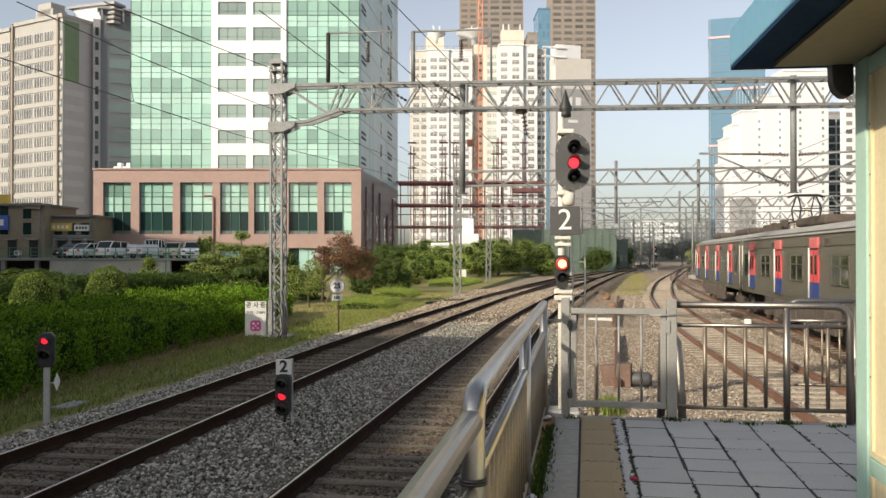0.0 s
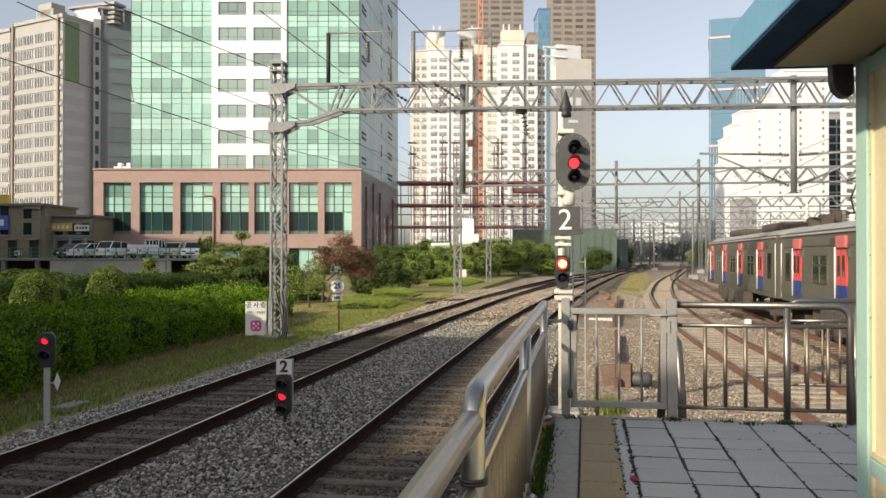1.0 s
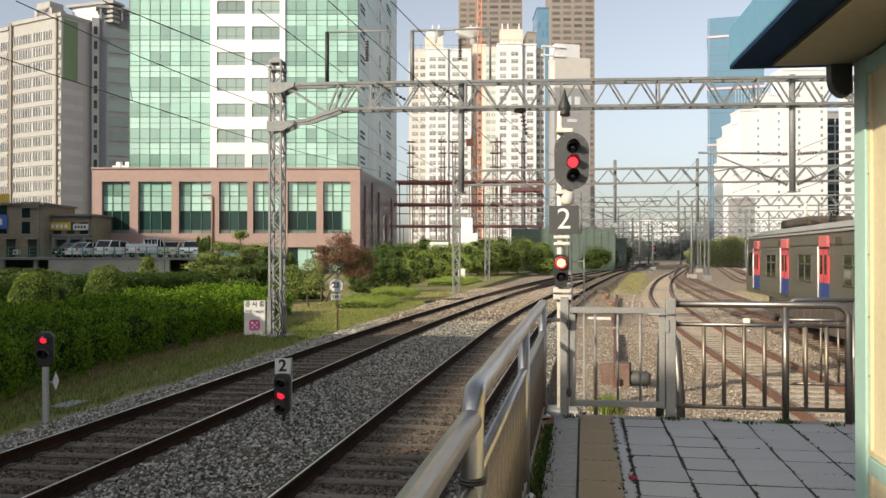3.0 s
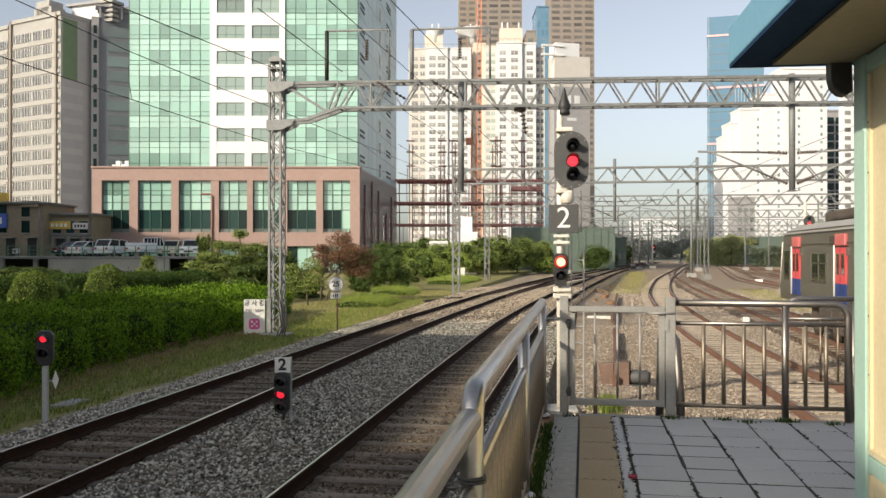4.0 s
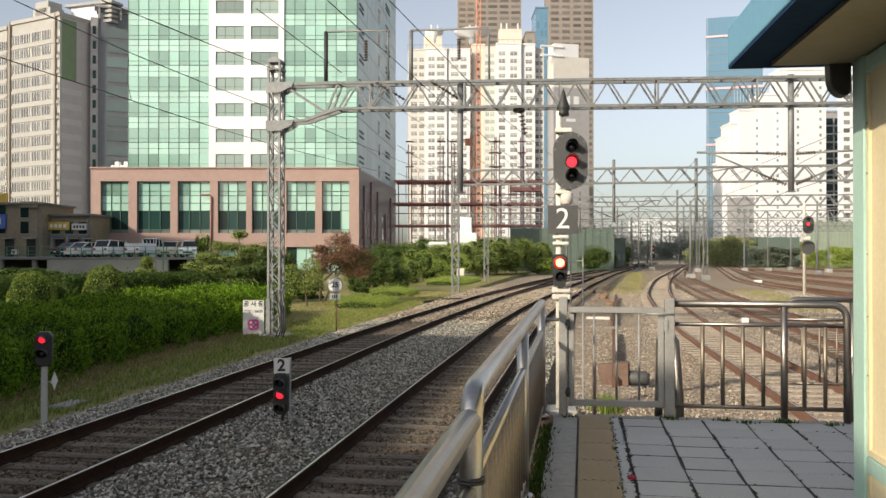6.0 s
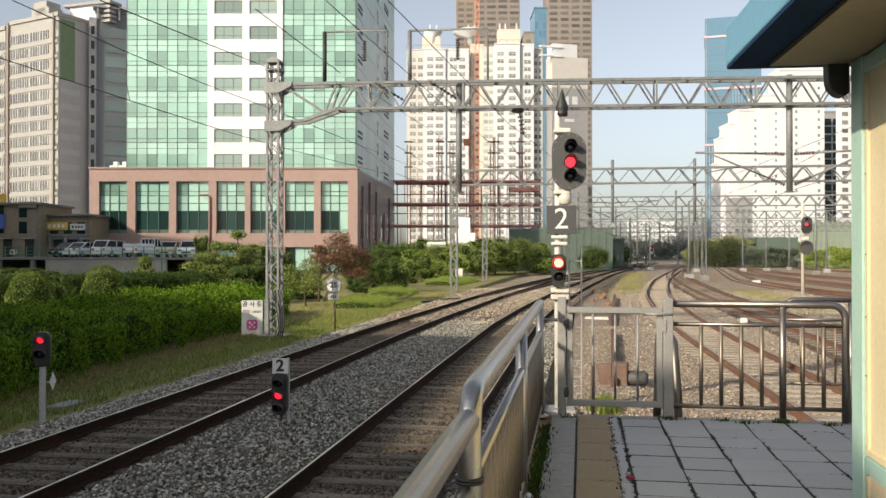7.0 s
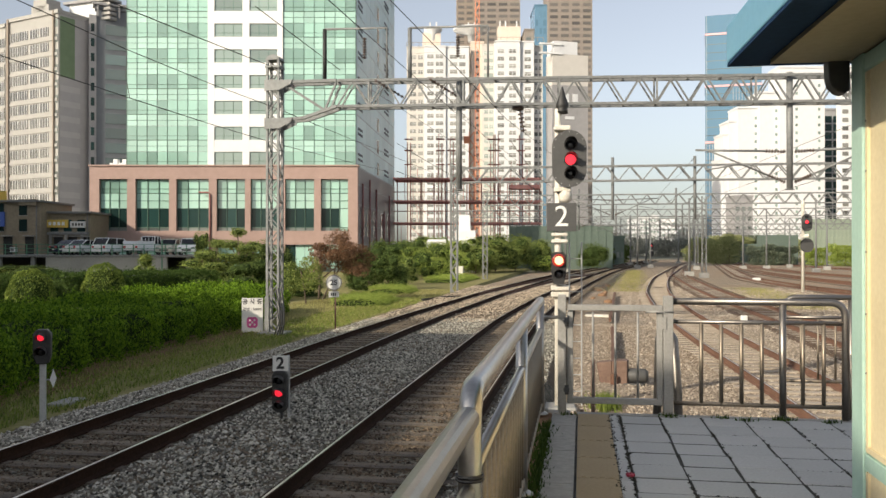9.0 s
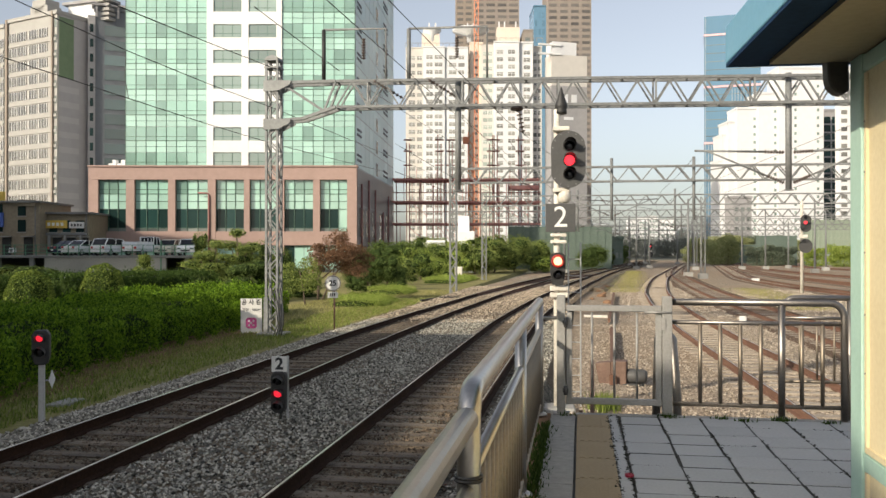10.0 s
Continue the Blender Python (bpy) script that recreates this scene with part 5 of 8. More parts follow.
# blocks added out of view, sized only to shade the car park
for x0, x1, y0, y1, h in ((-150, -80.3, 40, 60, 31), (-80, -60, 40, 60, 21)):
    t = thing("apartment_tower", "unseen block added to shade the car park", "building", group="apartment towers")
    bm = bmesh.new()
    box(bm, x0, x1, y0, y1, -0.62, h)
    part("wall", bm, "apt_grey", t)


# ---------------- planting ----------------
M["leaf_hedge"] = leafy("hedge_leaf", (0.016, 0.058, 0.004), (0.23, 0.37, 0.026))
M["leaf_dark"] = leafy("dark_leaf", (0.04, 0.065, 0.016), (0.13, 0.175, 0.045))
M["leaf_pine"] = leafy("pine_needle", (0.09, 0.13, 0.03), (0.29, 0.34, 0.095))
M["leaf_light"] = leafy("light_leaf", (0.13, 0.2, 0.03), (0.36, 0.42, 0.1))
M["leaf_shade"] = leafy("shade_leaf", (0.02, 0.046, 0.008), (0.07, 0.11, 0.022))
M["leaf_dome"] = leafy("topiary_leaf", (0.045, 0.08, 0.014), (0.25, 0.31, 0.06))
M["leaf_red"] = leafy("russet_leaf", (0.075, 0.042, 0.024), (0.25, 0.14, 0.08))
M["leaf_dry"] = leafy("dry_grass_blade", (0.17, 0.17, 0.05), (0.42, 0.38, 0.16))
M["blade"] = leafy("grass_blade", (0.075, 0.125, 0.02), (0.27, 0.31, 0.075))
# far leaves: distance haze put into paler, greyer base colours
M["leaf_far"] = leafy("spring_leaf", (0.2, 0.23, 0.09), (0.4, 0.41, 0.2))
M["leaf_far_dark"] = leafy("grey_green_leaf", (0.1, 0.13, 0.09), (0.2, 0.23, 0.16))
M["bark"] = mat("bark", (0.07, 0.05, 0.035), (0.18, 0.14, 0.1), 0.95, 0, 2, 20, 0.4)
# filler inside the foliage; deep shade between leaves is put into its dark colour
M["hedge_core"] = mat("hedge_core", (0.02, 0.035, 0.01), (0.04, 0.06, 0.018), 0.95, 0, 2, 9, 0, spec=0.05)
RNG = np.random.default_rng(3)


def clump_points(c, r, n, shell=0.55, keep_low=-1.0):
    soft = 1.0 if shell < 0.9 else 0.25
    """Points in the outer part of an uneven ellipsoid."""
    u = RNG.normal(size=(n * 2, 3))
    u /= np.linalg.norm(u, axis=1, keepdims=True)
    u = u[u[:, 2] > keep_low][:n]
    wob = 1 + soft * 0.16 * np.sin(u[:, 0] * 7 + c[0] * 3) * np.cos(u[:, 1] * 6 + c[1]) + soft * 0.1 * np.sin(u[:, 2] * 11 + c[0])
    rad = (shell + (1 - shell) * RNG.random(len(u)) ** 0.5) * wob
    return np.asarray(c) + u * rad[:, None] * np.asarray(r)


def crown(t, clumps, leaf, per, size, name="crown", shell=0.55):
    pts = np.concatenate([clump_points(c, r, int(per * max(0.25, r[0] * r[2])), shell) for c, r in clumps])
    me = quads(name, pts, RNG.uniform(0.7, 1.3, len(pts)) * size, leaf, RNG)
    ob = new(name, me)
    ob.parent = t
    return ob


# solid dark mass added for the inner shade of a crown
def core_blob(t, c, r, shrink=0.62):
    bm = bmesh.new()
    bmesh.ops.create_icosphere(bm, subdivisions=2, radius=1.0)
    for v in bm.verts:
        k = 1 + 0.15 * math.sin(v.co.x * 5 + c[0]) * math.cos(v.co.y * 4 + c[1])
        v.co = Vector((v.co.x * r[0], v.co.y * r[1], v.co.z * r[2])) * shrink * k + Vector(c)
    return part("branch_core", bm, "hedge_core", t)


def shrub(x, y, z, clumps, leaf, per=500, size=0.06, label="rounded green garden shrub", name="shrub", cat="shrub", trunk=None, core=True, tight=False):
    t = thing(name, label, cat, pose(x, y, z), group="garden shrubs" if cat == "shrub" else "garden trees")
    crown(t, clumps, leaf, per, size, "crown", 0.93 if tight else 0.55)
    if core:
        for c, r in clumps:
            core_blob(t, c, r, 0.8 if tight else 0.62)
    if trunk:
        for pts, r0, r1 in trunk:
            bm = bmesh.new()
            tube(bm, pts, r0, 7, r1)
            part("trunk" if pts[0][2] <= 0.05 else "limb", bm, "bark", t)
    return t


def hedge(points, width, z0, z1, leaf, dens, size, label, lumps=0.12):
    """A clipped hedge along plan points (its front edge), widened to the left of the way."""
    t = thing("hedge", label, "hedge")
    pts = spline([(*q, 0) for q in points], 0.5)
    bm = bmesh.new()
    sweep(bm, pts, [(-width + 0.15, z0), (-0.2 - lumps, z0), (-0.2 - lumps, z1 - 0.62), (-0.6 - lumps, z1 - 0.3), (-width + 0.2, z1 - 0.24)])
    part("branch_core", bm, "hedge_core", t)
    out = []
    for a, b in zip(pts, pts[1:]):
        d = np.array((b - a).normalized())
        s = np.array((d[1], -d[0], 0))
        L = (b - a).length
        nf, nt = int(L * (z1 - z0) * dens), int(L * width * dens)
        u, v = RNG.random(nf), RNG.random(nf) ** 0.8
        hgt = z0 + (z1 - z0 - 0.25) * v
        yy = a.y + a.x * 0.6 + u * d[1] * L
        bulge = lumps * 1.5 * (np.abs(np.sin(yy * 1.9 + 0.8 * np.sin(yy * 0.7))) - 0.5) * (0.4 + 0.9 * v) + 0.13 * np.sin(yy * 3.7 + np.sin(hgt * 4.0)) * np.sin(hgt * 4.6 + yy * 1.3) + 0.06 * np.sin(yy * 9.1 + hgt * 3) * np.sin(hgt * 9 + yy * 2) + RNG.normal(0, 0.06, nf) - 0.22 * np.clip(v - 0.82, 0, 1) * 5 * 0.6
        out.append(np.array(a) + d * (u * L)[:, None] + s * bulge[:, None] + np.array((0, 0, 1)) * hgt[:, None])
        u, v = RNG.random(nt), RNG.random(nt)
        top = z1 - 0.05 - 0.3 * np.exp(-v * width / 0.35) + 0.7 * lumps * np.sin((a.y + u * L) * 1.9 + v * 4) * np.cos(v * width * 1.6 + a.y * 0.35) + RNG.normal(0, 0.05, nt) + (RNG.random(nt) > 0.85) * RNG.uniform(0.04, 0.26, nt) * (0.5 + 0.5 * np.sin((a.y + u * L) * 5.3 + v * width * 4.1))
        out.append(np.array(a) + d * (u * L)[:, None] - s * (v * width)[:, None] + np.array((0, 0, 1)) * top[:, None])
    for end in (0, -1):
        q = pts[end]
        d = (pts[1] - pts[0] if end == 0 else pts[-1] - pts[-2]).normalized()
        s = np.array((d.y, -d.x, 0))
        n = int(width * (z1 - z0) * dens)
        out.append(np.array(q) - s * (RNG.random(n) * width)[:, None] + np.array((0, 0, 1)) * (z0 + (z1 - z0) * RNG.random(n))[:, None] + RNG.normal(0, 0.06, (n, 3)))
    c = np.concatenate(out)
    ob = new("foliage", quads("foliage", c, RNG.uniform(0.6, 1.35, len(c)) * size, leaf, RNG, -0.7, 1.3))
    ob.parent = t
    return t


# long clipped hedge beside the verge
hedge([(-12.05, 30.1), (-12.6, 33), (-13.4, 37)], 2.3, -0.3, 0.92, "leaf_hedge", 480, 0.042, "bright green clipped hedge block in the sun", 0.3)
hedge([(-10.3, 9), (-10.7, 14), (-11.3, 18), (-11.7, 23.6), (-12.0, 29.9)], 2.6, -0.32, 1.02, "leaf_hedge", 950, 0.033, "long bright green clipped hedge beside the track verge", 0.46)
# darker hedge and domes behind
hedge([(-30.5, 31), (-24.5, 35)], 2.0, -0.3, 1.3, "leaf_shade", 380, 0.05, "dark green clipped hedge behind round topiary", 0.03)
hedge([(-24.0, 37.0), (-22.0, 42), (-19.9, 45.5)], 2.6, -0.3, 1.35, "leaf_shade", 380, 0.05, "dark green clipped hedge before the car park wall", 0.03)
for px, Z, rw, zt in ((58, 31, 0.85, 1.78), (187, 33, 0.82, 1.98)):
    b = at_px(px, Z)
    shrub(b.x, b.y, -0.3, [((0, 0, (zt + 0.3) * 0.5), (rw, rw, (zt + 0.3) * 0.52)), ((0, 0, 0.5), (rw * 0.95, rw * 0.95, 0.6))], "leaf_dome", 8000, 0.034, "tall dome shaped topiary bush with pale new shoots", tight=True)

# pines with layered pads
for px, Z, h in ((425, 60, 4.4), (388, 58, 3.5), (452, 62, 3.4), (362, 57, 2.6)):
    b = at_px(px, Z)
    pads = [((0, 0, h * 0.92), (0.6, 0.6, 0.35)), ((-0.6, 0.2, h * 0.72), (1.1, 0.8, 0.35)), ((0.8, -0.1, h * 0.66), (0.9, 0.8, 0.3)), ((0.1, 0.2, h * 0.5), (1.5, 1.0, 0.4)), ((-1.1, 0, h * 0.36), (1.0, 0.8, 0.35)), ((1.0, 0, h * 0.3), (1.0, 0.8, 0.35))]
    shrub(b.x, b.y, -0.25, pads, "leaf_pine", 1900, 0.065, "garden pine pruned into layered pads", "pine_tree", "tree",
          [([(0, 0, 0), (0.1, 0, h * 0.4), (-0.05, 0, h * 0.9)], 0.12, 0.04), ([(0.05, 0, h * 0.4), (-0.6, 0.2, h * 0.7)], 0.05, 0.03), ([(0.05, 0, h * 0.35), (0.8, 0, h * 0.62)], 0.05, 0.03)])
for px, py, Z, rx, rz_ in ((433, 482, 46, 0.85, 0.42), (430, 503, 45, 0.9, 0.3), (348, 505, 47, 1.0, 0.45), (465, 478, 47, 0.7, 0.5)):
    b = at_px(px, Z)
    z = up(py, Z)
    shrub(b.x, b.y, -0.28, [((0, 0, z + 0.28), (rx, rx, rz_)), ((0, 0, (z + 0.28) * 0.45), (rx * 0.6, rx * 0.6, (z + 0.28) * 0.5))], "leaf_dark", 1500, 0.06, "cloud pruned dark green bush", tight=True)

# russet tree and garden shrubs
b = at_px(592, 48)
cl = []
rr = random.Random(8)
for k in range(46):
    a, q = rr.uniform(0, 6.28), rr.uniform(0.2, 1.75)
    cl.append(((q * math.cos(a) + 0.5, q * math.sin(a) * 0.8, rr.uniform(1.5, 4.2 - q * 0.9)), (rr.uniform(0.35, 0.6), rr.uniform(0.35, 0.6), rr.uniform(0.22, 0.4))))
limbs = [([(-0.8, 0, 0), (-0.75, 0, 1.3), (-0.3, 0, 2.6), (0.1, 0, 3.6)], 0.08, 0.02), ([(-0.7, 0, 0.9), (-1.2, 0.2, 2.0), (-1.5, 0.2, 3.0)], 0.05, 0.015), ([(-0.6, 0, 1.2), (0.3, 0.2, 2.0), (1.2, 0, 2.8)], 0.05, 0.015),
         ([(-0.55, 0, 0.02), (0.0, 0, 1.2), (0.9, 0, 2.4), (1.6, 0, 3.0)], 0.06, 0.02), ([(0.1, 0, 1.4), (0.2, 0.1, 2.6), (0.7, 0, 3.8)], 0.04, 0.012)]
shrub(b.x, b.y, -0.28, cl, "leaf_red", 1500, 0.045, "russet leaved tree with thin bare branches", "russet_tree", "tree", limbs, core=False)
b = at_px(535, 44)
cl = [((rr.uniform(-0.9, 0.8), rr.uniform(-0.5, 0.5), rr.uniform(0.8, 2.2)), (0.5, 0.45, 0.35)) for k in range(12)]
shrub(b.x, b.y, -0.28, cl, "leaf_pine", 1300, 0.05, "young light green tree with a thin trunk", "young_tree", "tree",
      [([(0.3, 0, 0), (0.2, 0, 0.9), (0.0, 0, 1.8)], 0.05, 0.02), ([(0.22, 0, 0.7), (0.6, 0, 1.6)], 0.03, 0.015)], core=False)
GARDEN = [(515, 505, 50, 1.1, 1.0, "leaf_dark"), (545, 515, 52, 1.2, 0.9, "leaf_dark"), (637, 500, 57, 0.9, 0.75, "leaf_dark"), (655, 485, 62, 1.4, 1.4, "leaf_dark"), (690, 484, 62, 1.7, 1.4, "leaf_dark"), (715, 485, 70, 1.5, 1.3, "leaf_pine"),
          (750, 470, 66, 1.9, 1.7, "leaf_light"), (775, 478, 70, 1.6, 1.2, "leaf_light"), (735, 455, 75, 2.2, 2.0, "leaf_dark"), (808, 470, 76, 2.0, 1.6, "leaf_light"), (845, 462, 82, 2.4, 2.0, "leaf_pine"),
          (880, 458, 88, 3.0, 2.6, "leaf_pine"), (915, 452, 92, 3.2, 3.0, "leaf_pine"), (945, 458, 96, 2.8, 2.6, "leaf_pine"), (965, 470, 92, 1.6, 1.2, "leaf_light"), (975, 466, 98, 1.8, 1.5, "leaf_light"), (705, 446, 92, 3.0, 1.3, "leaf_dark"), (668, 456, 80, 1.6, 1.2, "leaf_dark"),
          (632, 462, 72, 1.6, 1.2, "leaf_dark"), (1052, 452, 135, 2.6, 2.2, "leaf_dark"), (770, 440, 95, 3.0, 1.6, "leaf_pine"), (830, 440, 100, 3.0, 1.6, "leaf_dark"), (745, 449, 112, 3.2, 1.9, "leaf_light"), (785, 450, 110, 3.0, 1.8, "leaf_pine"), (820, 448, 111, 2.6, 1.9, "leaf_light"), (856, 448, 112, 3.0, 2.2, "leaf_pine"), (495, 470, 70, 1.8, 2.0, "leaf_dark"), (360, 434, 80, 0.8, 1.5, "leaf_pine"), (262, 468, 62, 0.9, 0.8, "leaf_pine"),
          (60, 488, 60, 2.6, 0.7, "leaf_dark"), (20, 490, 60, 2.0, 0.6, "leaf_pine")]
for px, py, Z, rx, rz_, leaf in GARDEN:
    if px >= 735 and Z < 110:
        Z, rx, rz_, py = Z * 1.3, rx * 1.12, rz_ * 1.05, py - 3
    b = at_px(px, Z)
    z = up(py, Z) + 0.3
    cl = [((0, 0, z), (rx * 0.8, rx * 0.7, rz_ * 0.8))]
    for k in range(9):
        a = rr.uniform(0, 6.28)
        cl.append(((rx * 0.65 * math.cos(a), rx * 0.5 * math.sin(a), z + rr.uniform(-0.8, 0.6) * rz_), (rx * rr.uniform(0.25, 0.5), rx * 0.4, rz_ * rr.uniform(0.25, 0.45))))
    if z > rz_:
        cl.append(((0, 0, z * 0.45), (rx * 0.8, rx * 0.6, z * 0.5)))
    tall = rz_ > 1.3
    shrub(b.x, b.y, -0.3, cl, leaf, 1100 if Z < 80 else 700, 0.04 if Z < 62 else 0.055 if Z < 90 else 0.08, "bushy green garden tree among shrubs" if tall else "low leafy green garden shrub", "garden_tree" if tall else "shrub", "tree" if tall else "shrub",
          [([(0, 0, 0), (0.05, 0, z)], 0.1, 0.05)] if tall else None)
# low clipped box beds on the lawn
for pts, w in (([(-9.9, 41.0), (-10.1, 46.0)], 2.5), ([(-11.1, 53), (-11.2, 57.5)], 2.5), ([(-10.5, 73), (-10.3, 85)], 3.2)):
    hedge(pts, w, -0.3, 0.14, "leaf_light", 900, 0.026, "low clipped green box bed on the lawn", 0.03)


def blades(name, spots, h, leaf, label, parent=None):
    """Tufts of narrow upright blades."""
    c = np.asarray(spots, dtype=float)
    n = len(c)
    a = RNG.random(n) * 6.28
    d = np.stack([np.cos(a), np.sin(a), np.zeros(n)], 1) * 0.008
    hh = h * RNG.uniform(0.5, 1.3, n)
    lean = RNG.normal(0, 0.3, (n, 3)) * hh[:, None]
    lean[:, 2] = hh
    v = np.stack([c - d * 1.4, c + d * 1.4, c + lean], 1).reshape(-1, 3)
    me = bpy.data.meshes.new(name)
    me.from_pydata(v.tolist(), [], [(3 * i, 3 * i + 1, 3 * i + 2) for i in range(n)])
    me.materials.append(M[leaf])
    ob = new(name, me)
    if parent:
        ob.parent = parent
        return tagged(ob, label, kind="stuff")
    return tagged(ob, label, "grass", kind="stuff")


n = 22000
y = 9 + 40 * RNG.random(n) ** 1.2
x = -8.7 - RNG.random(n) * (1.9 + 0.02 * y) + 0.12 * np.sin(y * 1.9)
blades("verge_grass", np.stack([x, y, np.full(n, -0.3)], 1), 0.1, "blade", "short green grass blades along the ballast edge")
n = 16000
y = 30 + 30 * RNG.random(n)
x = -8.7 - RNG.random(n) * 6
blades("lawn_grass", np.stack([x, y, np.full(n, -0.3)], 1), 0.1, "leaf_dry", "dry yellow green lawn grass")
n = 1500
y = 2.5 + 5.6 * RNG.random(n) ** 0.9
blades("railing_weeds", np.stack([-0.32 + RNG.normal(0, 0.04, n), y, np.full(n, 0.775)], 1), 0.06, "leaf_shade", "weeds growing in the strip beside the railing")
spots = []
for cx, cy, k in ((0.84, 8.56, 90), (1.93, 8.58, 80), (1.35, 8.56, 24), (-0.16, 8.55, 40), (1.56, 8.5, 24), (2.3, 8.5, 24)):
    spots += [(cx + RNG.normal(0, 0.05), cy + RNG.normal(0, 0.03), PZ - 0.01) for i in range(k)]
blades("paving_weeds", np.array(spots), 0.05, "leaf_shade", "small dark weeds round the gate and railing feet")
n = 800
blades("gate_weeds", np.stack([0.4 + RNG.normal(0, 0.11, n), 15.6 + RNG.normal(0, 0.3, n), np.full(n, -0.4)], 1), 0.22, "blade", "bright weeds below the platform end")
n = 5000
y = 44 + 26 * RNG.random(n)
blades("yard_weeds", np.stack([11.5 + (y - 44) * 0.06 + RNG.normal(0, 0.9, n), y, np.full(n, -0.44)], 1), 0.12, "leaf_dry", "patchy yellow weeds between sidings")
n = 9000
y = 60 + 70 * RNG.random(n)
blades("track_weeds", np.stack([3.0 + (y - 60) * 0.07 + RNG.normal(0, 0.7, n), y, np.full(n, -0.36)], 1), 0.12, "leaf_dry", "pale yellow weeds between tracks")


n = 6000
y = 8 + 21 * RNG.random(n)
x = -9.9 - RNG.random(n) * 2.0
blades("soil_grass", np.stack([x, y, np.full(n, -0.27)], 1), 0.07, "leaf_dry", "sparse dry grass on bare soil below the hedge")
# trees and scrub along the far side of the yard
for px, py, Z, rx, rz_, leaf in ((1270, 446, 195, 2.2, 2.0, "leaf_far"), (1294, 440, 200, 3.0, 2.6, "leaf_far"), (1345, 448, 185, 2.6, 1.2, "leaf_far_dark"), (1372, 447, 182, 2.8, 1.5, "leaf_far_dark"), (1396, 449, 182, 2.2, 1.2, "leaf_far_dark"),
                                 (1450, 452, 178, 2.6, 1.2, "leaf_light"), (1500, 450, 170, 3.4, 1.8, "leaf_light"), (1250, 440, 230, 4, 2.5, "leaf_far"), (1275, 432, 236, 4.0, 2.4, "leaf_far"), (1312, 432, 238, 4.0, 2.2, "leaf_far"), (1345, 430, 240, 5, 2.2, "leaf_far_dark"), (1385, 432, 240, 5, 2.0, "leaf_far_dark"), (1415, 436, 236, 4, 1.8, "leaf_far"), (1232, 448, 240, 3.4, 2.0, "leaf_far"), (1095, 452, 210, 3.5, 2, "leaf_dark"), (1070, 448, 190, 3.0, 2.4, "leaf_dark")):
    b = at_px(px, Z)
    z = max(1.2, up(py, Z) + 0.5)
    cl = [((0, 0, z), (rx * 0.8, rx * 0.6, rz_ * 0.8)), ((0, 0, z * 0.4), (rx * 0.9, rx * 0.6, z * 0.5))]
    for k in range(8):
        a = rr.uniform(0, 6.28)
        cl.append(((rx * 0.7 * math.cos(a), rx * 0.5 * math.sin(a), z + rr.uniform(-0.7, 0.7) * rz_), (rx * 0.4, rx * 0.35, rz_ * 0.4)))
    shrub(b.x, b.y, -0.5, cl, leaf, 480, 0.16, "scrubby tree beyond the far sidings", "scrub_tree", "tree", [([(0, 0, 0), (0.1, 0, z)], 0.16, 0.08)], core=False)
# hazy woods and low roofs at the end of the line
# leaf tones greyed so that the haze sits in their base colour
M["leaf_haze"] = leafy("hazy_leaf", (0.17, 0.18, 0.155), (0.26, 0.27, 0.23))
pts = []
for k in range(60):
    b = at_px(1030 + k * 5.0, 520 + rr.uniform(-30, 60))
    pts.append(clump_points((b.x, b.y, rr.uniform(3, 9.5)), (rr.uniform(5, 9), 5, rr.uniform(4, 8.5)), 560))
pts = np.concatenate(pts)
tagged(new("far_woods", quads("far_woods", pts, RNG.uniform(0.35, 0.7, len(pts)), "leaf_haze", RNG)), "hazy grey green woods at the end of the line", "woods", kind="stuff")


# ---------------- loose ballast ----------------
def stones(name, x, y, z, size, matl, label):
    n = len(x)
    base = np.array([(1, 0, 0), (-1, 0, 0), (0, 1, 0), (0, -1, 0), (0, 0, 1), (0, 0, -1)], dtype=float)
    f = np.array([(0, 2, 4), (2, 1, 4), (1, 3, 4), (3, 0, 4), (2, 0, 5), (1, 2, 5), (3, 1, 5), (0, 3, 5)])
    v = base[None] * RNG.uniform(0.5, 1.25, (n, 6, 1)) + RNG.normal(0, 0.18, (n, 6, 3))
    a = RNG.random(n) * 6.28
    ca_, sa_ = np.cos(a)[:, None], np.sin(a)[:, None]
    vx = v[:, :, 0] * ca_ - v[:, :, 1] * sa_
    vy = v[:, :, 0] * sa_ + v[:, :, 1] * ca_
    v = np.stack([vx, vy, v[:, :, 2] * 0.75], 2) * size[:, None, None] + np.stack([x, y, z], 1)[:, None]
    faces = (f[None] + (np.arange(n) * 6)[:, None, None]).reshape(-1, 3)
    me = bpy.data.meshes.new(name)
    me.from_pydata(v.reshape(-1, 3).tolist(), [], faces.tolist())
    me.materials.append(M[matl])
    return tagged(new(name, me), label, "ballast", kind="stuff")


def pebble(name, dark, light):
    m = bpy.data.materials.new(name)
    m.use_nodes = True
    nt = m.node_tree
    b = nt.nodes["Principled BSDF"]
    ge = nt.nodes.new("ShaderNodeNewGeometry")
    cm = nt.nodes.new("ShaderNodeMix")
    cm.data_type = 'RGBA'
    cm.inputs["A"].default_value, cm.inputs["B"].default_value = (*dark, 1), (*light, 1)
    nt.links.new(ge.outputs["Random Per Island"], cm.inputs["Factor"])
    nt.links.new(cm.outputs["Result"], b.inputs["Base Color"])
    b.inputs["Roughness"].default_value = 0.9
    b.inputs["Specular IOR Level"].default_value = 0.2
    return m


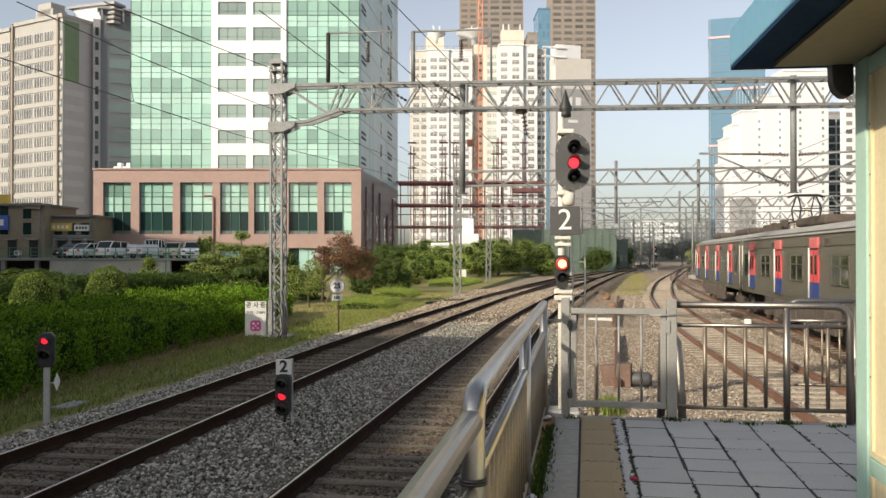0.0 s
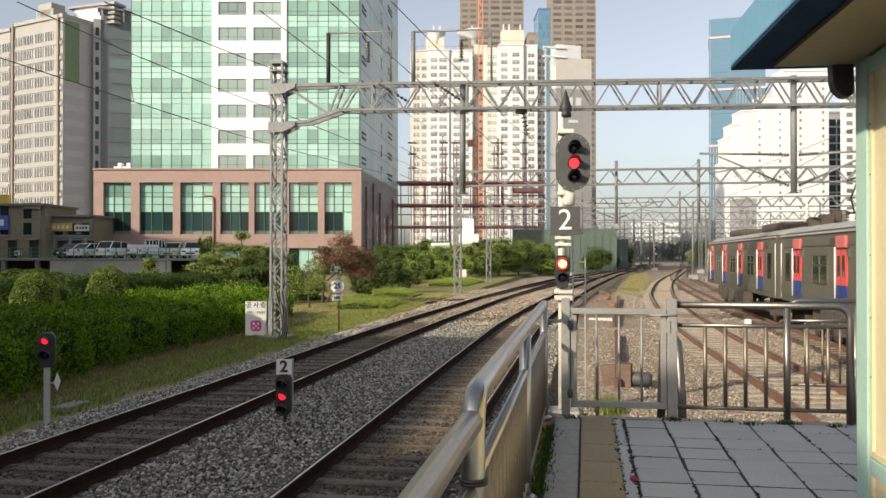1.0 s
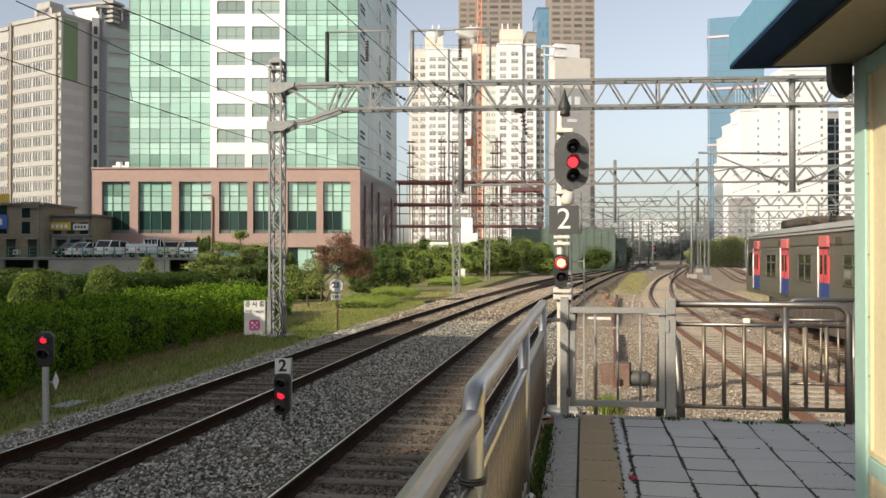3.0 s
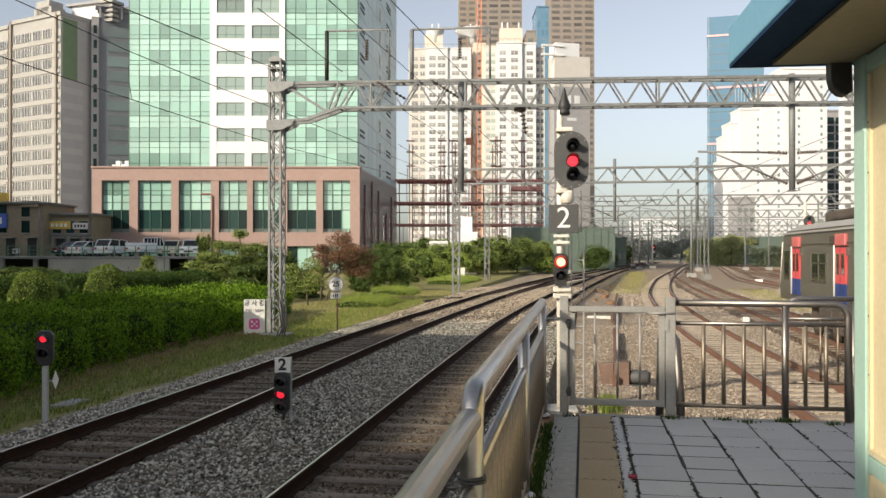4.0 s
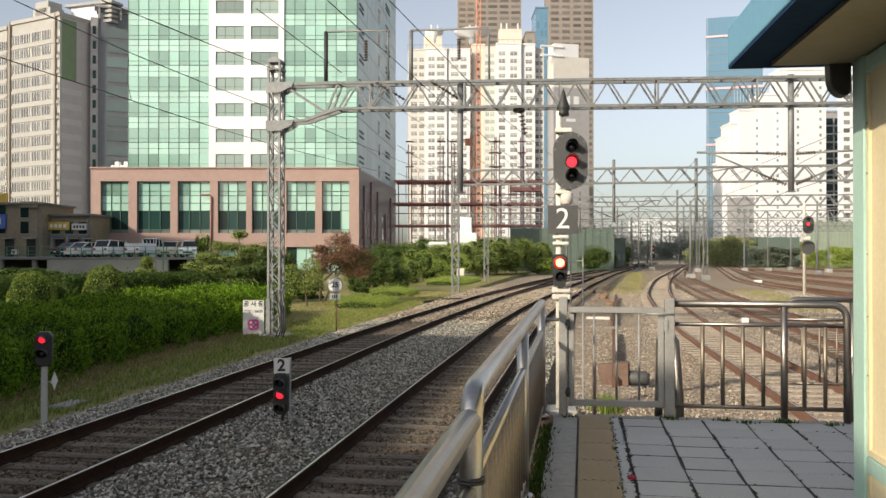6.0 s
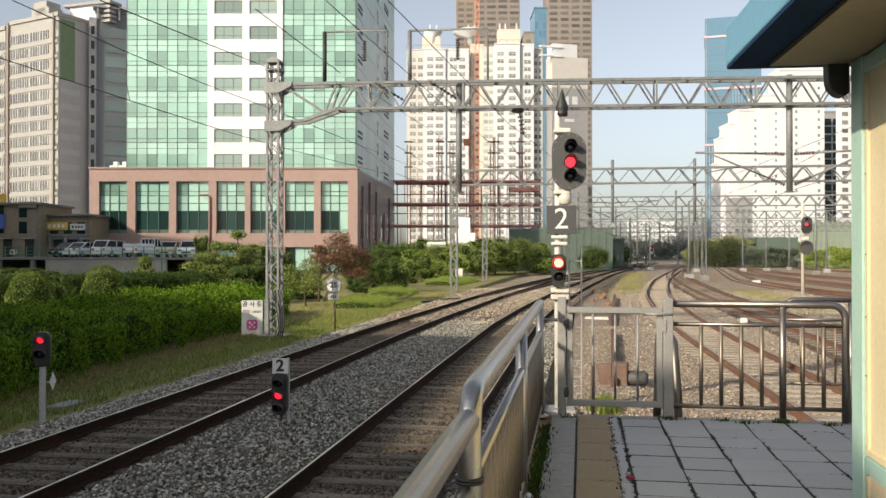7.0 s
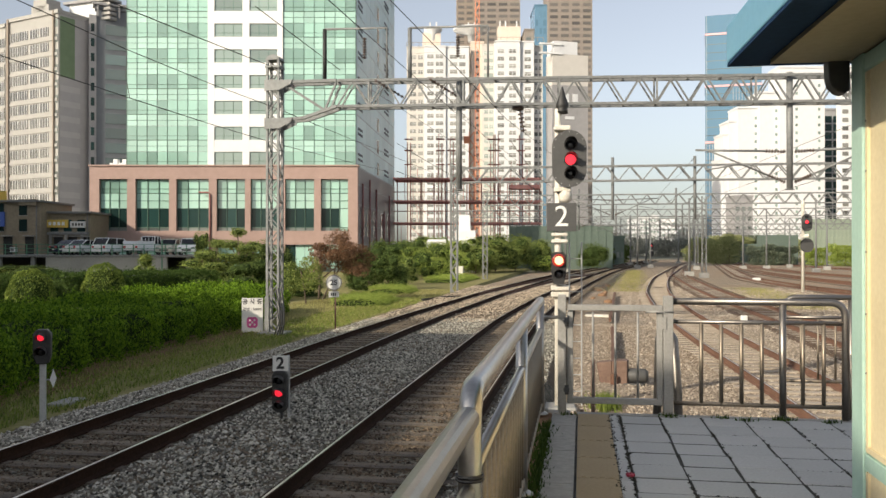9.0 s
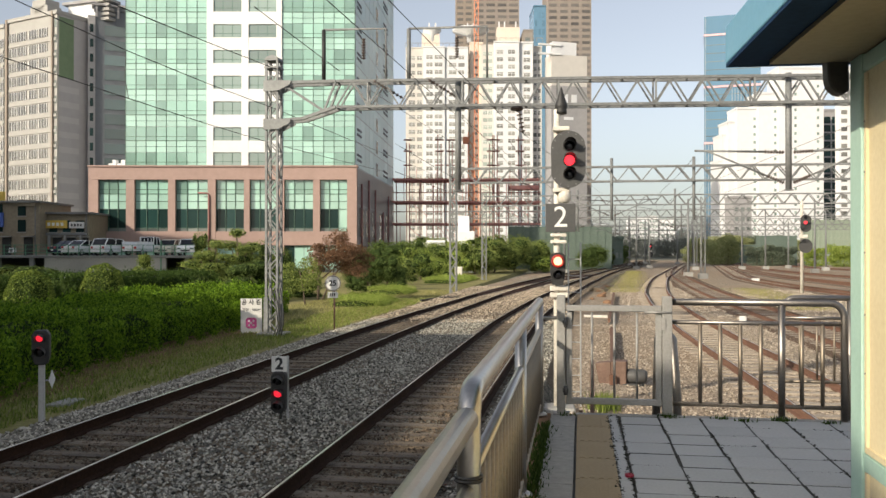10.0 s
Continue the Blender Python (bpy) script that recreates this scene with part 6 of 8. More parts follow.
M["pebble_grey"] = pebble("grey_ballast_stone", (0.032, 0.031, 0.027), (0.53, 0.505, 0.43))
M["pebble_brown"] = pebble("rusty_ballast_stone", (0.03, 0.022, 0.016), (0.18, 0.135, 0.095))
# ballast for the far stretch, sunlight put into a lighter, warmer colour
M["pebble_sunlit"] = pebble("sunburnt_ballast_stone", (0.07, 0.05, 0.036), (0.6, 0.5, 0.38))
M["pebble_pale"] = pebble("pale_ballast_stone", (0.12, 0.11, 0.09), (0.6, 0.56, 0.47))
M["pebble_tan"] = pebble("tan_gravel_stone", (0.2, 0.16, 0.12), (0.5, 0.43, 0.345))


def keep_off(x, y, path, half):
    """True where a point is clear of a rail of that track."""
    p = np.array([(q.x, q.y) for q in spline(PATHS[path], 1.0)])
    cx = np.interp(y, p[:, 1], p[:, 0])
    return np.abs(np.abs(x - cx) - 0.755) > half, np.abs(x - cx)


n = 76000
y = 6.5 + 26 * RNG.random(n) ** 1.6
x = -8.5 + 7.8 * RNG.random(n)
ok1, d1 = keep_off(x, y, "left", 0.09)
ok2, d2 = keep_off(x, y, "near", 0.09)
inside = (d1 < 0.9) | (d2 < 0.9)
ok = ok1 & ok2
crib = ok & inside
open_ = ok & ~inside
shoulder = open_ & (x < -7.5)
open_ = open_ & ~shoulder
stones("shoulder_stones", x[shoulder], y[shoulder], -0.17 + RNG.uniform(0, 0.025, shoulder.sum()) - 0.7 * np.clip(-8.1 - x[shoulder], 0, 1), RNG.uniform(0.014, 0.04, shoulder.sum()), "pebble_pale", "pale loose stones along the ballast shoulder")
stones("ballast_stones", x[open_], y[open_], -0.175 + RNG.uniform(0, 0.025, open_.sum()) - 0.7 * np.clip(-8.1 - x[open_], 0, 1), RNG.uniform(0.013, 0.036, open_.sum()), "pebble_grey", "loose grey ballast stones between two tracks")
stones("crib_stones", x[crib], y[crib], -0.172 + RNG.uniform(-0.02, 0.012, crib.sum()), RNG.uniform(0.012, 0.032, crib.sum()), "pebble_brown", "rust stained ballast between sleepers")
n = 26000
y = 31 + 34 * RNG.random(n)
x = -8.5 + 9.0 * RNG.random(n)
ok1, d1 = keep_off(x, y, "left", 0.1)
ok2, d2 = keep_off(x, y, "near", 0.1)
ok = ok1 & ok2 & (x < -0.6 + 0.06 * np.clip(y - 45, 0, 30))
stones("far_ballast_stones", x[ok], y[ok], -0.17 + RNG.uniform(-0.01, 0.02, ok.sum()) - 0.7 * np.clip(-8.1 - x[ok], 0, 1), RNG.uniform(0.022, 0.05, ok.sum()), "pebble_sunlit", "loose ballast further along the line")
n = 22000
y = 32 + 40 * RNG.random(n)
x = 0.6 + 14 * RNG.random(n) + 0.05 * (y - 32)
ok1, d1 = keep_off(x, y, "bay", 0.1)
ok2, d2 = keep_off(x, y, "train", 0.1)
ok = ok1 & ok2 & (d1 > 0.95) & (d2 > 0.95)
stones("far_gravel_stones", x[ok], y[ok], -0.45 + RNG.uniform(-0.01, 0.02, ok.sum()), RNG.uniform(0.025, 0.06, ok.sum()), "pebble_tan", "loose tan gravel further out in the yard")
n = 34000
y = 9.6 + 24 * RNG.random(n) ** 1.5
x = -0.2 + 10.5 * RNG.random(n)
ok, d = keep_off(x, y, "bay", 0.1)
ok = ok & ~((d < 1.25) & (np.mod(y, 0.62) < 0.25))
stones("gravel_stones", x[ok], y[ok], np.interp(x[ok], [-0.3, 2.4, 26], [-0.36, -0.44, -0.46]) + RNG.uniform(-0.01, 0.02, ok.sum()), RNG.uniform(0.016, 0.036, ok.sum()), "pebble_tan", "loose tan gravel stones beyond the platform end")


# ---------------- signals and signs ----------------
M["text_white"] = mat("white_lettering", (0.7, 0.7, 0.66), (0.8, 0.8, 0.77), 0.5, 0, 3, 30, 0)
M["text_black"] = mat("black_lettering", (0.015, 0.015, 0.015), (0.03, 0.03, 0.03), 0.5, 0, 3, 30, 0)
M["magenta"] = mat("magenta_sign_paint", (0.5, 0.06, 0.22), (0.62, 0.1, 0.3), 0.5, 0, 3, 30, 0)


def lettering(name, text, size, matl, parent, m, extrude=0.003, squeeze=1.0, bold=0.0):
    cu = bpy.data.curves.new(name, 'FONT')
    cu.body, cu.size, cu.extrude, cu.offset = text, size, extrude, bold
    cu.align_x, cu.align_y = 'CENTER', 'CENTER'
    ob = bpy.data.objects.new(name, cu)
    scene.collection.objects.link(ob)
    me = bpy.data.meshes.new_from_object(ob.evaluated_get(bpy.context.evaluated_depsgraph_get()))
    bpy.data.objects.remove(ob)
    me.materials.clear()
    me.materials.append(M[matl])
    for p in me.polygons:
        p.material_index = 0
    o = new(name, me)
    o.parent = parent
    o.matrix_basis = m @ pose(0, 0, 0, 90, 0, 0) @ Matrix.Diagonal((squeeze, 1, 1, 1))
    return o


def hoop(bm, m, r, thick):
    """A round ring about the local z axis."""
    tube(bm, [m @ Vector((r * math.cos(a), r * math.sin(a), 0)) for a in [2 * math.pi * k / 28 for k in range(29)]], thick, 8)


def lens(t, x, y, z, r, glow, hood=0.2, tilt=8, name="lamp"):
    """A round lens facing -y with a hood above it."""
    face = pose(x, y, z, 90, 0, 0)
    bm = bmesh.new()
    lathe(bm, [(r * 0.2, 0.03), (r * 0.7, 0.022), (r, 0.0), (r, -0.03)], 20, (0, 0, 0), face)
    ob = part(name, bm, glow or "dark_lens", t)
    bm = bmesh.new()
    n = 14
    rings = []
    for d, dz in ((0.0, 0.0), (hood, -0.0)):
        rings.append([[face @ Vector((rr_ * math.cos(a), rr_ * math.sin(a), d * (0.45 + 0.55 * math.sin(a) if math.sin(a) > 0 else 0.45 + 0.25 * math.sin(a)))) for a in [radians(-40 + 260 * k / n) for k in range(n + 1)]] for rr_ in (r * 1.25, r * 1.16)])
    outer0, inner0 = rings[0]
    outer1, inner1 = rings[1]
    vs = [[bm.verts.new(q) for q in row] for row in (outer0, outer1, inner1, inner0)]
    for a, b in zip(vs, vs[1:]):
        for k in range(n):
            bm.faces.new((a[k], a[k + 1], b[k + 1], b[k]))
    for k in (0, n):
        bm.faces.new([row[k] for row in vs])
    part("hood", bm, "black", ob)
    return ob


def main_signal():
    t = thing("railway_signal", "three lamp railway signal showing red on a white pole", "signal", pose(-0.40, 15.2, -0.4, 0, 0, 4))
    G = 0.4
    bm = bmesh.new()
    lathe(bm, [(0.056, 0), (0.056, 3.0), (0.052, 3.05), (0.052, 5.36)], 16, (-0.02, 0, 0))
    part("pole", bm, "white_old", t, "weathered white painted pole")
    bm = bmesh.new()
    lathe(bm, [(0.1, 5.28), (0.1, 5.34), (0.09, 5.36), (0.115, 5.4), (0.11, 5.45), (0.065, 5.57), (0.03, 5.7), (0.008, 5.76)], 16, (0.06, 0, 0))
    part("finial", bm, "black", t)
    # oval backboard
    zc, hw, hh = 4.05 + G, 0.30, 0.5
    out = [(0.17 + hw * math.cos(a), zc + (hh - hw) * (1 if math.sin(a) >= 0 else -1) + hw * math.sin(a)) for a in [2 * math.pi * k / 40 for k in range(40)]]
    bm = bmesh.new()
    prism(bm, out, -0.26, -0.235)
    board = part("backboard", bm, "charcoal", t, "dark grey oval backboard")
    bm = bmesh.new()
    prism(bm, [(0.17 + (x - 0.17) * 0.55, zc + (z - zc) * 0.8) for x, z in out], -0.235, -0.06)
    part("lamp_case", bm, "black", t)
    for k, z in enumerate((zc + 0.24, zc - 0.02, zc - 0.26)):
        lens(t, 0.19, -0.27, z, 0.09, "red_glow" if k == 1 else None, 0.34)
    for a in range(12):
        bm = bmesh.new()
        th = 2 * math.pi * a / 12
        lathe(bm, [(0.008, 0), (0.008, 0.008)], 8, (0, 0, 0), pose(0.17 + (hw - 0.03) * math.cos(th), -0.262, zc + (hh - hw) * (1 if math.sin(th) >= 0 else -1) + (hw - 0.03) * math.sin(th), 90, 0, 0))
        part("bolt", bm, "galv", board)
    for z in (zc + 0.55, zc - 0.53):
        bm = bmesh.new()
        box(bm, -0.09, 0.2, -0.2, 0.09, z - 0.04, z + 0.04)
        bevel(bm, 0.015, 2)
        part("clamp", bm, "white_old", t)
    bm = bmesh.new()
    lathe(bm, [(0.05, -0.12), (0.1, -0.09), (0.115, 0.0), (0.11, 0.09), (0.08, 0.1)], 14, (0.11, -0.1, zc - 0.64))
    part("cable_head", bm, "white_old", t)
    # number board
    zb = 3.03 + G
    bm = bmesh.new()
    box(bm, -0.22, 0.30, -0.16, -0.13, zb - 0.25, zb + 0.25)
    bevel(bm, 0.008, 2)
    ob = part("number_board", bm, "charcoal", t, "dark square board with a white figure two")
    lettering("figure", "2", 0.52, "text_white", ob, pose(0.04, -0.165, zb))
    for z in (zb - 0.3, zb - 0.42):
        bm = bmesh.new()
        box(bm, -0.13, 0.15, -0.12, 0.1, z - 0.03, z + 0.03)
        bevel(bm, 0.012, 1)
        part("clamp", bm, "white_old", t)
    # lower lamp pair
    zl = 2.27 + G
    bm = bmesh.new()
    prism(bm, [(-0.1, zl - 0.42), (0.08, zl - 0.42), (0.12, zl - 0.2), (0.12, zl + 0.1), (0.06, zl + 0.15), (-0.08, zl + 0.15), (-0.14, zl + 0.1), (-0.14, zl - 0.2)], -0.2, -0.09)
    part("lamp_case", bm, "black", t)
    lens(t, -0.01, -0.21, zl, 0.075, "orange_glow", 0.14)
    lens(t, -0.01, -0.21, zl - 0.24, 0.075, None, 0.14)
    bm = bmesh.new()
    hoop(bm, pose(-0.01, -0.235, zl, 90, 0, 0), 0.095, 0.02)
    part("lamp_ring", bm, mat("red_ring", (0.4, 0.02, 0.01), (0.55, 0.04, 0.02), 0.3, bump=0), t, "red glass ring round the lamp")
    for z in (zl - 0.48, zl - 0.6):
        bm = bmesh.new()
        box(bm, -0.14, 0.18, -0.13, 0.12, z - 0.05, z + 0.04)
        bevel(bm, 0.015, 1)
        part("clamp", bm, "white_old", t)
    # ladder behind
    lad = bmesh.new()
    for x in (0.2, 0.42):
        tube(lad, [(x, 0.3, 0), (x, 0.3, 3.0)], 0.015, 6)
    for k in range(9):
        tube(lad, [(0.2, 0.3, 0.3 + k * 0.3), (0.42, 0.3, 0.3 + k * 0.3)], 0.01, 6)
    part("ladder", lad, "galv", t)
    bm = bmesh.new()
    box(bm, -0.3, 0.3, -0.3, 0.3, -0.2, 0.1)
    bevel(bm, 0.03, 1)
    part("footing", bm, "concrete", t)


main_signal()


def dwarf_signal():
    t = thing("dwarf_signal", "short black trackside signal showing red under a number plate", "signal", pose(-4.61, 12.62, -0.22, 0, 0, 9))
    bm = bmesh.new()
    box(bm, 0.09, 0.125, 0.0, 0.03, 0.0, 1.03)
    part("post", bm, "galv", t)
    bm = bmesh.new()
    tube(bm, [(0.0, 0, -0.05), (0.0, 0, 0.22)], 0.022, 8)
    part("stem", bm, "black", t)
    bm = bmesh.new()
    prism(bm, [(-0.13, 0.22), (-0.06, 0.16), (0.05, 0.16), (0.1, 0.22), (0.105, 0.74), (0.06, 0.8), (-0.08, 0.8), (-0.13, 0.74)], -0.12, 0.06)
    bevel(bm, 0.012, 1)
    part("case", bm, "black", t)
    for z, glow in ((0.66, None), (0.47, "red_dim"), (0.28, None)):
        lens(t, -0.02, -0.125, z, 0.064, glow, 0.22)
    bm = bmesh.new()
    box(bm, -0.13, 0.115, -0.06, -0.04, 0.79, 1.03)
    bevel(bm, 0.004, 1)
    ob = part("number_plate", bm, "white", t, "white plate with a black figure two")
    lettering("figure", "2", 0.25, "text_black", ob, pose(-0.01, -0.063, 0.91), bold=0.008)


dwarf_signal()


def post_signal():
    t = thing("post_signal", "black two lamp signal showing red on a grey post", "signal", pose(-8.4, 12.2, -0.32, 0, 0, 25))
    bm = bmesh.new()
    box(bm, -0.045, 0.045, -0.045, 0.045, 0, 1.0)
    bevel(bm, 0.008, 1)
    part("post", bm, "galv", t)
    bm = bmesh.new()
    prism(bm, [(-0.08, 0.98), (0.09, 0.98), (0.13, 1.1), (0.13, 1.45), (0.08, 1.52), (-0.08, 1.52), (-0.13, 1.45), (-0.13, 1.12)], -0.13, 0.05)
    bevel(bm, 0.015, 1)
    part("case", bm, "black", t)
    lens(t, -0.01, -0.135, 1.4, 0.055, "red_dim", 0.24)
    lens(t, -0.01, -0.135, 1.18, 0.07, None, 0.24)
    bm = bmesh.new()
    prism(bm, [(0.1, 0.72), (0.15, 0.59), (0.2, 0.74), (0.15, 0.89)], -0.01, 0.0)
    part("diamond_marker", bm, "white", t, "small white diamond plate")
    bm = bmesh.new()
    box(bm, 0.0, 0.14, 0.0, 0.02, 0.71, 0.73)
    part("marker_arm", bm, "galv", t)


post_signal()


def far_signal(px, Z, py_top, py_base, red=True):
    b = at_px(px, Z)
    t = thing("far_signal", "oval head yard signal showing red on a pale pole", "signal", pose(b.x, b.y, -0.44, 0, 0, -14), group="yard signals")
    h = up(py_top, Z) + 0.44
    bm = bmesh.new()
    lathe(bm, [(0.11, 0), (0.1, h - 0.5), (0.14, h - 0.4), (0.02, h)], 12)
    part("pole", bm, "white_old", t)
    for zc, hh, hw in ((h - 1.7, 0.62, 0.36), (h - 3.3, 0.5, 0.44)):
        out = [(0.26 + hw * math.cos(a), zc + (hh - hw) * (1 if math.sin(a) >= 0 else -1) + hw * math.sin(a)) for a in [2 * math.pi * k / 32 for k in range(32)]]
        bm = bmesh.new()
        prism(bm, out, -0.3, -0.2)
        part("backboard", bm, "black", t)
    lens(t, 0.26, -0.31, h - 1.65, 0.11, "red_glow", 0.2)
    lens(t, 0.26, -0.31, h - 1.3, 0.11, None, 0.2)
    bm = bmesh.new()
    box(bm, -0.2, 0.4, -0.2, 0.2, h - 2.75, h - 2.5)
    part("clamp", bm, "white_old", t)


far_signal(1425, 60, 356, 520)
far_signal(1155, 175, 425, 470)


def speed_sign():
    t = thing("speed_sign", "round silver speed sign on a thin pole", "sign", pose(-8.6, 28.8, -0.32, 0, 0, 9))
    bm = bmesh.new()
    tube(bm, [(0.05, 0, 0), (0.05, 0, 1.5)], 0.025, 8)
    part("pole", bm, "scaf_dark", t)
    bm = bmesh.new()
    lathe(bm, [(0.27, 0.0), (0.285, 0.01), (0.285, 0.03)], 28, (0, 0, 0), pose(0, -0.02, 1.66, 90, 0, 0))
    disc = part("disc", bm, "white", t, "white disc with a grey rim")
    bm = bmesh.new()
    hoop(bm, pose(0, -0.05, 1.66, 90, 0, 0), 0.262, 0.02)
    part("rim", bm, "stainless_dull", disc)
    lettering("figure", "25", 0.26, "text_black", disc, pose(0, -0.058, 1.66), bold=0.006)
    bm = bmesh.new()
    box(bm, -0.18, 0.18, -0.05, -0.03, 1.15, 1.36)
    pl = part("sub_plate", bm, "white", t)
    bm = bmesh.new()
    for k in range(3):
        box(bm, -0.1 + 0.07 * k, -0.06 + 0.07 * k, -0.056, -0.05, 1.2, 1.31)
    part("mark", bm, "text_black", pl)


speed_sign()


def works_sign():
    t = thing("works_sign", "white construction warning board beside the mast", "sign", pose(-10.93, 27.1, -0.55, 0, 0, 14))
    for x in (-0.33, 0.33):
        bm = bmesh.new()
        box(bm, x - 0.02, x + 0.02, 0, 0.04, -0.05, 1.4)
        part("leg", bm, "galv", t)
    bm = bmesh.new()
    box(bm, -0.35, 0.35, -0.02, 0.0, 0.25, 1.42)
    bevel(bm, 0.005, 1)
    ob = part("board", bm, "white", t)
    lettering("heading", "공 사 중", 0.2, "text_black", ob, pose(0, -0.024, 1.29), bold=0.004)
    lettering("distance", "전방 : 500M", 0.125, "text_black", ob, pose(0, -0.024, 1.04))
    bm = bmesh.new()
    out = [(0.18 * s * (1 if i else 0.66), 0.18 * u_ * (0.66 if i else 1)) for s, u_, i in ((-1, 1, 0), (1, 1, 0), (1, 1, 1), (1, -1, 1), (1, -1, 0), (-1, -1, 0), (-1, -1, 1), (-1, 1, 1))]
    prism(bm, out, -0.026, -0.02, pose(0, 0, 0.6))
    em = part("emblem", bm, "magenta", ob)
    for dx, dz in ((0, 0), (0.075, 0.075), (-0.075, 0.075), (0.075, -0.075), (-0.075, -0.075)):
        bm = bmesh.new()
        lathe(bm, [(0.035, 0), (0.035, 0.006)], 10, (0, 0, 0), pose(dx, -0.026, 0.6 + dz, 90, 0, 0))
        part("spot", bm, "white", em)


works_sign()


# ---------------- car park on a deck ----------------
def car_park():
    t = thing("car_park_deck", "raised concrete car park with dark openings below", "car park", kind="structure")
    R = pose(*at_px(0, 82)[:2], 0, 0, 0, 9.42)
    P = 82 / 1500

    def q(px):
        return px * P

    bm = bmesh.new()
    box(bm, q(-120), q(352), 0, 22, 1.9, 2.12, R)
    part("deck", bm, "concrete_dark", t)
    bm = bmesh.new()
    box(bm, q(84), q(298), 0.1, 0.5, -0.6, 1.89, R)
    part("front_wall", bm, "concrete", t, "pale grey concrete front wall")
    # black sheet under the deck, painted for the shade in the openings
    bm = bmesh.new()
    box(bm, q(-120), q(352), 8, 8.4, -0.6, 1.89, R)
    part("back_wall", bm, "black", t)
    for px in (-60, 0, 60, 335, 352):
        bm = bmesh.new()
        box(bm, q(px) - 0.2, q(px) + 0.2, 0.2, 0.6, -0.6, 1.89, R)
        part("column", bm, "concrete_dark", t)
    rail = thing("deck_railing", "green painted steel railing round the car park", "railing")
    for z in (2.4, 2.75, 3.15):
        bm = bmesh.new()
        bar(bm, R @ Vector((q(-120), 0.15, z)), R @ Vector((q(352), 0.15, z)), 0.05)
        part("rail", bm, "green_metal", rail)
    bm = bmesh.new()
    box(bm, -0.035, 0.035, -0.035, 0.035, 2.12, 3.17)
    me = mesh_of("post", bm, "green_metal")
    for k in range(26):
        v = R @ Vector((q(-120) + k * q(472) / 25, 0.15, 0))
        place("post", me, rail, v.x, v.y, 0)
    for px in (290, 352):
        bm = bmesh.new()
        bar(bm, R @ Vector((q(px), 0.1, 0.2)), R @ Vector((q(px), 0.1, 3.6)), 0.1)
        part("stay", bm, "green_metal", rail)
    return R


DECK = car_park()
M["car_white"] = mat("white_car_paint", (0.7, 0.7, 0.7), (0.78, 0.78, 0.77), 0.25, 0, 0.5, 5, 0)
M["car_navy"] = mat("dark_blue_car_paint", (0.015, 0.022, 0.045), (0.03, 0.04, 0.07), 0.25, 0, 0.5, 5, 0)
M["car_black"] = mat("black_car_paint", (0.01, 0.01, 0.01), (0.02, 0.02, 0.02), 0.25, 0, 0.5, 5, 0)
M["car_beige"] = mat("beige_car_paint", (0.45, 0.42, 0.34), (0.52, 0.5, 0.42), 0.3, 0, 0.5, 5, 0)
M["tyre"] = mat("tyre", (0.015, 0.015, 0.015), (0.03, 0.03, 0.03), 0.9, 0, 2, 20, 0)
M["tail_lamp"] = mat("red_tail_lamp", (0.3, 0.02, 0.02), (0.4, 0.03, 0.03), 0.3, 0, 2, 20, 0)


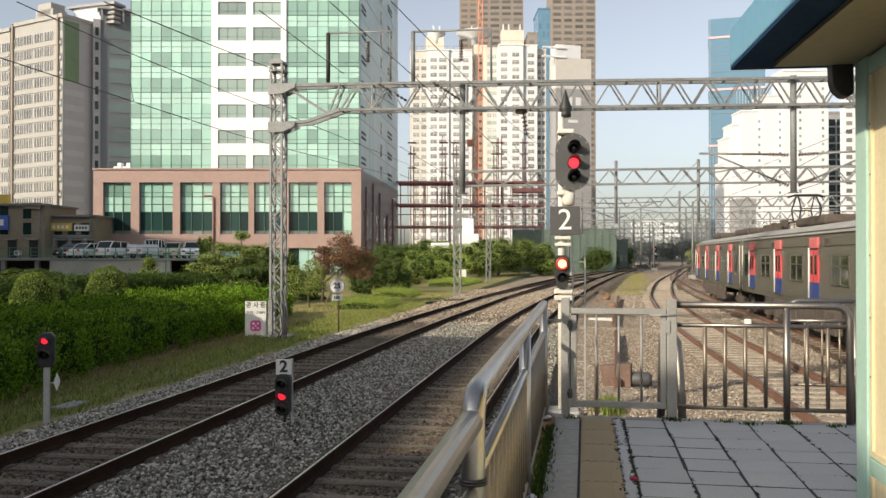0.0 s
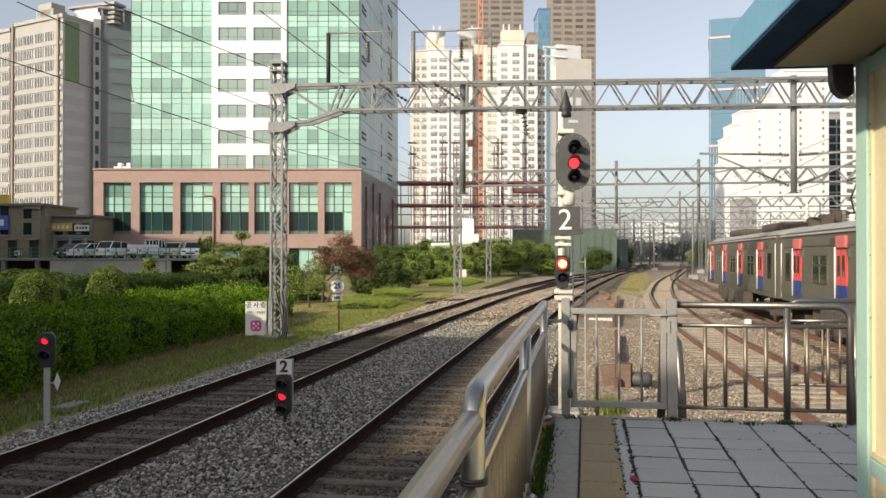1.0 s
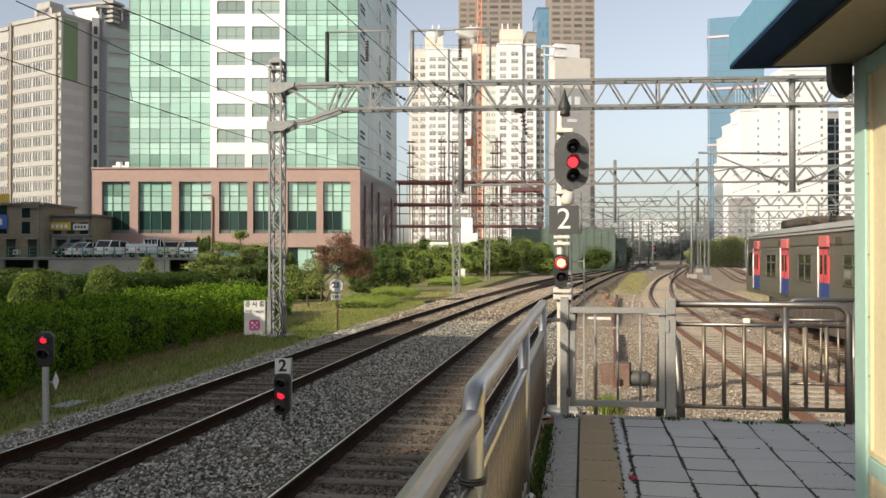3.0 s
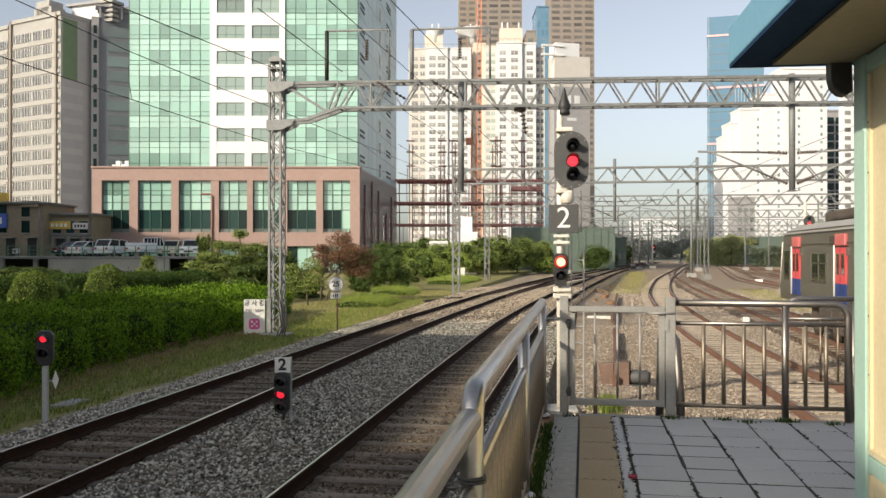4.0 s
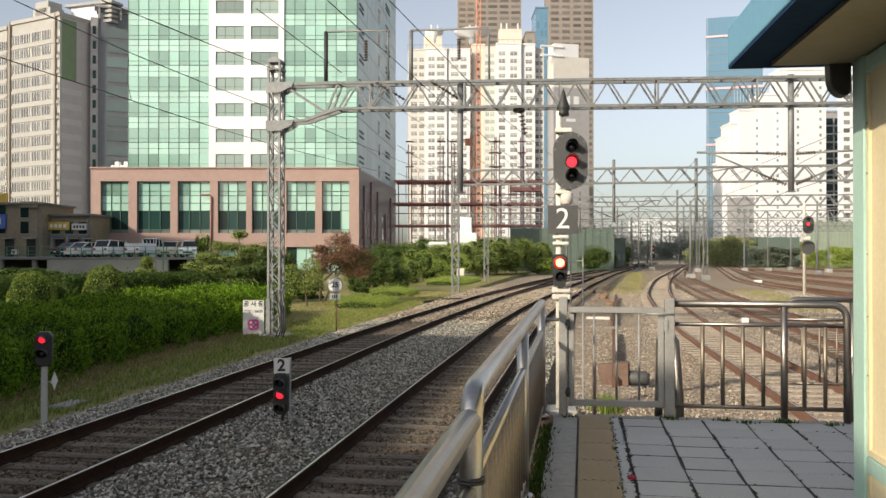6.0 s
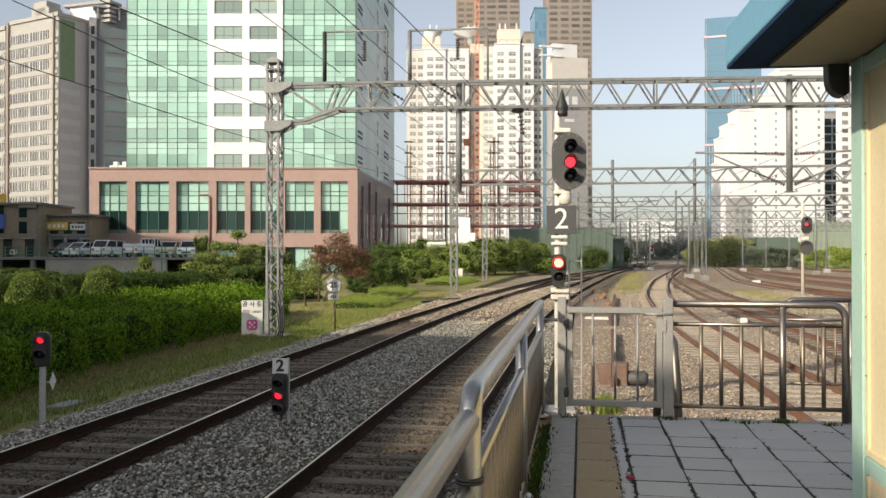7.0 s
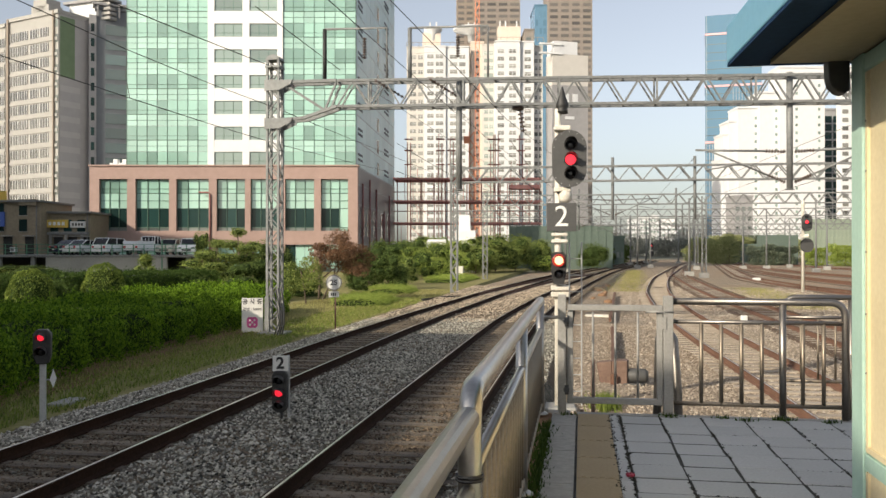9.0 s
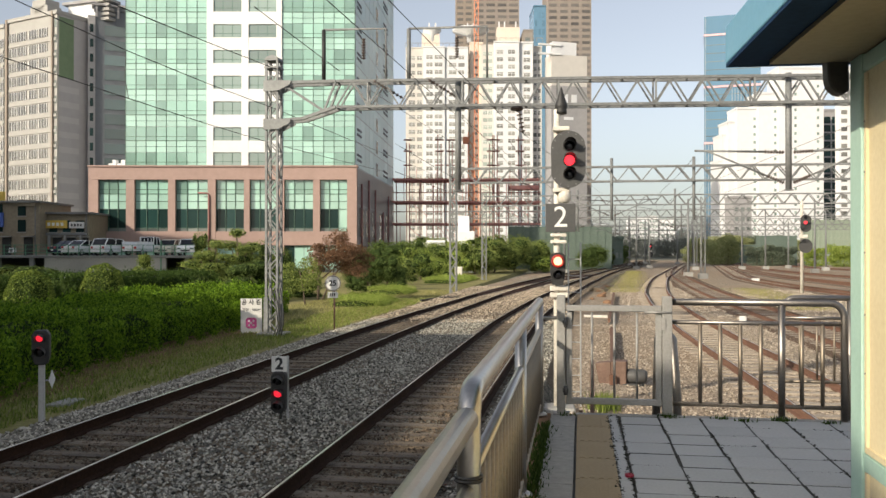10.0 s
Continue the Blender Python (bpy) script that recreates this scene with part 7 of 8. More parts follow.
def parked_car(px, dy, rz, paint, shape, label):
    """A parked car along local x on the deck."""
    c = DECK @ Vector((px * 82 / 1500, dy, 2.12))
    t = thing("pickup_truck" if shape == "truck" else "parked_car", label, "car", pose(c.x, c.y, c.z, 0, 0, 9.42 + rz), group="parked cars")
    L, W = (2.25, 0.88)
    prof = {"sedan": [(-L, 0.3), (L, 0.3), (L, 0.62), (L - 0.25, 0.82), (0.95, 0.92), (-1.5, 0.95), (-L, 0.9)],
            "suv": [(-L, 0.32), (L, 0.32), (L, 0.75), (L - 0.2, 0.95), (1.15, 1.05), (-2.1, 1.08), (-L, 0.95)],
            "truck": [(-L, 0.45), (L, 0.4), (L, 0.9), (L - 0.1, 1.1), (0.9, 1.12), (0.85, 1.1), (-L, 1.1)]}[shape]
    bm = bmesh.new()
    prism(bm, prof, -W, W)
    bevel(bm, 0.05, 2)
    part("body", bm, paint, t)
    cab = {"sedan": [(0.95, 0.9), (0.25, 1.42), (-0.75, 1.45), (-1.55, 0.93)], "suv": [(1.15, 1.02), (0.5, 1.6), (-1.7, 1.66), (-2.12, 1.05)],
           "truck": [(2.1, 1.08), (1.75, 1.85), (0.85, 1.88), (0.8, 1.08)]}[shape]
    bm = bmesh.new()
    prism(bm, cab, -W + 0.1, W - 0.1)
    g = part("cabin_glass", bm, "car_glass_dark", t)
    cx = sum(x for x, z in cab) / 4
    bm = bmesh.new()
    prism(bm, [(cab[1][0] + 0.02, cab[1][1] - 0.02), (cab[1][0] - 0.1, cab[1][1] + 0.05), (cab[2][0] + 0.1, cab[2][1] + 0.05), (cab[2][0] - 0.02, cab[2][1] - 0.02)], -W + 0.12, W - 0.12)
    part("roof", bm, paint, t)
    for s in (-1, 1):
        y = s * (W - 0.09)
        for a, b in ((cab[0], cab[1]), (cab[2], cab[3]), ((cx, cab[0][1]), (cx, cab[1][1]))):
            bm = bmesh.new()
            bar(bm, (a[0], y, a[1]), (b[0], y, b[1]), 0.07)
            part("pillar", bm, paint, t)
    for x in (-1.35, 1.4):
        for s in (-1, 1):
            bm = bmesh.new()
            lathe(bm, [(0.32, -0.1), (0.33, 0.0), (0.31, 0.1)], 16, (0, 0, 0), pose(x, s * (W - 0.1), 0.32, 90, 0, 0))
            w = part("wheel", bm, "tyre", t)
            bm = bmesh.new()
            lathe(bm, [(0.2, -0.112), (0.2, 0.112)], 12, (0, 0, 0), pose(x, s * (W - 0.1), 0.32, 90, 0, 0))
            part("rim", bm, "galv", w)
    for s in (-1, 1):
        bm = bmesh.new()
        box(bm, L - 0.08, L + 0.015, s * 0.62 - 0.16, s * 0.62 + 0.16, 0.62, 0.78)
        part("headlight", bm, "glass_grey", t)
        bm = bmesh.new()
        box(bm, -L - 0.015, -L + 0.05, s * 0.66 - 0.14, s * 0.66 + 0.14, 0.7, 0.9)
        part("tail_light", bm, "tail_lamp", t)
    bm = bmesh.new()
    box(bm, L - 0.02, L + 0.02, -0.45, 0.45, 0.42, 0.56)
    part("grille", bm, "black", t)
    bm = bmesh.new()
    box(bm, -L - 0.02, -L + 0.01, -0.26, 0.26, 0.5, 0.62)
    part("number_plate", bm, "white", t)
    if shape == "truck":
        bm = bmesh.new()
        for y in (-0.8, 0.8):
            box(bm, -L, 0.7, y - 0.03, y + 0.03, 1.1, 1.4)
        for k in range(4):
            bar(bm, (0.68, -0.6 + 0.4 * k, 1.1), (0.68, -0.6 + 0.4 * k, 1.75), 0.05)
        part("load_bed", bm, paint, t)


M["car_glass_dark"] = glassy("car_window", (0.02, 0.022, 0.026), 0.15)
M["car_glass_dark"].node_tree.nodes["Principled BSDF"].inputs["Coat Weight"].default_value = 0.0
M["car_glass_dark"].node_tree.nodes["Principled BSDF"].inputs["Specular IOR Level"].default_value = 0.25
for spec in ((76, 7, 64, "car_black", "sedan", "black parked car on the deck"), (102, 5.2, 66, "car_navy", "sedan", "dark blue parked sedan on the deck"), (133, 3.0, 70, "car_white", "sedan", "white parked sedan on the deck"),
             (180, 3.6, 72, "car_white", "suv", "white parked estate car seen from behind"), (224, 5.2, 76, "car_white", "truck", "white small pickup truck with a rack"), (259, 8, -90, "car_beige", "suv", "beige parked car behind the truck"),
             (320, 4, -85, "car_white", "suv", "white parked car facing the railing")):
    parked_car(*spec)


def old_house(px0, px1, Z, py, label, extra):
    b = at_px(px0, Z)
    w = (px1 - px0) / 1500 * Z
    t = thing("old_house", label, "house", pose(b.x, b.y, -0.6, 0, 0, 9.42))
    h = up(py, Z) + 0.6
    bm = bmesh.new()
    box(bm, 0, w, 0, 9, 0, h)
    part("wall", bm, "old_wall", t)
    bm = bmesh.new()
    box(bm, -0.3, w + 0.3, -0.5, 9.2, h, h + 0.25)
    part("roof", bm, "concrete_dark", t)
    for x in (w * 0.2, w * 0.52, w * 0.8):
        bm = bmesh.new()
        box(bm, x, x + 1.1, -0.07, 0.02, 2.6, 4.9)
        dr = part("doorway", bm, "black", t)
        bm = bmesh.new()
        box(bm, x - 0.15, x + 1.25, -0.5, -0.04, 4.95, 5.08)
        part("awning", bm, "concrete", dr)
    for k in range(3):
        x = w * (0.12 + 0.3 * k)
        for z in (5.6, 7.6):
            if z + 1.6 < h:
                bm = bmesh.new()
                box(bm, x, x + 1.0, -0.06, 0.02, z, z + 1.5)
                wd = part("window", bm, "glass_dark", t)
                bm = bmesh.new()
                box(bm, x - 0.08, x + 1.08, -0.1, -0.05, z - 0.1, z)
                part("sill", bm, "concrete", wd)
    for x0, x1, z0, z1, m_, nm in extra:
        bm = bmesh.new()
        box(bm, x0, x1, -0.35, -0.05, z0, z1)
        bevel(bm, 0.03, 1)
        sg = part(nm, bm, m_, t)
        if nm == "sign_board":
            bm = bmesh.new()
            for k in range(4):
                a = x0 + (x1 - x0) * (0.14 + 0.2 * k)
                box(bm, a, a + (x1 - x0) * 0.12, -0.37, -0.35, z0 + (z1 - z0) * 0.3, z0 + (z1 - z0) * 0.72)
            part("sign_bars", bm, "text_black" if m_ == "white" else "text_white", sg)
    for x in (w * 0.3, w * 0.62):
        bm = bmesh.new()
        box(bm, x, x + 0.8, -0.4, -0.06, 3.0, 3.6)
        bevel(bm, 0.03, 1)
        unit = part("cooling_unit", bm, "panel_white", t)
        bm = bmesh.new()
        lathe(bm, [(0.22, 0), (0.22, 0.02)], 14, (0, 0, 0), pose(x + 0.3, -0.4, 3.3, 90, 0, 0))
        part("fan_grille", bm, "concrete_dark", unit)
    bm = bmesh.new()
    tube(bm, [(w * 0.95, -0.15, 0), (w * 0.95, -0.15, h)], 0.07, 8)
    part("drain_pipe", bm, "galv_far", t)


old_house(-60, 76, 106, 362, "old brown rendered two storey house", ((1.0, 5.2, 6.2, 8.0, "blue_sign", "sign_board"), (2.6, 5.4, 9.2, 10.6, "yellow", "roof_tank"), (7, 9.2, 8.8, 9.6, "old_wall", "roof_wall")))
old_house(84, 163, 108, 382, "old brown shop with signs above a porch", ((0.2, 3.0, 6.1, 7.1, "yellow", "sign_board"), (3.3, 5.2, 6.1, 6.9, "white", "sign_board"), (-0.4, 5.6, 5.2, 5.5, "concrete_dark", "canopy"), (0.6, 0.9, 2.2, 5.2, "concrete", "porch_post"), (2.6, 2.9, 2.2, 5.2, "concrete", "porch_post"), (4.6, 4.9, 2.2, 5.2, "concrete", "porch_post")))


# ---------------- yard clutter ----------------
def point_machine():
    t = thing("point_machine", "rusty brown trackside equipment box in gravel", "equipment", pose(0.74, 18.6, -0.42, 0, 0, -8))
    bm = bmesh.new()
    box(bm, -0.08, 0.24, -0.18, 0.2, 0, 0.52)
    bevel(bm, 0.02, 2)
    part("box", bm, "rust_box", t)
    bm = bmesh.new()
    prism(bm, [(-0.085, 0), (-0.085, 0.5), (-0.42, 0.46), (-0.34, 0.02)], -0.14, 0.18)
    bevel(bm, 0.015, 1)
    part("side_case", bm, "rust_box", t)
    bm = bmesh.new()
    lathe(bm, [(0.13, -0.22), (0.15, -0.18), (0.15, 0.14), (0.1, 0.2)], 14, (0, 0, 0), pose(0.46, 0, 0.2, 0, 90, 0))
    box(bm, 0.16, 0.56, -0.2, 0.2, -0.02, 0.05)
    part("motor", bm, "charcoal", t, "dark cylindrical motor")
    bm = bmesh.new()
    box(bm, -0.35, 0.6, -0.22, 0.24, -0.2, 0.0)
    part("base", bm, "rust_box", t)


point_machine()
bm = bmesh.new()
bar(bm, (0.66, 18.3, -0.25), (1.05, 30, -0.25), 0.09, 0.16)
bar(bm, (1.1, 34, -0.25), (2.1, 56, -0.25), 0.09, 0.16)
box(bm, 0.6, 0.74, 18.3, 18.5, -0.6, -0.2)
box(bm, 0.98, 1.12, 29.8, 30, -0.6, -0.2)
box(bm, 2.03, 2.17, 55.8, 56, -0.6, -0.2)
solid("spare_rail", bm, "rust_rail", "single rusty rail lying in the gravel", "rail")
bm = bmesh.new()
box(bm, 0.15, 1.15, 37.2, 37.7, -0.6, -0.3)
bevel(bm, 0.02, 1)
solid("concrete_slab", bm, "white_old", "pale concrete slab lying in gravel", "slab")
for x, y, s in ((6.6, 36.5, 0.13), (17.5, 90, 0.35), (29.5, 75, 0.4)):
    bm = bmesh.new()
    box(bm, x - s, x + s, y - s, y + s, -0.62, -0.2)
    bevel(bm, 0.03, 1)
    solid("marker_block", bm, "white", "small white concrete marker block in the yard", "marker", group="marker blocks")
for k in range(7):
    bm = bmesh.new()
    rr2 = random.Random(k)
    bmesh.ops.create_icosphere(bm, subdivisions=1, radius=0.1 + 0.14 * rr2.random())
    for v in bm.verts:
        v.co = Vector((v.co.x * 1.5, v.co.y * 1.3, v.co.z * 0.8)) * rr2.uniform(0.8, 1.2)
    solid("rock", bm, "dirt", "dark lump of spoil beside the track", "rock", group="spoil lumps", m=pose(0.9 + rr2.uniform(-0.4, 0.9) + k * 0.15, 48 + k * 3.5, -0.35))
for k, (x, y) in enumerate(((0.12, 9.3), (0.0, 9.1))):
    bm = bmesh.new()
    tube(bm, [(x, y, -0.4), (x, y, 1.25 - 0.5 * k)], 0.022, 8)
    solid("stake", bm, "rust_box", "thin rusty stake beyond the gate", "stake")
bm = bmesh.new()
tube(bm, [(1.02, 9.2, -0.4), (1.0, 9.2, 0.9), (0.96, 9.25, 1.5), (0.9, 9.3, 1.62), (0.82, 9.35, 1.5), (0.78, 9.5, -0.4)], 0.045, 10)
solid("steel_hoop", bm, "stainless_dull", "bent grey steel hoop behind the railing", "hoop")
# cable trough covers along the verge
bm = bmesh.new()
box(bm, -9.3, -8.95, 13.6, 14.3, -0.34, -0.25)
bevel(bm, 0.01, 1)
solid("trough_cover", bm, "concrete", "pale concrete cable cover in the grass", "cover")
bm = bmesh.new()
box(bm, -0.42, 0.42, -0.3, 0.3, -0.1, 1.1)
bevel(bm, 0.04, 2)
solid("relay_box", bm, "white_old", "small cream relay cabinet on the verge", "cabinet", m=pose(-13.5, 94, -0.28))
bm = bmesh.new()
bar(bm, (-8.7, 46, -0.22), (-7.6, 49, -0.2), 0.12)
bar(bm, (-7.9, 47.5, -0.14), (-6.9, 48.2, -0.14), 0.1)
solid("point_rodding", bm, "black", "black point rodding beside the switch", "rodding")
# a fallen red flower between the slabs
t = thing("red_flower", "small fallen red flower on the paving", "flower", pose(0.345, 6.25, PZ))
for k in range(5):
    bm = bmesh.new()
    bmesh.ops.create_icosphere(bm, subdivisions=1, radius=0.018)
    for v in bm.verts:
        v.co = Vector((v.co.x, v.co.y * 1.2, v.co.z * 0.8)) + Vector((0.02 * math.cos(k * 1.3), 0.025 * math.sin(k * 1.3), 0.015))
    part("petal", bm, "flower_red" if "flower_red" in M else M.setdefault("flower_red", mat("red_petal", (0.22, 0.01, 0.03), (0.4, 0.03, 0.06), 0.6, bump=0)), t)

# ---------------- wires ----------------


def seen(px, py, Z):
    b = at_px(px, Z)
    return (b.x, b.y, up(py, Z))


wire([seen(580, 0, 15.5), seen(805, 200, 28)], 0.009)
wire([seen(690, 0, 16.0), seen(900, 215, 29)], 0.009)
wire([seen(25, 0, 15), seen(228, 92, 20), seen(370, 150, 24), seen(490, 195, 28)], 0.009)
wire([seen(-40, 88, 14), seen(234, 178, 20), seen(370, 222, 24), seen(490, 258, 30), seen(690, 308, 45)], 0.009)
wire([seen(180, 0, 15), seen(370, 77, 20), seen(505, 130, 27.8)], 0.01)
wire([seen(455, 15, 20), seen(605, 128, 27.5)], 0.01)
wire([seen(640, 150, 28), seen(860, 290, 56)], 0.009)
wire([seen(805, 200, 28), seen(920, 290, 56)], 0.009)
wire([seen(490, 195, 28), seen(770, 310, 56)], 0.009)
wire([seen(770, 150, 28), seen(960, 350, 84)], 0.009)
wire([seen(900, 215, 29), seen(1075, 350, 84)], 0.009)
wire([seen(1510, 225, 28), seen(1250, 330, 60), seen(1215, 390, 114)], 0.009)
for key in ("left", "near", "bay", "train"):
    ctrl = PATHS[key]
    pts = [q for q in spline(ctrl, 6.0) if q.y > 27]
    if key in ("left", "near"):
        wire([(q.x, q.y, 5.15) for q in pts], 0.009)
    else:
        wire([(q.x, q.y, 5.0) for q in pts], 0.009)
    wire([(q.x, q.y, 6.1 - 0.25 * math.sin((q.y - 27) / 28 * math.pi) ** 2) for q in pts], 0.009)
wire([seen(228, 92, 20), seen(226, 140, 20), seen(233, 178, 20)], 0.009)


# ---------------- train ----------------
M["car"] = mat("train_body", (0.08, 0.074, 0.057), (0.125, 0.116, 0.09), 0.5, 0.1, 0.5, 12, 0.03)
M["car_roof"] = mat("train_roof", (0.25, 0.24, 0.22), (0.36, 0.35, 0.32), 0.7, 0.1, 0.8, 10, 0.1)
M["door_red"] = mat("door_red", (0.5, 0.05, 0.06), (0.62, 0.085, 0.09), 0.45, 0, 1, 10, 0.02)
M["door_pale"] = mat("faded_door_red", (0.42, 0.09, 0.09), (0.55, 0.15, 0.14), 0.5, 0, 2, 12, 0.02)
M["door_blue"] = mat("door_blue", (0.014, 0.034, 0.15), (0.024, 0.05, 0.2), 0.45, 0, 1, 10, 0.02)
M["car_glass"] = glassy("train_window", (0.03, 0.032, 0.03))
M["under"] = mat("underframe", (0.03, 0.024, 0.02), (0.11, 0.085, 0.065), 0.85, 0, 1.2, 9, 0.3)
M["wheel"] = mat("wheel_steel", (0.08, 0.06, 0.05), (0.2, 0.16, 0.13), 0.6, 0.6, 3, 20, 0.1)
CARS = []


def rail_car(kind):
    """A 19.5 m commuter car along local y, z from the railhead; the near side is at -x."""
    t = thing("train_car", "grey commuter rail car with red and blue doors", "train", group="cars of the train")
    L, W = 9.75, 1.52
    bm = bmesh.new()
    prism(bm, [(-W, 1.12), (W, 1.12), (W + 0.04, 1.5), (W, 3.28), (W - 0.12, 3.42), (-W + 0.12, 3.42), (-W, 3.28), (-W - 0.04, 1.5)], -L, L)
    if not kind:
        for v in bm.verts:
            if v.co.y > 0 and v.co.z > 1.6:
                v.co.y -= 0.45 * (v.co.z - 1.5) / 1.9
    part("body", bm, "car", t)
    # faint ribs along the side
    for z in (1.3, 1.72, 2.95):
        bm = bmesh.new()
        for s in (-1, 1):
            box(bm, s * (W + 0.028) - 0.012, s * (W + 0.028) + 0.012, -L + 0.1, L - 0.55, z, z + 0.03)
        part("side_rib", bm, "car", t)
    bm = bmesh.new()
    prism(bm, [(-W + 0.08, 3.42), (W - 0.08, 3.42), (W - 0.5, 3.62), (0.5, 3.7), (-0.5, 3.7), (-W + 0.5, 3.62)], -L + 0.05, L - (0.05 if kind else 0.5))
    roof = part("roof", bm, "car_roof", t)
    bm = bmesh.new()
    for s in (-1, 1):
        box(bm, s * (W + 0.03) - 0.03, s * (W + 0.03) + 0.03, -L, L - (0 if kind else 0.45), 3.3, 3.36)
    part("gutter", bm, "car_roof", roof)
    for y in ((-5.5, 1.8) if kind else (-4.5, 4.8)):
        bm = bmesh.new()
        box(bm, -0.75, 0.75, y - 1.9, y + 1.9, 3.69, 4.0)
        bevel(bm, 0.1, 2)
        part("roof_unit", bm, "under", roof)
    ys = (-7.2, -2.4, 2.4, 7.2)
    for s in (-1, 1):
        for y in ys:
            x = s * (W + 0.045)
            bm = bmesh.new()
            box(bm, x - 0.025, x + 0.025, y - 0.26, y + 0.66, 1.86, 2.86)
            d = part("door", bm, "door_red", t, "red sliding door with a blue foot")
            bm = bmesh.new()
            box(bm, x - 0.027, x + 0.027, y - 0.26, y + 0.66, 1.34, 1.86)
            part("door_foot", bm, "door_blue", d)
            bm = bmesh.new()
            box(bm, x - 0.05, x + 0.05, y - 0.24, y + 0.64, 2.87, 3.2)
            bevel(bm, 0.03, 2)
            part("door_header", bm, "door_pale", d, "faded red housing over the door")
            bm = bmesh.new()
            box(bm, x - 0.035, x + 0.035, y - 0.42, y - 0.34, 2.62, 2.84)
            part("door_lamp", bm, "stainless_dull", d)
            for k in (-1, 1):
                bm = bmesh.new()
                box(bm, x - 0.032, x + 0.032, y + 0.2 + k * 0.22 - 0.13, y + 0.2 + k * 0.22 + 0.13, 2.08, 2.68)
                bevel(bm, 0.02, 1)
                part("door_window", bm, "car_glass", d)
            bm = bmesh.new()
            box(bm, x - 0.03, x + 0.03, y + 0.192, y + 0.208, 1.34, 2.85)
            box(bm, x - 0.034, x + 0.034, y - 0.26, y + 0.66, 2.83, 2.86)
            part("door_seam", bm, "black", d)
            for k in (0.72,):
                bm = bmesh.new()
                tube(bm, [(x + s * 0.03, y + k, 1.34), (x + s * 0.03, y + k, 2.9)], 0.028, 8)
                part("grab_rail", bm, "white", t)
            bm = bmesh.new()
            box(bm, x - 0.05, x + 0.06, y - 0.28, y + 0.68, 1.28, 1.34)
            part("step", bm, "under", d)
        for y in (-4.8, 0.0, 4.8):
            x = s * (W + 0.02)
            bm = bmesh.new()
            box(bm, x - 0.03, x + 0.03, y - 0.8, y + 0.8, 1.86, 2.66)
            w = part("window", bm, "car_glass", t)
            bm = bmesh.new()
            for k in (-0.82, -0.025, 0.77):
                box(bm, x - 0.045, x + 0.045, y + k, y + k + 0.05, 1.84, 2.68)
            for z in (1.83, 2.36, 2.65):
                box(bm, x - 0.043, x + 0.043, y - 0.82, y + 0.82, z, z + 0.04)
            part("window_frame", bm, "stainless_dull", w)
        for y in (-8.75, 8.75):
            bm = bmesh.new()
            box(bm, s * (W + 0.02) - 0.03, s * (W + 0.02) + 0.03, y - 0.3, y + 0.3, 1.8, 2.75)
            part("end_window", bm, "car_glass", t)
        for y in (-8.2, -3.5, 3.5):
            bm = bmesh.new()
            box(bm, s * (W + 0.02) - 0.02, s * (W + 0.02) + 0.02, y - 0.25, y + 0.25, 2.92, 3.15)
            part("vent_grille", bm, "under", t)
        # underframe boxes
        rng = random.Random(7)
        y = -4.6
        while y < 4.4:
            w = rng.uniform(0.7, 1.7)
            bm = bmesh.new()
            box(bm, s * 1.35 - 0.3, s * 1.35 + 0.08 * s, y, y + w - 0.15, rng.uniform(0.42, 0.65), 1.12)
            bevel(bm, 0.02, 1)
            part("equipment_box", bm, "under", t)
            y += w
    # ends
    for e in (-1, 1):
        cab = pose(0, L, 1.5, 13.3, 0, 0) @ pose(0, -L, -1.5) if e > 0 and not kind else Matrix()
        bm = bmesh.new()
        box(bm, -0.45, 0.45, e * L - 0.03, e * L + 0.06, 1.2 if cab == Matrix() else 1.55, 2.95, cab)
        part("end_door", bm, "car_roof", t)
        for x in (-1.0, 1.0):
            bm = bmesh.new()
            box(bm, x - 0.36, x + 0.36, e * L - 0.02, e * L + 0.02, 1.85, 2.85, cab)
            part("end_window", bm, "car_glass", t)
        bm = bmesh.new()
        for x in (-W - 0.02, W + 0.02):
            tube(bm, [cab @ Vector((x, e * (L + 0.02), 1.2)), cab @ Vector((x, e * (L + 0.02), 3.1))], 0.02, 8)
        part("corner_handrail", bm, "white_old", t)
        bm = bmesh.new()
        box(bm, -0.12, 0.12, e * L - 0.1, e * (L + 0.38) + 0.1, 0.72, 0.95)
        part("coupler", bm, "under", t)
    # bogies
    for y in (-6.9, 6.9):
        bm = bmesh.new()
        for s in (-1, 1):
            box(bm, s * 1.02 - 0.08, s * 1.02 + 0.08, y - 1.5, y + 1.5, 0.42, 0.68)
            box(bm, s * 1.02 - 0.1, s * 1.02 + 0.1, y - 0.4, y + 0.4, 0.3, 1.1)
        box(bm, -1.0, 1.0, y - 0.25, y + 0.25, 0.45, 1.12)
        part("bogie", bm, "under", t)
        for k in (-1.05, 1.05):
            bm = bmesh.new()
            for s in (-1, 1):
                lathe(bm, [(0.46, -0.02), (0.46, 0.0), (0.43, 0.02), (0.43, 0.12), (0.2, 0.14)], 20, (0, 0, 0), pose(s * 0.70, 0, 0, 0, s * 90, 0))
            tube(bm, [(-0.75, 0, 0), (0.75, 0, 0)], 0.08, 10)
            ob = part("wheelset", bm, "wheel", t)
            ob.location = (0, y + k, 0.43)
            ob["spin"] = 1
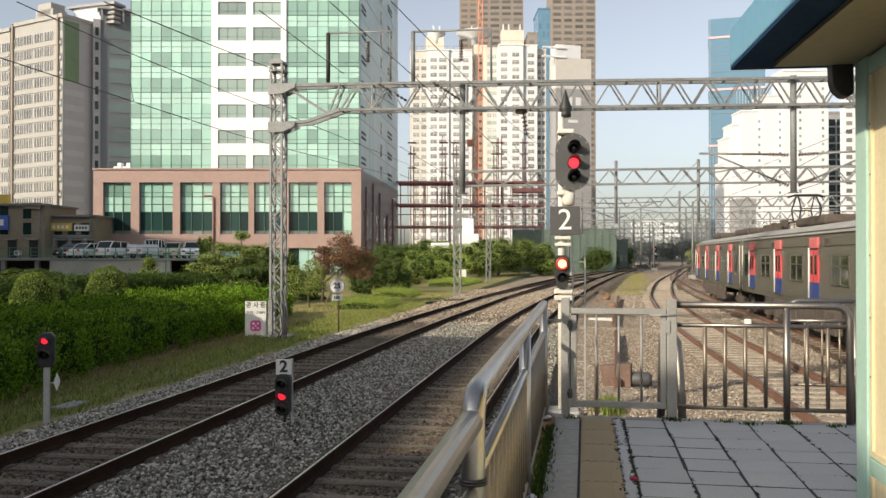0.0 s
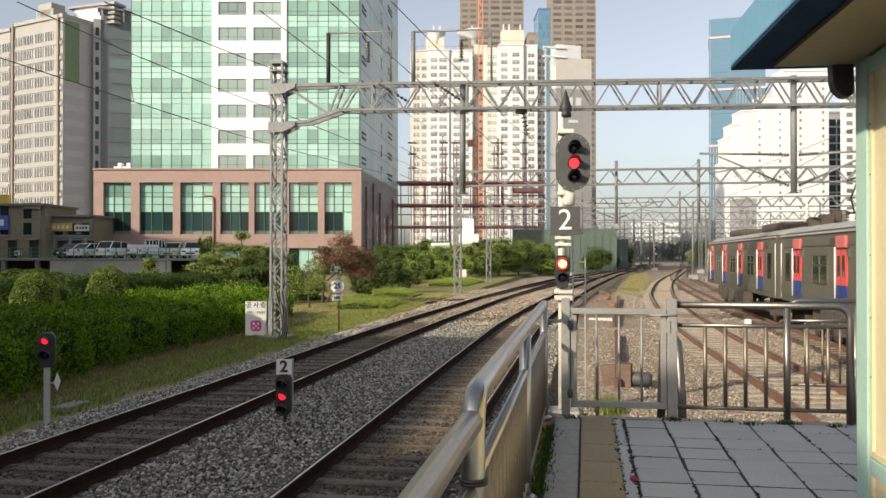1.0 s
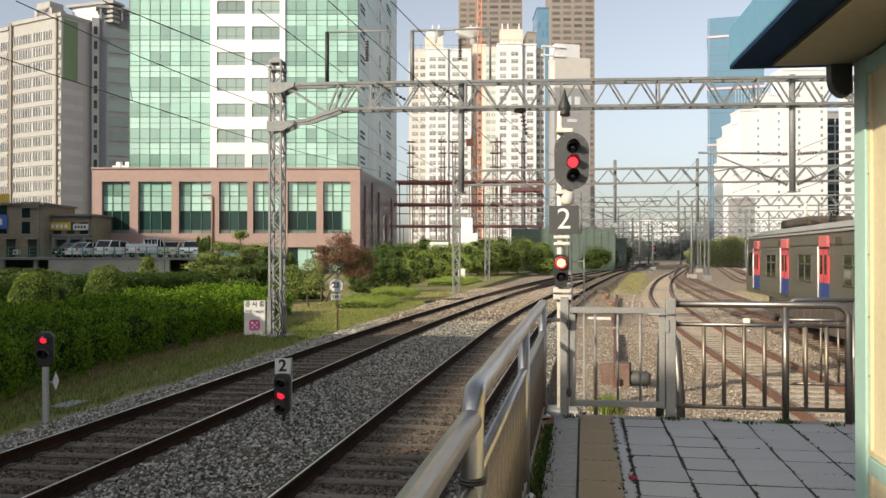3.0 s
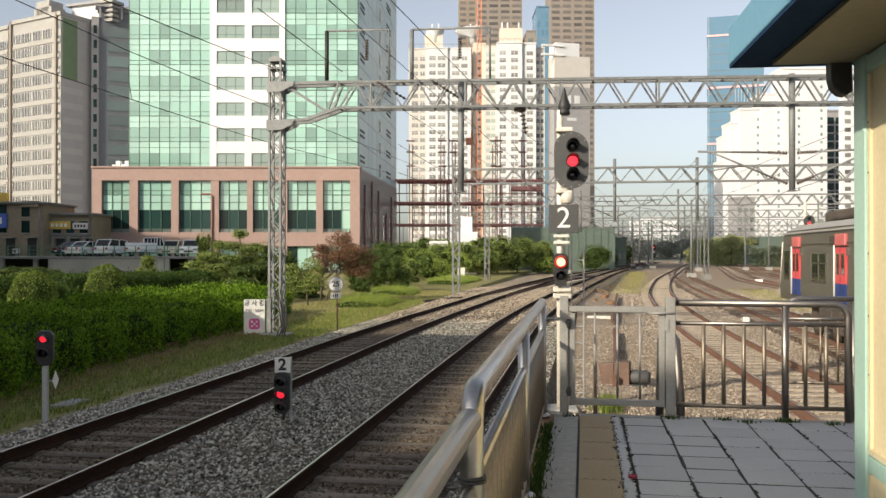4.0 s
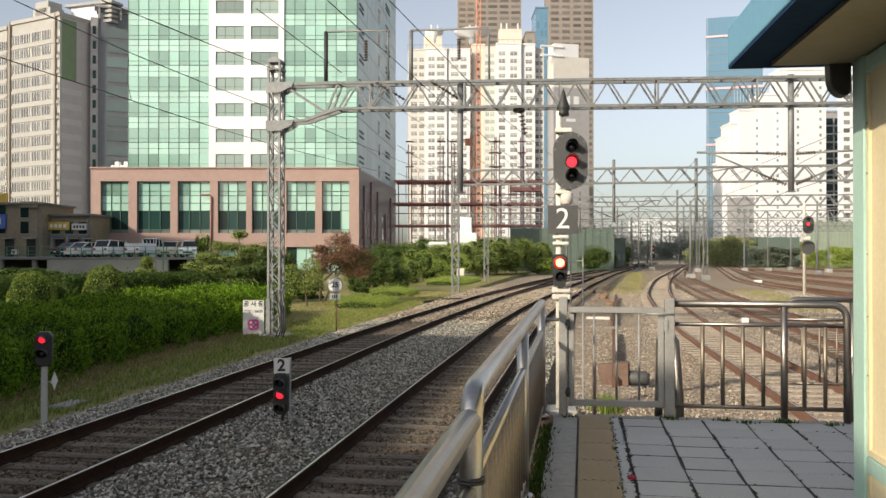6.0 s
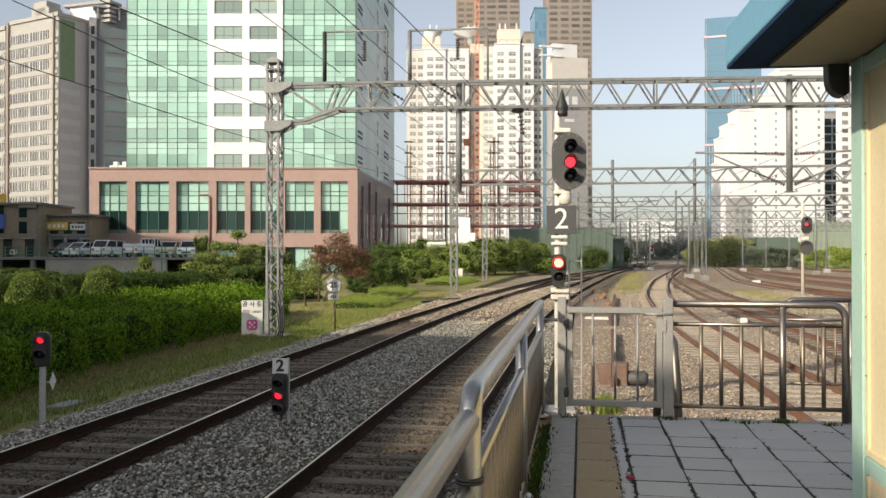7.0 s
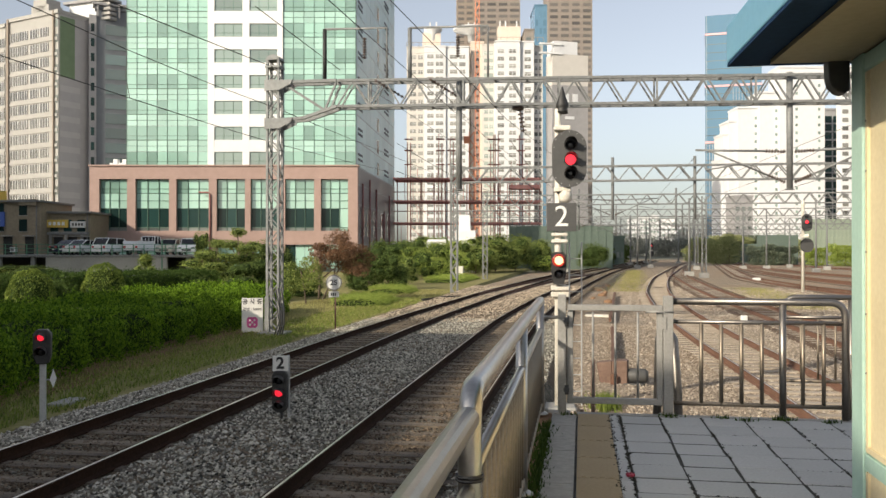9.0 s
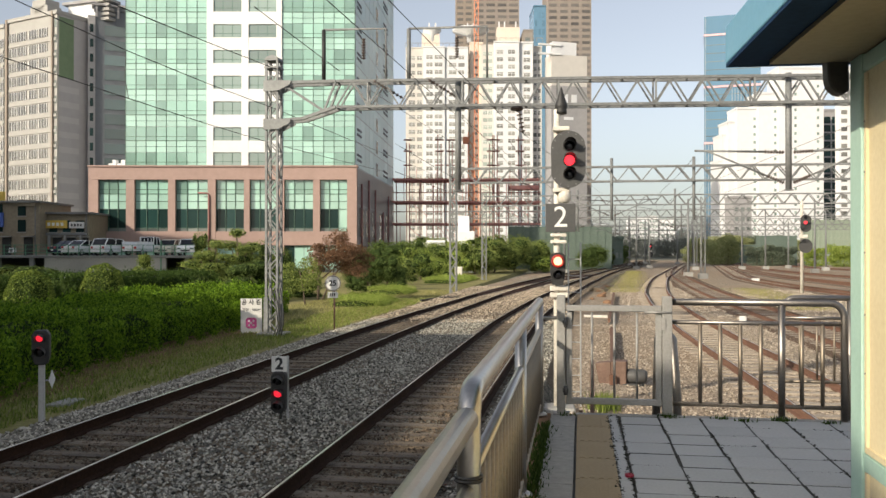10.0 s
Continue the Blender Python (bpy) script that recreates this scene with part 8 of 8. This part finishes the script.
    if kind:
        # folded-up current collector and its gear on the roof
        pg = thing("pantograph", "", "")
        pg.parent = t
        del_keys = [k for k in ("label", "category") if k in pg]
        for k in del_keys:
            del pg[k]
        y0 = 5.2
        for s in (-0.36, 0.36):
            for e in (-1, 1):
                bm = bmesh.new()
                bar(bm, (s, y0 + e * 0.4, 3.95), (s, y0 + e * 0.75, 4.42), 0.045)
                bar(bm, (s, y0 + e * 0.75, 4.42), (s * 0.9, y0 + e * 0.12, 4.95), 0.04)
                part("arm", bm, "black", pg)
        for e in (-1, 1):
            bm = bmesh.new()
            bar(bm, (-0.36, y0 + e * 0.75, 4.42), (0.36, y0 + e * 0.75, 4.42), 0.04)
            part("cross_bar", bm, "black", pg)
            bm = bmesh.new()
            bar(bm, (-0.55, y0 + e * 0.5, 3.95), (0.55, y0 + e * 0.5, 3.95), 0.07)
            part("base_bar", bm, "black", pg)
        bm = bmesh.new()
        for e in (-0.15, 0.15):
            tube(bm, [(-0.64, y0 + e, 4.88), (-0.44, y0 + e, 4.97), (0.44, y0 + e, 4.97), (0.64, y0 + e, 4.88)], 0.03, 8)
        part("collector_head", bm, "black", pg)
        for s in (-0.55, 0.55):
            for e in (-0.5, 0.5):
                bm = bmesh.new()
                insulator(bm, (s, y0 + e, 3.62), (s, y0 + e, 3.93), 0.09, 4)
                part("insulator", bm, "insul", t)
        for x, y, w, h in ((-0.5, 7.9, 0.35, 0.35), (-0.1, 8.4, 0.3, 0.5), (-0.6, 9.0, 0.4, 0.3), (0.3, 9.2, 0.3, 0.55), (-0.3, 9.4, 0.22, 0.4)):
            bm = bmesh.new()
            box(bm, x - w / 2, x + w / 2, y - w / 2, y + w / 2, 3.64, 3.66 + h)
            bevel(bm, 0.04, 2)
            part("roof_gear", bm, "under", roof)
        for y in (3.0, 4.2):
            bm = bmesh.new()
            lathe(bm, [(0.2, 3.98), (0.22, 4.1), (0.12, 4.3), (0.1, 4.42)], 12, (0.2, y + 4.6, -0.28))
            part("arrester", bm, "white_old", t)
    else:
        bm = bmesh.new()
        box(bm, -0.5, 0.3, 7.3, 8.2, 3.66, 4.02)
        bevel(bm, 0.1, 2)
        part("roof_box", bm, "under", roof)
    return t


CARS.append((rail_car(0), 9.95))
CARS.append((rail_car(1), 30.25))

PLAN = spline(PATHS["train"], 0.5)


def on_track(y):
    """The plan point on the train's track at that y."""
    for a, b in zip(PLAN, PLAN[1:]):
        if a.y <= y <= b.y:
            return a.lerp(b, (y - a.y) / (b.y - a.y))
    return Vector((PLAN[0].x, y, PLAN[0].z))


def tail(t):
    """Where the end of the train is, along y, while it brakes."""
    return 59.3 - (7.7 * t - 0.18 * t * t)


def motions():
    for car, back in CARS:
        rows = []
        wheels = {w: [] for w in car.children if w.get("spin")}
        for k in range(0, 41):
            t = k * 0.25
            c = tail(t) - back
            a, b = on_track(c - 6.9), on_track(c + 6.9)
            mid = (a + b) / 2
            rows.append((t, pose(mid.x, mid.y, mid.z, 0, 0, math.degrees(math.atan2(-(b.x - a.x), b.y - a.y)))))
        walk(car, rows)
        step = radians(80)
        for w in wheels:
            spin, last = [], None
            for k in range(0, 301):
                t = k / 30
                ang = (59.3 - tail(t)) / 0.43
                if last is None or ang - last > step - 0.6 or k == 300:
                    spin.append((t, Matrix.Translation(w.location) @ Matrix.Rotation(ang, 4, 'X')))
                    last = ang
            walk(w, spin)


motions()
